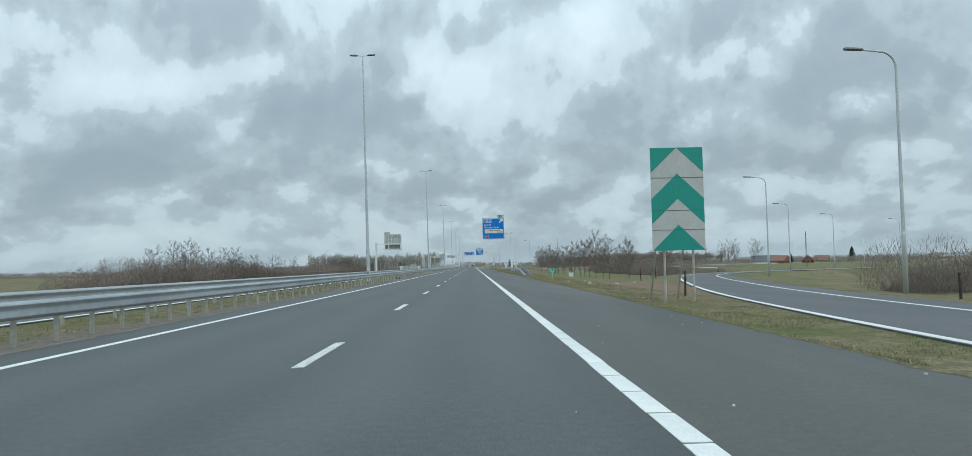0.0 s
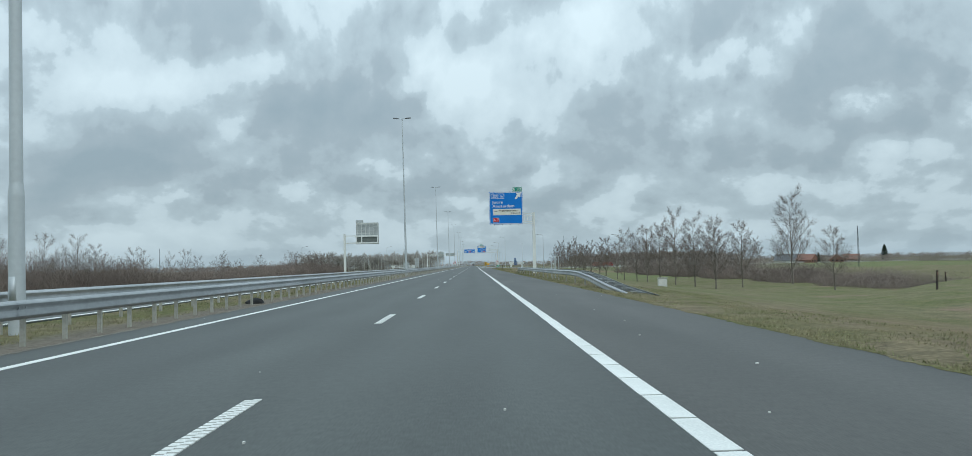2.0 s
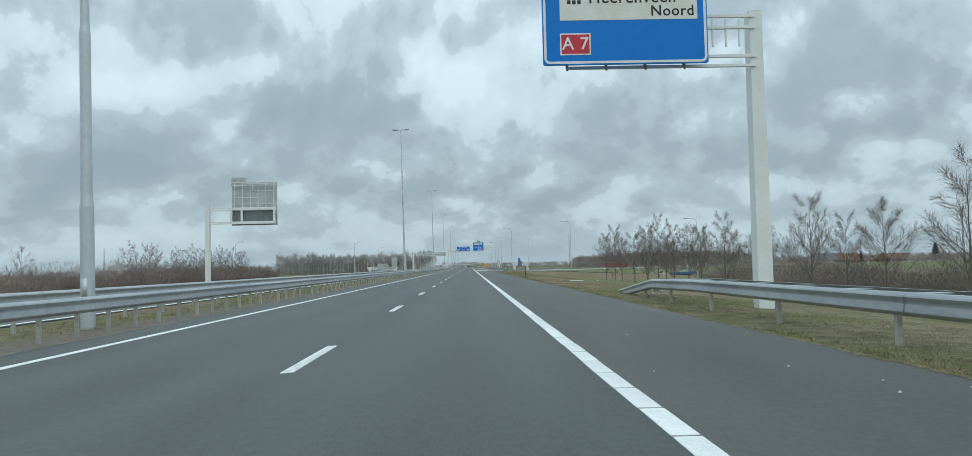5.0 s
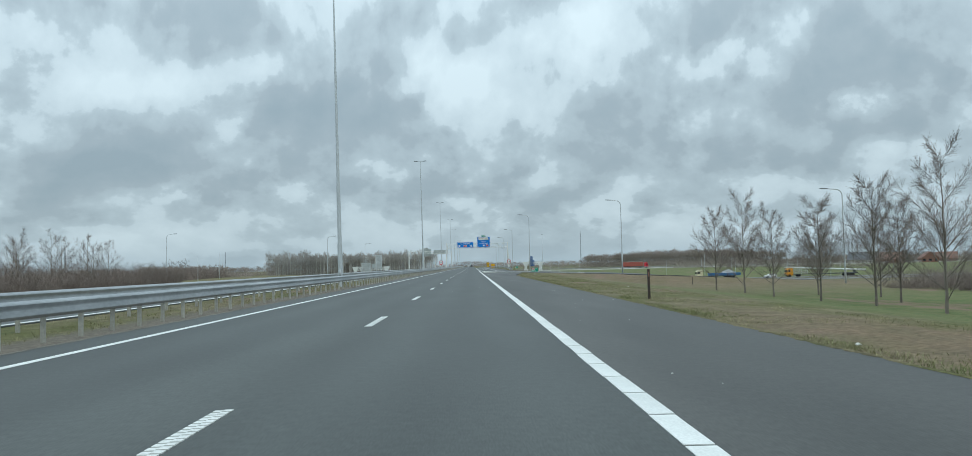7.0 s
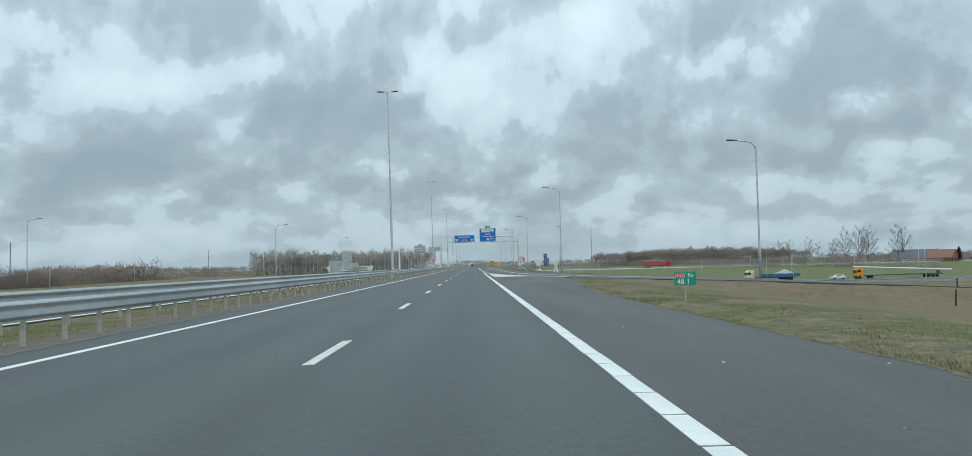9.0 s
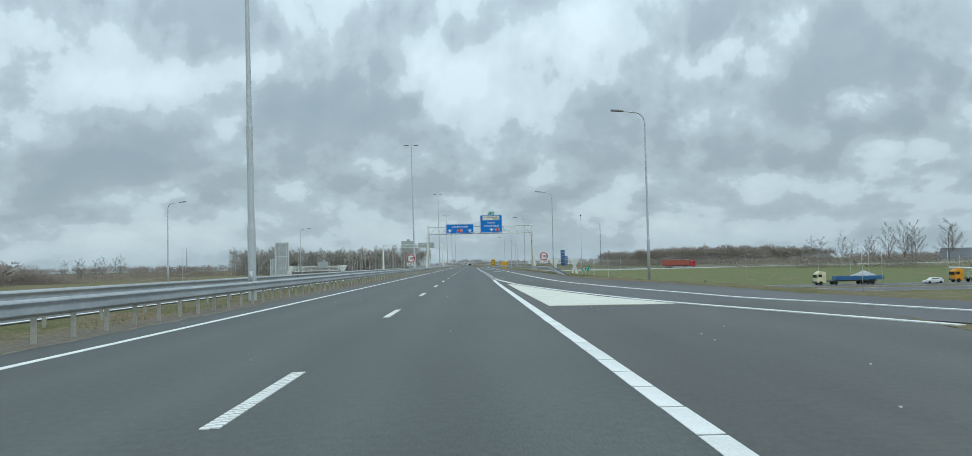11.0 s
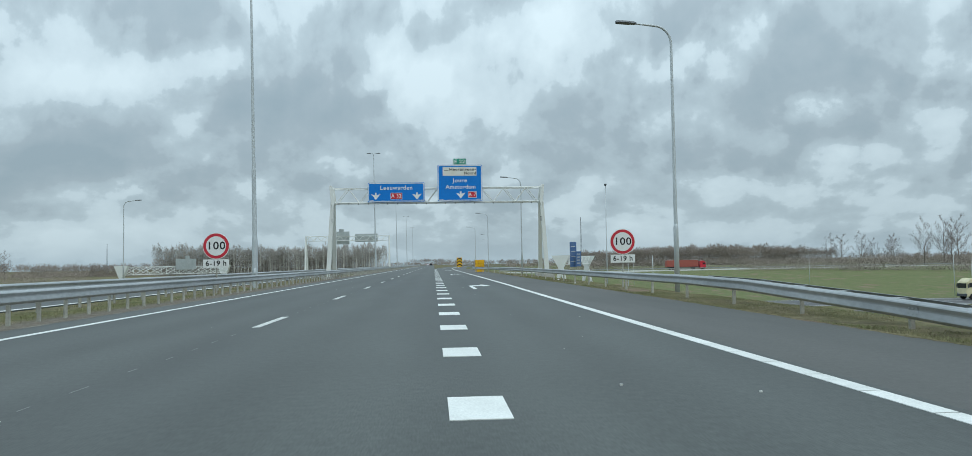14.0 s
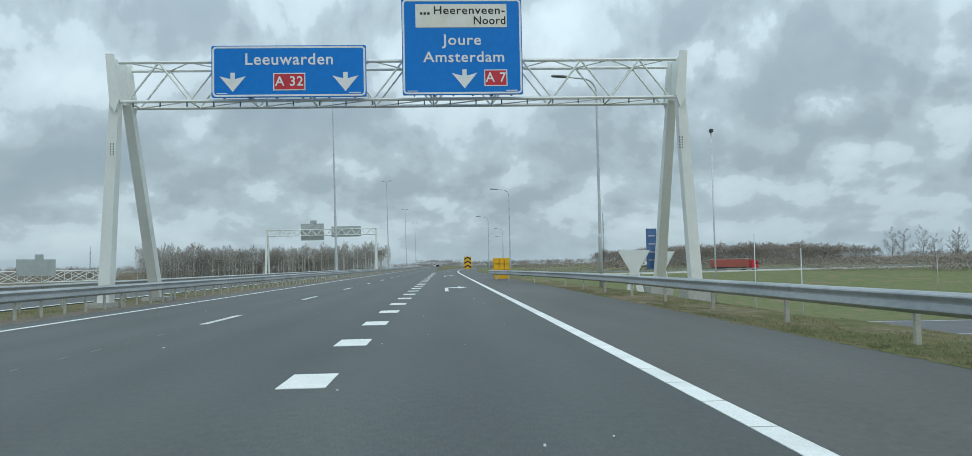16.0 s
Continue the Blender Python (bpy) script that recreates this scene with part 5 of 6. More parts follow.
# ---- bare trees ----
def grow(rng, tall, limbs_low=14, limbs_high=12, bushy=3):
    """A short trunk that breaks into upswept limbs with forking side branches and a haze of fine twigs."""
    limbs, fine = [], []
    lead, p = [], Vector((0, 0, -0.3))
    steps = 12
    for k in range(steps + 1):
        lead.append(p.copy())
        p = p + Vector((rng.uniform(-1, 1) * 0.035 * tall / 7, rng.uniform(-1, 1) * 0.035 * tall / 7, (tall * 0.90 + 0.3) / steps))
    rad = [tall * 0.0125 * (1 - 0.94 * (k / steps) ** 0.75) for k in range(steps + 1)]
    limbs += [(lead[k], lead[k + 1], rad[k], rad[k + 1]) for k in range(steps)]

    def bend(p, d, length, n, rise, stray):
        out = [p.copy()]
        for k in range(n):
            p = p + d * (length / n)
            out.append(p.copy())
            d = (d + Vector((rng.uniform(-1, 1) * stray, rng.uniform(-1, 1) * stray, rise + rng.uniform(-0.5, 0.5) * stray))).normalized()
        return out

    def aside(d, wide):
        """A direction that leaves d by an angle of tangent wide, any way round."""
        e = d.cross(Vector((rng.uniform(-1, 1), rng.uniform(-1, 1), rng.uniform(-1, 1)))).normalized()
        return (d + e * wide).normalized()

    total = limbs_low + limbs_high
    for j in range(total):
        if j < limbs_low:
            f = 0.17 + 0.30 * j / limbs_low + rng.uniform(-0.02, 0.02)
            length, up = tall * (0.44 - 0.25 * (f - 0.17)) * rng.uniform(0.8, 1.05), rng.uniform(0.55, 1.2) + 1.6 * (f - 0.17)
        else:
            g = (j - limbs_low) / limbs_high
            f = 0.46 + 0.46 * g + rng.uniform(-0.02, 0.02)
            length, up = tall * (0.33 - 0.19 * g) * rng.uniform(0.8, 1.1), rng.uniform(0.7, 1.3)
        k = min(int(f / 0.92 * steps), steps - 1)
        q = lead[k].lerp(lead[k + 1], rng.random())
        a = j * 2.4 + rng.uniform(-0.5, 0.5)
        line = bend(q, Vector((math.cos(a), math.sin(a), up)).normalized(), length, 7, 0.03, 0.06)
        r = min(rad[k] * 0.50, length * 0.0095)
        for i in range(7):
            limbs.append((line[i], line[i + 1], r * (1 - 0.125 * i), r * (0.875 - 0.125 * i)))
        for i in range(2, 8):
            along = (line[i] - line[i - 1]).normalized()
            for _ in range(bushy if i < 7 else bushy + 1):
                branch = bend(line[i - 1].lerp(line[i], rng.random()), aside(along, rng.uniform(0.45, 0.9)), length * rng.uniform(0.18, 0.34) * (1.15 - 0.07 * i), 3, 0.02, 0.08)
                for m in range(3):
                    fine.append((branch[m], branch[m + 1], r * (0.34 - 0.08 * m), r * (0.26 - 0.08 * m)))
                    for _ in range(2):
                        way = aside((branch[m + 1] - branch[m]).normalized(), rng.uniform(0.4, 0.9))
                        fine.append((branch[m + 1], branch[m + 1] + way * tall * rng.uniform(0.03, 0.062), r * 0.15, r * 0.08))
    return limbs, fine


def stroke_mesh(name, strokes, mat, sides=5, least=0.0):
    vs, fs = [], []
    for a, b, r0, r1 in strokes:
        d = (b - a).normalized()
        s = d.cross(Vector((0, 0, 1)) if abs(d.z) < 0.9 else Vector((1, 0, 0))).normalized()
        o = d.cross(s)
        r0, r1 = max(r0, least), max(r1, least * 0.6)
        base = len(vs)
        for p, r in ((a, r0), (b, r1)):
            for k in range(sides):
                t = 2 * math.pi * k / sides
                vs.append(tuple(p + (s * math.cos(t) + o * math.sin(t)) * r))
        for k in range(sides):
            fs.append((base + k, base + (k + 1) % sides, base + sides + (k + 1) % sides, base + sides + k))
    me = bpy.data.meshes.new(name)
    me.from_pydata(vs, [], fs)
    me.materials.append(mat)
    return me


def tree_kind(seed, tall, label, group, low=14, high=12, bushy=3):
    limbs, fine = grow(random.Random(seed), tall, low, high, bushy)
    ob = thing("tree", label, "tree", (0, 0, -50), group=group)
    part("trunk", stroke_mesh("trunk", limbs, M["bark"], 5, 0.007 * tall / 7), None, ob)
    part("crown", stroke_mesh("crown", fine, M["twig"], 3, 0.0046 * tall / 7), None, ob)
    return ob


ROW_LABEL = "young bare winter tree with a rounded crown of fine twigs"
KINDS = [tree_kind(s, t, ROW_LABEL, "bare trees on the verge") for s, t in ((3, 7.6), (8, 7.4), (14, 7.8), (21, 7.0))]
rng = random.Random(5)


def plant(kinds, places, scale=(0.9, 1.1), start=0, sizes=()):
    """Sets the kinds themselves at the first places (from start on) and copies of them at the rest."""
    for i, (x, y) in enumerate(places):
        k = kinds[i % len(kinds)]
        f = sizes[i] if i < len(sizes) else rng.uniform(*scale)
        m = pose(x, y, height(x, y) - 0.05, 0, 0, rng.uniform(0, 360))
        o = k if i + start < len(kinds) else copy_thing(k, m)
        o.matrix_basis = m @ Matrix.Diagonal((f, f, f * rng.uniform(0.95, 1.08), 1))


plant(KINDS, [(20.0, 122.9), (20.2, 130.2), (20.1, 137.3), (20.0, 143.7), (20.1, 150.8), (20.2, 157.6), (20.0, 165.5), (20.4, 173), (20.0, 181), (29, 152), (30, 168)], (0.82, 0.92), 0, (0.82, 0.87, 0.96, 1.02, 0.91, 0.92, 0.92))
plant(KINDS, [(24.0, 127.5), (20.4, 190), (20.2, 198), (20.1, 205), (20.3, 209.5), (20.2, 214.5), (20.0, 220.9), (20.3, 227.6), (20.1, 233.9), (19.8, 240.6), (20.2, 247.7), (20.0, 254.2), (23.5, 231), (24, 243), (26.5, 226), (26, 238), (27.5, 116), (31, 133), (31, 199), (25, 210)], (0.82, 0.92), 9, (0.80, 0.78, 0.78, 0.80, 0.80, 0.84, 0.93, 1.06, 0.90, 0.88, 0.98, 1.04, 0.85, 0.85, 0.85, 0.85, 0.72, 1.2))
# the belt of scrub with trees beyond the opposite carriageway
BELT = [tree_kind(s, t, "bare winter tree in the scrub belt", "bare trees in the scrub belt", 11, 8, 2) for s, t in ((41, 7.6), (42, 7.2), (43, 7.8))]
plant(BELT, [(-42, 99), (-41.5, 106), (-43, 109.5), (-42, 113.5), (-41.5, 120), (-43.5, 116), (-41.5, 127), (-41.5, 133), (-43, 103), (-44.5, 123), (-43, 140), (-43, 229), (-42, 233), (-43.5, 237), (-41.5, 241), (-43, 245), (-42.5, 248), (-44, 260), (-42, 274), (-44, 268), (-42, 250), (-41.5, 255), (-43, 258.5), (-42, 262), (-40, 266.4), (-43, 271)], (0.66, 0.90))
plant(BELT, [(-43, 149.7), (-44, 154.6), (-43, 161), (-43, 166.9), (-42.5, 170.3), (-43, 183), (-44, 187), (-43, 206), (-42, 229), (-43, 238), (-80, 168), (-83, 174), (-79, 180)], (0.50, 0.72), 9)


# ---- scrub, woods and grass: uncounted growth ----
def scrub_mesh(name, seed, length, deep, tall, count, width, mat, lean=0.35, crest=0.25, base=0.0):
    """A thicket as many upright twigs of uneven height."""
    r = np.random.RandomState(seed)
    x, y = r.uniform(-deep / 2, deep / 2, count), r.uniform(-length / 2, length / 2, count)
    top = tall * (1 - crest + crest * (np.sin(y * 0.9 + seed) * 0.5 + np.sin(y * 2.3 + x + seed * 2) * 0.5))
    z0 = top * r.beta(1.3, 1.25, count) + base
    size = lean * r.uniform(0.5, 1.3, count)
    w = width * r.uniform(0.6, 1.5, count)
    a = r.uniform(0, 2 * np.pi, count)
    dx, dy, dz = r.normal(0, 0.55, count), r.normal(0, 0.55, count), r.uniform(0.25, 1.0, count)
    b0 = np.stack([x - np.cos(a) * w, y - np.sin(a) * w, np.maximum(z0 - 0.3 * size, 0)], 1)
    b1 = np.stack([x + np.cos(a) * w, y + np.sin(a) * w, np.maximum(z0 - 0.3 * size, 0)], 1)
    tp = np.stack([x + dx * size, y + dy * size, z0 + dz * size], 1)
    v = np.stack([b0, b1, tp], 1).reshape(-1, 3)
    me = bpy.data.meshes.new(name)
    me.from_pydata(v.tolist(), [], np.arange(count * 3).reshape(-1, 3).tolist())
    me.materials.append(mat)
    return me


HEDGES = [scrub_mesh("thicket", s, 12.0, 5.0, 2.5, 18000, 0.0095, M["hedge"], lean=0.34, crest=0.48) for s in (1, 2, 3)]
rng = random.Random(11)


def thicket(me, at, rz, s, label, name="thicket"):
    o = new(name, me)
    o.matrix_basis = pose(*at, 0, 0, rz) @ Matrix.Diagonal((s[0], s[1], s[2], 1))
    return tagged(o, label, "scrub", kind="stuff")


for i in range(24):
    y = 84 + i * 8.7
    x = -41.5 + rng.uniform(-1.2, 1.2)
    tall_ = rng.uniform(0.95, 1.15) * (1.0 + 0.3 * smooth_step(180, 215, y) + (0.55 if 88 < y < 146 else 0.0))
    thicket(HEDGES[i % 3], (x, y, height(x, y) - 0.05), rng.uniform(-6, 6), (1.3, 1.02, tall_), "dense brown winter scrub behind the opposite carriageway")
for i in range(13):
    y = 123 + i * 10.5
    x = 37 + rng.uniform(-2.5, 2.5)
    thicket(HEDGES[i % 3], (x, y, height(x, y) - 0.05), rng.uniform(-14, 14), (1.5, 1.0, rng.uniform(0.90, 1.45) * (0.70 if y < 164 else 1.0)), "dense red-brown winter scrub behind the young trees")
for i in range(5):
    x, y = 23.2 + i * 8.5, 39.5 + i * 5.0
    thicket(HEDGES[i % 3], (x, y, height(x, y) - 0.05), -60 + rng.uniform(-8, 8), (0.9, 0.8, 1.2), "brown winter scrub inside the curve of the slip road")


def wood_mesh(seed, length, tall, crown, trees, twigs, mat):
    """A far stand of bare trees: each crown an egg of fine twigs, over low brush."""
    r = np.random.RandomState(seed)
    tx, ty = r.uniform(-10, 10, trees), np.linspace(-length / 2, length / 2, trees) + r.uniform(-2, 2, trees)
    th = tall * r.uniform(0.80, 1.0, trees) * (0.94 + 0.06 * np.sin(ty * 0.35 + seed))
    k = np.repeat(np.arange(trees), twigs)
    n = len(k)
    d = r.normal(0, 1, (n, 3))
    d /= np.linalg.norm(d, axis=1)[:, None]
    rad = r.uniform(0.25, 1.0, n) ** 0.5
    wide = crown * r.uniform(0.8, 1.2, trees)[k]
    c = np.stack([tx[k] + d[:, 0] * rad * wide, ty[k] + d[:, 1] * rad * wide, th[k] * (0.62 if crown < 3 else 0.54) + d[:, 2] * rad * th[k] * (0.37 if crown < 3 else 0.45)], 1)
    low = r.rand(n) < (0.14 if crown < 2.8 else 0.34)
    c[low] = np.stack([r.uniform(-11, 11, n), r.uniform(-length / 2, length / 2, n), tall * 0.32 * r.beta(1, 1.3, n)], 1)[low]
    full = 1.0 if crown < 2.8 else 1.7
    size = (0.35 + 0.058 * tall) * r.uniform(0.5, 1.3, n) * (1.0 if crown < 2.8 else 1.3)
    w = (0.030 + 0.0048 * tall) * full * r.uniform(0.6, 1.5, n)
    a = r.uniform(0, 2 * np.pi, n)
    tip = c + np.stack([d[:, 0] * 0.5 * size, d[:, 1] * 0.5 * size, (0.45 + 0.45 * d[:, 2]) * size], 1)
    side = np.stack([np.cos(a) * w, np.sin(a) * w, 0 * w], 1)
    v = np.stack([c - side, c + side, tip], 1).reshape(-1, 3)
    me = bpy.data.meshes.new("wood")
    me.from_pydata(v.tolist(), [], np.arange(n * 3).reshape(-1, 3).tolist())
    me.materials.append(mat)
    return me, list(zip(tx, ty, th))


def stems_mesh(spots, seed):
    r = random.Random(seed)
    st = [(Vector((x, y, -1)), Vector((x + r.uniform(-0.5, 0.5), y + r.uniform(-0.5, 0.5), h * 0.86)), h * 0.013, h * 0.003) for x, y, h in spots]
    return stroke_mesh("stems", st, M["trunk_far"], 4)


WOODS = {}
NATIVE = {"poplar": 19.0, "broad": 15.0, "low": 7.0}
for kind_, crown_, trees_, twigs_ in (("poplar", 2.4, 44, 330), ("broad", 4.6, 32, 460), ("low", 3.0, 36, 200)):
    WOODS[kind_] = []
    for s in (4, 5, 6):
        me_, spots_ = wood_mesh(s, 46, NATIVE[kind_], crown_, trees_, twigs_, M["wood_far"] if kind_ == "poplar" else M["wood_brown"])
        WOODS[kind_].append((me_, stems_mesh(spots_, s)))


def wood_row(a, b, tall, label, kind="broad", dome=0.0):
    """A belt of wood from a to b; dome lets it fall away towards its ends."""
    a, b = Vector(a), Vector(b)
    if tall < 11:
        kind = "low"
    n = max(1, round((b - a).length / 38))
    ang = math.degrees(math.atan2((b - a).y, (b - a).x)) - 90
    for i in range(n):
        f = (i + 0.5) / n
        p = a.lerp(b, f)
        w, s = WOODS[kind][i % 3]
        k = tall / NATIVE[kind] * (1 - dome * (2 * f - 1) ** 2) * rng.uniform(0.95, 1.05)
        o = thicket(w, (p.x, p.y, height(p.x, p.y)), ang + (180 if rng.random() < 0.5 else 0) + rng.uniform(-3, 3), (1.0, 1.0, k), label, "wood")
        if kind == "poplar":
            t = new("stems", s)
            t.parent = o


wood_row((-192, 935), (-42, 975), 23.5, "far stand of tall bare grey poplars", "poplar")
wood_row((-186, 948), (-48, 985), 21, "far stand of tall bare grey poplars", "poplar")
wood_row((-268, 922), (-190, 935), 10, "low round stand of bare trees beside the poplars", dome=0.4)
wood_row((-195, 955), (-60, 995), 14, "far stand of bare grey trees behind the poplars")
wood_row((-340, 780), (-215, 950), 10, "far stand of bare grey trees")
wood_row((-420, 330), (-330, 760), 8, "far belt of low bare trees")
wood_row((-300, 120), (-420, 330), 8, "far belt of low bare trees")
wood_row((118, 985), (290, 930), 17, "bare brown wood beyond the meadow", dome=0.28)
wood_row((128, 1010), (285, 960), 18, "bare brown wood beyond the meadow", dome=0.3)
wood_row((260, 790), (350, 600), 6, "low bare wood beyond the meadow")
wood_row((230, 330), (340, 430), 6, "far belt of bare trees behind the meadow")
wood_row((170, 150), (240, 320), 6, "far belt of bare trees behind the meadow")
wood_row((34, 712), (190, 728), 5.0, "low brown scrub wood behind the far bank road")
wood_row((190, 728), (330, 735), 5.5, "low brown scrub wood behind the far bank road")
wood_row((-84, 410), (-150, 560), 4.2, "low dark scrub wood across the far field")
wood_row((-150, 560), (-236, 700), 5.0, "low dark scrub wood across the far field")
wood_row((20, 1250), (140, 1180), 9, "far low wood on the horizon")
wood_row((-48, 1250), (40, 1300), 8, "far low wood on the horizon")
wood_row((300, 900), (460, 640), 8, "far low wood on the horizon")
wood_row((360, 440), (520, 220), 8, "far low wood on the horizon")
wood_row((220, 40), (380, 120), 10, "far belt of bare trees by the houses")
wood_row((-260, -40), (-300, 120), 9, "far belt of low bare trees")
wood_row((120, 648), (200, 585), 4.6, "belt of low bare trees beside the far farms")
wood_row((-240, 712), (-150, 715), 5, "belt of low bare trees on the far field edge")
for i in range(12):
    x, y = -58 - 3.0 * i + rng.uniform(-2, 2), 286 + i * 17
    thicket(HEDGES[i % 3], (x, y, height(x, y) - 0.05), rng.uniform(-8, 8), (1.6, 1.75, rng.uniform(1.2, 1.5)), "low dark brown scrub on the field beyond the opposite carriageway")
# taller crowns that stand over the belts
BIG = [tree_kind(s, 13.0, "tall bare tree on the far field edge", "far bare trees", 12, 8, 2) for s in (31, 32)]
plant(BIG, [(-250, 776), (-244, 781), (-238, 773), (-232, 778), (-226, 774), (-221, 780), (-215, 775)], (0.95, 1.1))
plant(BIG, [(230, 706), (238, 712), (226, 714), (234, 702), (251, 700), (257, 706)], (1.5, 1.7), 2)
plant(BIG, [(228, 770), (236, 774), (243, 768), (249, 776), (196, 742), (203, 745)], (1.1, 1.3), 2)


def blades(name, label, boxes, count, tall, seed):
    """Single grass blades scattered over stretches of verge (x0, x1, y0, y1, share)."""
    r = np.random.RandomState(seed)
    xs, ys = [], []
    for x0, x1, y0, y1, share in boxes:
        n = int(count * share)
        u = r.beta(0.75, 1.2, n)
        tufts = max(8, n // 14)
        own = r.randint(0, tufts, n)
        loose = r.rand(n) < 0.35
        xs.append(np.where(loose, x0 + (x1 - x0) * u, (x0 + (x1 - x0) * r.beta(0.75, 1.2, tufts))[own] + r.normal(0, 0.05, n)))
        ys.append(np.where(loose, r.uniform(y0, y1, n), r.uniform(y0, y1, tufts)[own] + r.normal(0, 0.07, n)))
    x, y = np.concatenate(xs), np.concatenate(ys)
    keep = np.array([noise.noise(Vector((a * 0.7, b * 0.35, 1.7))) > -0.22 for a, b in zip(x, y)])
    x, y = x[keep], y[keep]
    n = len(x)
    z = np.array([height(a, b) for a, b in zip(x, y)])
    a = r.uniform(0, 2 * np.pi, n)
    w = r.uniform(0.004, 0.011, n)
    h = tall * r.uniform(0.3, 1.3, n)
    v = np.stack([np.stack([x - np.cos(a) * w, y - np.sin(a) * w, z - 0.02], 1), np.stack([x + np.cos(a) * w, y + np.sin(a) * w, z - 0.02], 1),
                  np.stack([x + r.normal(0, 0.7, n) * h, y + r.normal(0, 0.7, n) * h, z + h], 1)], 1).reshape(-1, 3)
    me = bpy.data.meshes.new(name)
    me.from_pydata(v.tolist(), [], np.arange(n * 3).reshape(-1, 3).tolist())
    me.materials.append(M["blade"])
    return tagged(new(name, me), label, "grass", kind="stuff")


blades("grass", "rough dry grass along the edge of the hard shoulder", [(3.25, 7.5, 5, 60, 0.25), (3.25, 7.0, 60, 170, 0.3), (3.25, 8.0, 170, 270, 0.35), (3.9, 8.0, 262, 300, 0.1)], 260000, 0.042, 1)
blades("grass", "rough green and dry grass beside the exit lane", [(7.1, 10.5, 352, 450, 0.85), (9.3, 13, 318, 352, 0.15)], 190000, 0.032, 2)
blades("grass", "pale dry tufts fringing the asphalt", [(3.18, 3.75, 5, 120, 0.4), (3.18, 3.75, 120, 267, 0.6)], 60000, 0.06, 4)
blades("grass", "pale dry tufts fringing the exit shoulder", [(6.9, 7.4, 366, 440, 1.0)], 26000, 0.05, 5)
blades("grass", "thin grass between the median guard rails", [(-9.5, -12.5, -5, 120, 0.35), (-9.5, -12.5, 120, 320, 0.4), (-9.5, -12.5, 320, 450, 0.25)], 90000, 0.07, 3)


# ---- far houses ----
def house(at, rz, w, d, wall, eave, ridge, roof, label):
    ob = thing("house", label, "house", at, rz)
    part("wall", prism(bmesh.new(), [(-w / 2, -0.5), (w / 2, -0.5), (w / 2, eave), (0, ridge - 0.15), (-w / 2, eave)], -d / 2, d / 2), wall, ob)
    bm = bmesh.new()
    for s in (-1, 1):
        prism(bm, [(s * (w / 2 + 0.4), eave - 0.3), (s * (w / 2 + 0.4), eave - 0.05), (0, ridge + 0.1), (0, ridge - 0.12)], -d / 2 - 0.4, d / 2 + 0.4)
    r = part("roof", bm, roof, ob)
    part("chimney", box(bmesh.new(), (w * 0.1, d * 0.25, ridge), (0.7, 0.7, 1.4), 0.03), M["brick"], r)
    for k in range(3):
        bm = box(bmesh.new(), (-w / 2 + w * (k + 0.5) / 3, -d / 2 - 0.01, 1.4), (w / 6, 0.08, 1.3), 0.01)
        part("window", bm, M["glass"], ob)
    return ob


for x, y, z, rz, w, d, wall, eave, ridge, roof, label in (
        (271, 690, 0, 35, 11, 14, M["brick"], 2.4, 7.0, M["roof_red"], "far brick farmhouse with a large red tiled roof"),
        (295, 690, 0, -20, 10, 13, M["brick"], 2.4, 6.6, M["roof_red"], "far brick house with a red tiled roof"),
        (309, 693, 0, 60, 9, 12, M["brick"], 2.4, 6.4, M["roof_red"], "far brick house with a red tiled roof"),
        (262, 704, 0, 53, 11, 22, M["render_white"], 2.2, 7.4, M["roof_grey"], "long far house with a white gable and grey roof"),
        (236, 232, 0, 70, 9, 15, M["render_white"], 3, 6.5, M["roof_grey"], "far white house among trees")):
    house((x, y, height(x, y)), rz, w, d, wall, eave, ridge, roof, label)


def conifer(at, tall, wide, seed):
    """A dark evergreen: a trunk and tiers of drooping sprays."""
    r = random.Random(seed)
    ob = thing("conifer", "dark evergreen tree among far houses", "tree", at, group="far evergreens")
    part("trunk", rod(bmesh.new(), (0, 0, -0.5), (0, 0, tall * 0.9), tall * 0.02, 0.03, 6), M["bark"], ob)
    bm = bmesh.new()
    for _ in range(1400):
        f = r.random() ** 0.8
        a, reach = r.uniform(0, 2 * math.pi), wide * (1 - f) ** 0.7 * r.uniform(0.3, 1.0)
        c = Vector((math.cos(a) * reach, math.sin(a) * reach, tall * (0.06 + 0.94 * f)))
        k = r.uniform(0.3, 0.6) * tall / 10
        out = Vector((math.cos(a), math.sin(a), -0.35)) * k
        side = Vector((-math.sin(a), math.cos(a), 0)) * k * 0.55
        bm.faces.new([bm.verts.new(c + v) for v in (-side, out, side, -out * 0.4 + Vector((0, 0, 0.4 * k)))])
    part("sprays", bm, M["evergreen"], ob)
    return ob


conifer((279, 687, height(279, 687)), 8.5, 2.6, 1)
conifer((335, 690, height(335, 690)), 13.5, 4.6, 2)


# ---- vehicles ----
def wheel(bm, x, y, r, w):
    return rod(bm, (x - w / 2, y, r), (x + w / 2, y, r), r, seg=14)


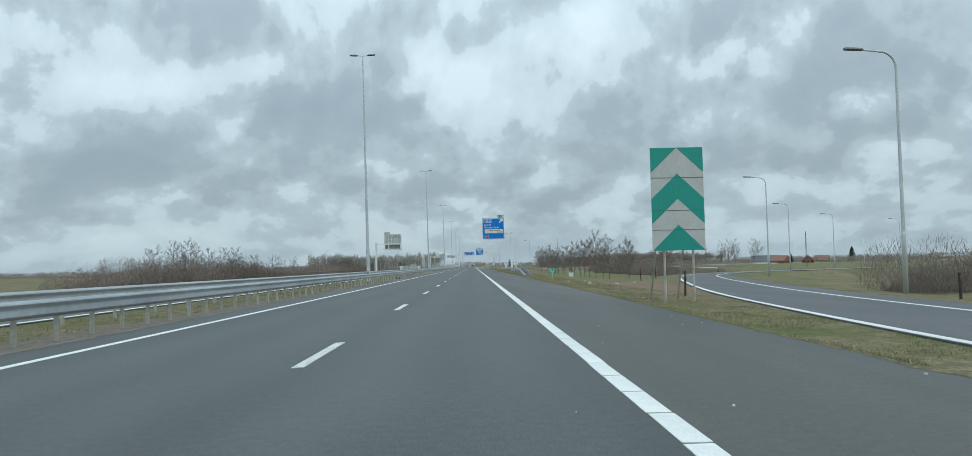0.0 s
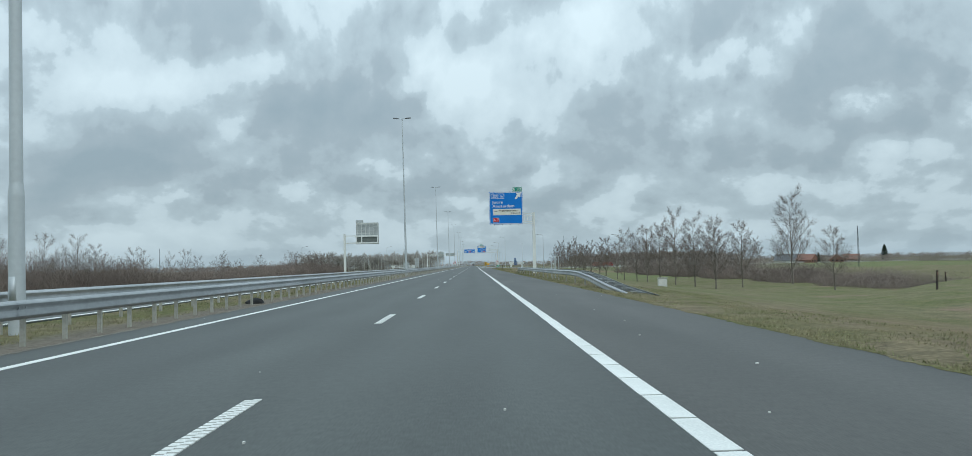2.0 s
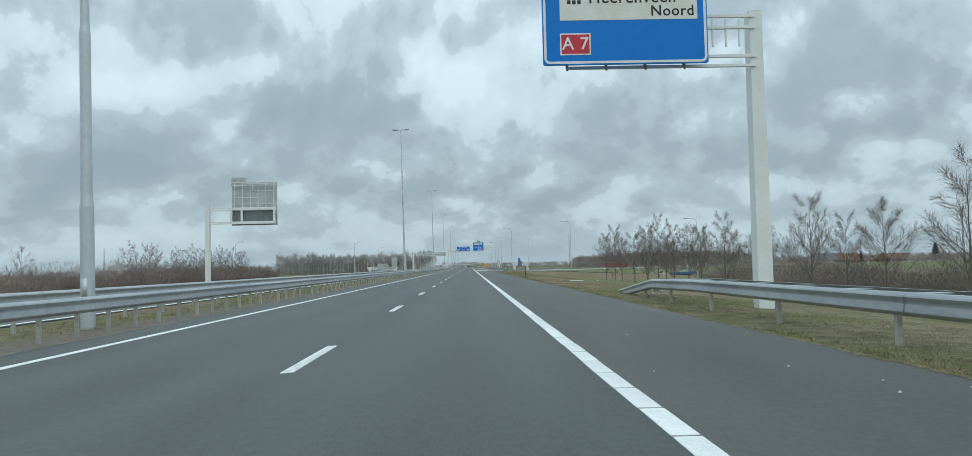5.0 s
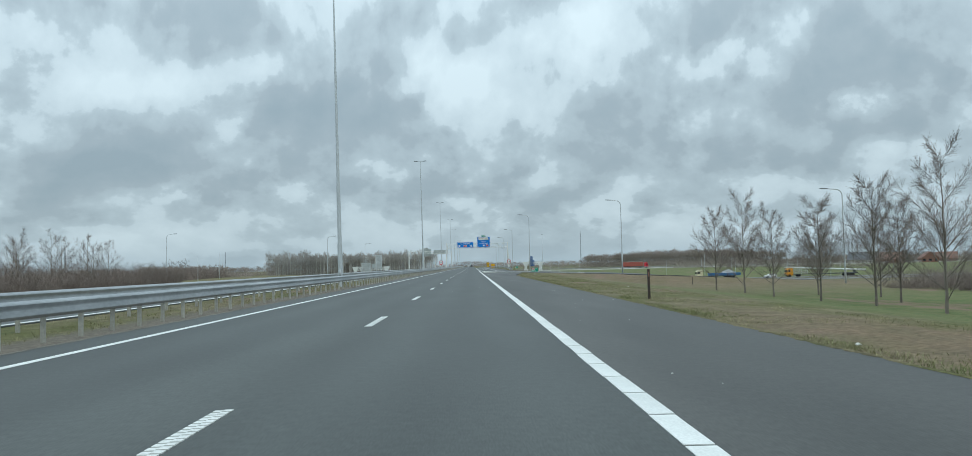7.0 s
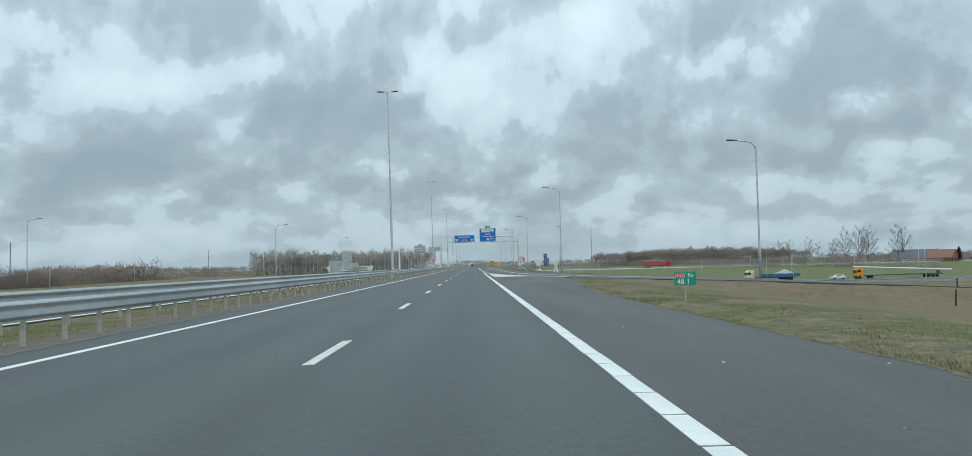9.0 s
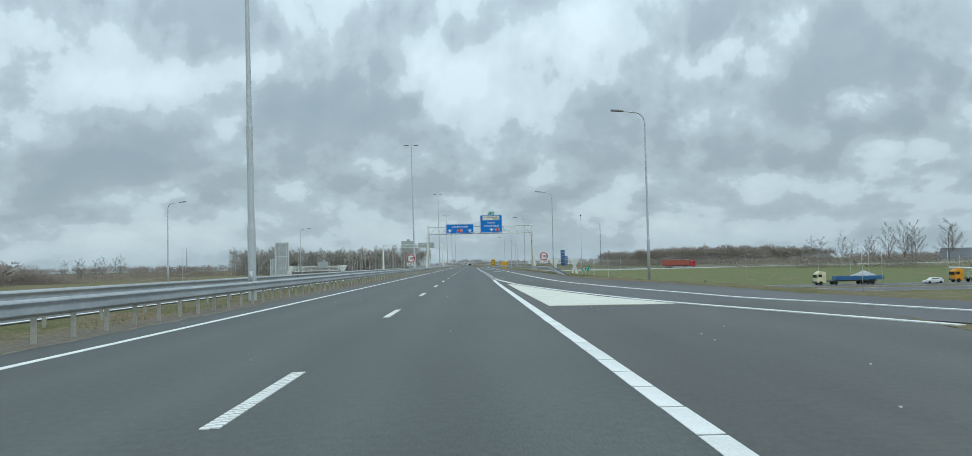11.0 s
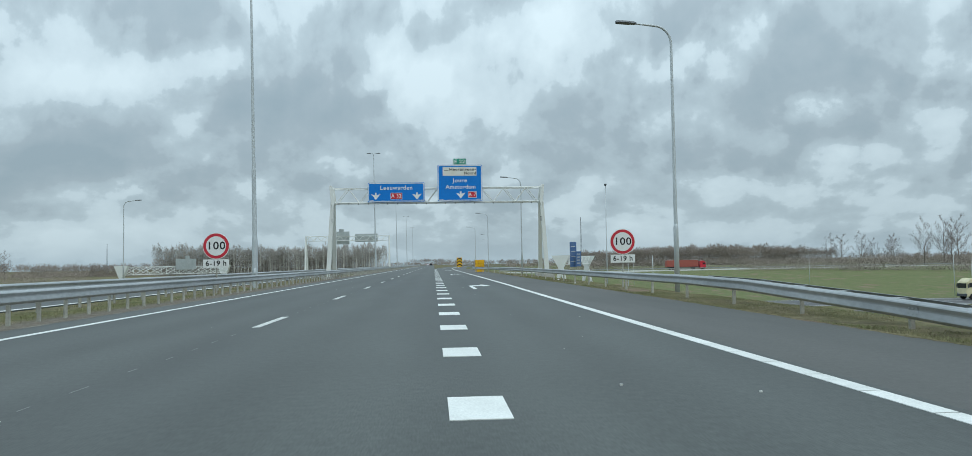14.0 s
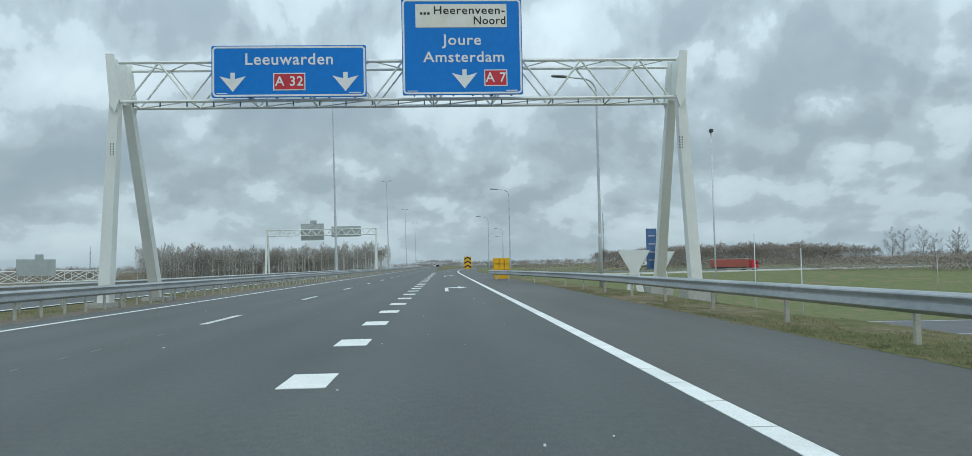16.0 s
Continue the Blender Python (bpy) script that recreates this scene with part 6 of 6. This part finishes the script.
def car(at, rz, paint, label, length=4.4, width=1.78, high=1.46, van=False):
    ob = thing("car", label, "car", at, rz)
    L, h = length / 2, high
    if van:
        prof = [(-L, 0.28), (L, 0.28), (L, h - 0.08), (L - 0.15, h), (-L + 1.0, h), (-L + 0.35, h * 0.62), (-L, h * 0.52)]
    else:
        prof = [(-L, 0.28), (L, 0.28), (L, 0.82), (L - 0.12, 0.95), (L - 0.55, h - 0.04), (L - 1.0, h), (-L + 1.75, h), (-L + 1.05, 0.92), (-L + 0.1, 0.78), (-L, 0.6)]
    bm = bmesh.new()
    a = [bm.verts.new((-width / 2, y, z)) for y, z in prof]
    b = [bm.verts.new((width / 2, y, z)) for y, z in prof]
    for v in bm.verts:
        if v.co.z > high * 0.7:
            v.co.x *= 0.84
    for k in range(len(prof)):
        bm.faces.new((a[k], a[(k + 1) % len(prof)], b[(k + 1) % len(prof)], b[k]))
    bm.faces.new(a[::-1])
    bm.faces.new(b)
    bmesh.ops.recalc_face_normals(bm, faces=bm.faces)
    bmesh.ops.bevel(bm, geom=bm.edges[:], offset=0.05, segments=2, affect="EDGES")
    part("body", bm, paint, ob, smooth=False)
    bm = box(bmesh.new(), (0, L - 0.28 if not van else L + 0.005, high * 0.80), (width * 0.66, 0.06 if van else 0.5, high * 0.2), 0.02)
    part("rear_window", bm, M["glass"], ob)
    for s in (-1, 1):
        part("side_window", box(bmesh.new(), (s * (width / 2 * 0.925), 0.1, high * 0.79), (0.06, length * 0.42, high * 0.19), 0.01), M["glass"], ob)
        part("tail_light", box(bmesh.new(), (s * width * 0.41, L - 0.01, 0.78), (0.22, 0.06, 0.16), 0.01), M["red"], ob)
        for y in (-L + 0.85, L - 0.8):
            part("wheel", wheel(bmesh.new(), s * (width / 2 - 0.08), y, 0.32, 0.2), M["tyre"], ob)
    return ob


def truck(at, rz, label, cab="red", load="box"):
    """A lorry whose front points to -y in its own space; load says what it pulls."""
    ob = thing("truck", label, "truck", at, rz)
    if load == "box":
        trailer = part("trailer", box(bmesh.new(), (0, 2.2, 2.45), (2.5, 12.6, 2.7), 0.05), M["truck_red"], ob)
        for k in range(14):
            part("rib", box(bmesh.new(), (0, -3.6 + 0.9 * k, 2.45), (2.54, 0.05, 2.6)), M["truck_red"], trailer)
        part("roof_edge", box(bmesh.new(), (0, 2.2, 3.83), (2.56, 12.7, 0.10), 0.02), M["car_paint_white"], trailer)
    elif load == "tipper":
        body = prism(bmesh.new(), [(-1.25, 2.15), (-1.05, 1.15), (1.05, 1.15), (1.25, 2.15), (1.15, 2.15), (0.97, 1.25), (-0.97, 1.25), (-1.15, 2.15)], -2.4, 9.6)
        for y in (-2.4, 9.6):
            prism(body, [(-1.25, 2.15), (-1.05, 1.15), (1.05, 1.15), (1.25, 2.15)], y - 0.06, y + 0.06)
        body = part("tipper_body", body, M["tipper_blue"], ob, "blue steel tipper body")
        for k in range(8):
            part("rib", box(bmesh.new(), (0, -1.6 + 1.5 * k, 1.65), (2.62, 0.12, 0.9)), M["tipper_blue"], body)
    else:
        for x in (-0.9, 0.9):
            bars(ob, "rack", M["alu"], [((x, y, 1.9), (0.12, 0.12, 2.0)) for y in (-3.8, -1.6, 0.8)] + [((x, -1.5, z), (0.1, 4.8, 0.1)) for z in (1.5, 2.2, 2.8)])
        part("dolly", box(bmesh.new(), (0, 14.6, 1.05), (2.2, 11.6, 0.35), 0.03), M["dark_steel"], ob, "dark low-loader bed")
        part("bolster", box(bmesh.new(), (0, 19.5, 1.6), (1.6, 0.4, 0.9), 0.03), M["dark_steel"], ob)
    part("chassis", box(bmesh.new(), (0, 1.6, 0.95), (1.0, 13.0, 0.3), 0.02), M["dark_steel"], ob)
    bm = bmesh.new()
    prof = [(-7.4, 0.5), (-5.0, 0.5), (-5.0, 3.3), (-6.4, 3.45), (-7.25, 2.8), (-7.4, 1.6)]
    a = [bm.verts.new((-1.22, y, z)) for y, z in prof]
    b = [bm.verts.new((1.22, y, z)) for y, z in prof]
    for k in range(len(prof)):
        bm.faces.new((a[k], a[(k + 1) % len(prof)], b[(k + 1) % len(prof)], b[k]))
    bm.faces.new(a[::-1])
    bm.faces.new(b)
    bmesh.ops.recalc_face_normals(bm, faces=bm.faces)
    bmesh.ops.bevel(bm, geom=bm.edges[:], offset=0.08, segments=2, affect="EDGES")
    part("cab", bm, M[cab], ob)
    part("bumper", box(bmesh.new(), (0, -7.4, 0.72), (2.4, 0.16, 0.4), 0.03), M["dark_steel"], ob)
    part("windscreen", box(bmesh.new(), (0, -7.36, 2.2), (2.1, 0.06, 0.8), 0.02), M["glass"], ob)
    for s in (-1, 1):
        part("headlight", box(bmesh.new(), (s * 0.9, -7.42, 1.0), (0.36, 0.06, 0.18), 0.02), M["alu"], ob)
        part("mirror", box(bmesh.new(), (s * 1.38, -7.2, 2.2), (0.2, 0.12, 0.6), 0.03), M["dark_steel"], ob)
        part("side_window", box(bmesh.new(), (s * 1.225, -6.5, 2.3), (0.05, 0.9, 0.7), 0.01), M["glass"], ob)
        for y in (-6.4, -2.6) + ((15.6, 17.0, 18.4) if load == "pole" else (4.2, 5.5, 6.8)):
            part("wheel", wheel(bmesh.new(), s * 1.08, y, 0.5, 0.3), M["tyre"], ob)
    return ob


# traffic on the lower motorway
truck((92.4, 487.6, -5.885), -90, "lorry with a cream cab and a blue tipper trailer", "cream", "tipper")
heap_ = bmesh.new()
bmesh.ops.create_icosphere(heap_, subdivisions=3, radius=1.0)
for v in heap_.verts:
    far_ = max(abs(v.co.x), abs(v.co.y))
    v.co = Vector((v.co.x * 0.95, v.co.y * 3.9, -0.3 if v.co.z < 0 else (1 - far_) * 1.7 + 0.06 * noise.noise(v.co * 5)))
o_ = tagged(new("gravel_load", finish("gravel_load", heap_, M["pale_gravel"])), "heap of pale grey gravel in the blue tipper", "gravel")
o_.matrix_basis = pose(97.5, 487.6, -4.05, 0, 0, -90)
truck((127.4, 487.6, -5.885), -90, "orange lorry carrying a very long white mast", "orange", "pole")
ob = thing("steel_mast", "very long white tapered steel mast loaded on an orange lorry", "mast", (119.6, 487.6, -2.17))
part("shaft", rod(bmesh.new(), (0, 0, 0), (31.5, 0, -1.5), 0.24, 0.32, 14), M["white_steel"], ob, smooth=True)
part("flange", rod(bmesh.new(), (31.5, 0, -1.5), (31.6, 0, -1.505), 0.42, 0.42, 14), M["white_steel"], ob)
car((56.5, 451.5, -5.885), 90, M["car_paint_dark"], "black estate car on the lower motorway", 4.6, 1.8, 1.5)
car((112, 482.3, -5.885), -90, M["car_paint_white"], "white car on the lower motorway")
truck((101, 674, height(101, 674) + 0.35), 90, "red box lorry on the far slip road")
car((-1.9, 900, 0), 180, M["car_paint_dark"], "dark car standing far down the carriageway")
car((-5.2, 1040, 0), 180, M["car_paint_white"], "white van standing far down the carriageway", 5.2, 1.95, 2.3, True)


# ---- smaller things on the verge ----
def marker_post(at, tall=0.95, lean=0.0):
    ob = thing("marker_post", "dark wooden marker post with a dull red reflector", "post", at, 0, group="verge marker posts")
    part("shaft", slab(bmesh.new(), [(-0.036, -0.036), (0.036, -0.036), (0.036, 0.036), (-0.036, 0.036)], -0.3, tall), M["brown_post"], ob)
    part("reflector", box(bmesh.new(), (0, -0.04, tall - 0.16), (0.036, 0.012, 0.15), 0.002), M["roof_red"], ob)
    return ob


MP = marker_post((4.22, 210.7, height(4.22, 210.7)))
for x, y in ((6.6, 29.6), (12.0, 62.5), (14.6, 68.5), (17.0, 80.2), (21.2, 91.5), (33.5, 111), (16.5, 352), (26.5, 285), (15.5, 27), (36, 300)):
    copy_thing(MP, pose(x, y, height(x, y), 0, rng.uniform(-4, 4), rng.uniform(-20, 20)))

ob = thing("roadside_cabinet", "small white roadside cabinet in the grass", "cabinet", (12.6, 112.0, height(12.6, 112)))
part("body", box(bmesh.new(), (0, 0, 0.2), (0.62, 0.42, 0.75), 0.02), M["render_white"], ob)
part("lid", box(bmesh.new(), (0, 0, 0.60), (0.70, 0.50, 0.07), 0.015), M["concrete"], ob)

for k, x in enumerate((4.75, 5.06)):
    ob = thing("steel_hoop", "narrow upright steel hoop behind the guard rail", "hoop", (x, 115.2, height(5.3, 115)), group="steel hoops")
    part("tube", tube(bmesh.new(), [(-0.13, 0, -0.3), (-0.13, 0, 1.6), (-0.09, 0, 1.72), (0, 0, 1.77), (0.09, 0, 1.72), (0.13, 0, 1.6), (0.13, 0, -0.3)], 0.022, 8), M["pole"], ob)


def tall_pole(at, tall, label, name="steel_pole", r=0.06, head=False):
    ob = thing(name, label, "pole", at, group="slim poles")
    part("shaft", rod(bmesh.new(), (0, 0, -0.5), (0, 0, tall), r, r * 0.6, 8), M["pole"], ob, smooth=True)
    if head:
        part("camera_head", box(bmesh.new(), (0, -0.05, tall + 0.1), (0.3, 0.4, 0.3), 0.05), M["dark_steel"], ob)
    return ob


tall_pole((25.0, 478.4, height(25, 478)), 12.2 - height(25, 478), "tall slim camera pole beside the lower motorway", r=0.09, head=True)
for x, y, h_ in ((27.5, 476, 9.0), (30.5, 474, 7.8), (90, 496.5, 8.4), (93.5, 471, 8.4), (103.5, 496.5, 8.4), (76, 445.5, 9.2), (124, 495.5, 8.4), (145, 495, 8.4), (166, 494.5, 8.4), (118, 445, 9.2), (-60, 300, 6), (-75, 312, 6), (-92, 340, 7), (-55, 340, 5), (-70, 400, 7), (-52, 430, 6),
                 (50, 560, 7), (88, 545, 7), (110, 520, 7), (130, 500, 7), (66, 130, 5), (71, 133, 5), (58, 118, 4.5)):
    tall_pole((x, y, height(x, y)), h_, "slim grey steel pole in the field")
# lattice radio masts on the skyline
for x, y, h_ in ((89, 835, 31), (-256, 1000, 25), (170, 400, 20), (-235, 640, 22)):
    ob = thing("radio_mast", "thin lattice radio mast on the skyline", "mast", (x, y, height(x, y)), group="radio masts")
    bm = bmesh.new()
    for k in range(3):
        a = 2 * math.pi * k / 3
        rod(bm, (0.5 * math.cos(a), 0.5 * math.sin(a), -0.5), (0.15 * math.cos(a), 0.15 * math.sin(a), h_), 0.07, 0.05, 5)
    for j in range(int(h_ / 1.5)):
        f0, f1 = 0.5 - 0.35 * (j * 1.5 / h_), 0.5 - 0.35 * ((j + 1) * 1.5 / h_)
        for k in range(3):
            a, b = 2 * math.pi * k / 3, 2 * math.pi * (k + 1) / 3
            rod(bm, (f0 * math.cos(a), f0 * math.sin(a), j * 1.5), (f1 * math.cos(b), f1 * math.sin(b), (j + 1) * 1.5), 0.03, seg=4)
    part("lattice", bm, M["dark_steel"], ob)


# gantries of the lower motorway, whose tops reach the level of the road
def low_gantry(at, rz, span, label):
    ob = thing("overhead_gantry", label, "gantry", at, rz, group="gantries of the lower motorway")
    bars(ob, "chord", M["white_steel"], [((x, 0, z), (x, span, z), 0.06) for z in (0.0, 1.15) for x in (0, 1.1)])
    n = round(span / 2.6)
    for k in range(n):
        y0, y1 = span * k / n, span * (k + 1) / n
        bars(ob, "upright", M["white_steel"], [((x, y0, 0), (x, y0, 1.15), 0.045) for x in (0, 1.1)])
        for x in (0, 1.1):
            bars(ob, "brace", M["white_steel"], [((x, y0, 0), (x, y1, 1.15), 0.04), ((x, y1, 0), (x, y0, 1.15), 0.04)])
    for y in (0, span):
        bm = prism(bmesh.new(), [(-0.9, 1.35), (2.0, 1.35), (0.95, -0.5), (1.0, -0.9), (2.2, -6.5), (1.6, -6.5), (0.55, -1.3), (-0.5, -6.5), (-1.1, -6.5), (0.1, -0.9), (0.15, -0.5)], y - 0.16, y + 0.16)
        part("leg", bm, M["white_steel"], ob)
    return ob


g1 = low_gantry((-46.2, 484.5, 0.25), -28, 21, "white lattice gantry over the lower motorway, seen at eye level")
for y_, w_, z_, h_ in ((11.6, 4.2, 1.5, 1.7), (11.9, 0.9, 2.6, 0.5)):
    bm = box(bmesh.new(), (1.35, y_, z_), (0.12, w_, h_), 0.02)
    for k_ in range(4):
        box(bm, (1.26, y_ - w_ / 2 + w_ * (k_ + 0.5) / 4, z_), (0.08, 0.07, h_))
    part("sign_back", bm, M["board_back"], g1, "bare grey back of a sign panel")
g2 = low_gantry((18.4, 482.5, 0.8), -24, 17, "white lattice gantry with blue signs over the lower motorway")
for x_, y_, z_, w_, h_ in ((1.6, 3.4, 1.5, 1.1, 3.8), (2.5, 3.0, 0.8, 0.9, 2.3)):
    o_ = part("sign_panel", box(bmesh.new(), (0, 0, 0), (0.1, w_, h_), 0.02), M["far_blue"], g2, "blue motorway sign panel")
    o_.location, o_.rotation_euler = (x_, y_, z_), (0, 0, radians(-50))
    for k_ in range(4):
        part("writing_bar", box(bmesh.new(), (0, 0, h_ * (0.32 - 0.2 * k_)), (0.14, w_ * 0.62, 0.13)), M["alu"], o_)

# yellow crash cushion and striped marker at the parting of the exit
ob = thing("crash_cushion", "yellow boxed crash cushion at the end of the rail", "crash cushion", (6.25, 474.6, 0))
for x_, w_ in ((-0.42, 0.40), (0.0, 0.40), (0.42, 0.40)):
    bm = box(bmesh.new(), (x_, 0, 1.0), (w_, 1.4, 1.28), 0.04)
    part("panel", bm, M["yellow"], ob)
part("frame", box(box(bmesh.new(), (0, -0.06, 0.75), (1.28, 1.42, 0.05)), (0, -0.06, 1.25), (1.28, 1.42, 0.05)), M["yellow"], ob)
part("stand", box(bmesh.new(), (0, 0, 0.15), (1.1, 1.2, 0.5), 0.02), M["yellow"], ob)
ob = thing("chevron_marker", "yellow and black chevron marker at the exit nose", "road sign", (6.0, 552, 0))
part("panel", box(bmesh.new(), (0, 0, 1.5), (1.3, 0.08, 2.2), 0.02), M["yellow"], ob)
bm = bmesh.new()
for z in (0.65, 1.4, 2.1):
    prism(bm, [(-0.6, z - 0.15), (0, z + 0.25), (0.6, z - 0.15), (0.6, z + 0.15), (0, z + 0.5), (-0.6, z + 0.15)], -0.05, -0.041)
part("chevron", bm, M["black"], ob)
part("leg", box(bmesh.new(), (0, 0.06, 0.4), (0.1, 0.06, 1.2), 0.005), M["post"], ob)

def heap_at(name, label, at, r, h, mat, seed):
    bm = bmesh.new()
    bmesh.ops.create_icosphere(bm, subdivisions=3, radius=1.0)
    for v in bm.verts:
        k = 1 + 0.25 * noise.noise(v.co * 1.7 + Vector((seed, 0, 0)))
        flat = math.hypot(v.co.x, v.co.y)
        v.co = Vector((v.co.x * r * k, v.co.y * r * 0.8 * k, max(v.co.z, -0.1) * h * k * (1.2 - 0.5 * flat)))
    o = tagged(new(name, finish(name, bm, mat, True)), label, "heap")
    o.location = at
    return o


# pole lengths left lying in the grass
for a_, b_, r_0, r_1, lab in (((29.4, 398.5), (31.6, 396.2), 0.06, 0.06, "short white pole length lying in the grass"),
                              ((5.75, 187.9), (6.67, 187.5), 0.03, 0.03, "thin white pole lying on the verge")):
    up_ = max(height(*a_), height(*b_)) + (0.05 if r_0 > 0.05 else 0.02)
    ob = thing("lying_mast", lab, "pole", ((a_[0] + b_[0]) / 2, (a_[1] + b_[1]) / 2, up_))
    h_ = Vector((b_[0] - a_[0], b_[1] - a_[1], 0)) / 2
    part("shaft", rod(bmesh.new(), -h_, h_, r_0, r_1, 10), M["white_steel"], ob, smooth=True)
# rubbish
for x, y, s, m, lab in ((-9.2, 80.9, 0.19, "rubber_black", "black scrap of tyre rubber under the rail"), (7.1, 60, 0.05, "concrete", "pale stone slab on bare earth"), (8.9, 56.5, 0.06, "concrete", "pale stone slab on bare earth"), (6.1, 50.5, 0.07, "concrete", "pale rubble on bare earth"), (5.6, 47.2, 0.05, "concrete", "pale rubble on bare earth"),
                        (8.1, 51.5, 0.06, "concrete", "pale rubble on bare earth"), (10.4, 57.5, 0.06, "concrete", "pale rubble on bare earth"), (4.6, 49.5, 0.05, "concrete", "pale rubble on bare earth"),
                        (3.75, 196.2, 0.025, "litter", "scrap of white litter on the verge"), (5.3, 189.8, 0.035, "litter", "scrap of white litter on the verge"), (9.5, 199, 0.035, "litter", "scrap of white litter in the grass"),
                        (8.2, 418, 0.045, "litter", "scrap of white litter under the rail"), (7.6, 408.5, 0.04, "litter", "scrap of white litter under the rail"), (6.6, 226, 0.03, "litter", "scrap of white litter in the grass"),
                        (-9.3, 61, 0.035, "litter", "scrap of white litter in the median"), (-9.0, 238, 0.035, "litter", "scrap of white litter in the median")):
    o = heap_at("litter", lab, (x, y, height(x, y) + 0.01), s * 1.8, s, M[m], x)
    o["category"] = "litter"
# flakes of grit on the asphalt
r_ = np.random.RandomState(9)
bm = bmesh.new()
for _ in range(260):
    x, y = (r_.uniform(0.4, 3.2) if r_.rand() < 0.7 else r_.uniform(-8.2, 0)), r_.uniform(4, 440)
    s = r_.uniform(0.006, 0.018)
    box(bm, (x, y, s * 0.4), (s * r_.uniform(0.8, 2), s * r_.uniform(0.8, 2), s))
tagged(new("grit", finish("grit", bm, M["litter"])), "scattered pale grit on the asphalt", "grit", kind="stuff")
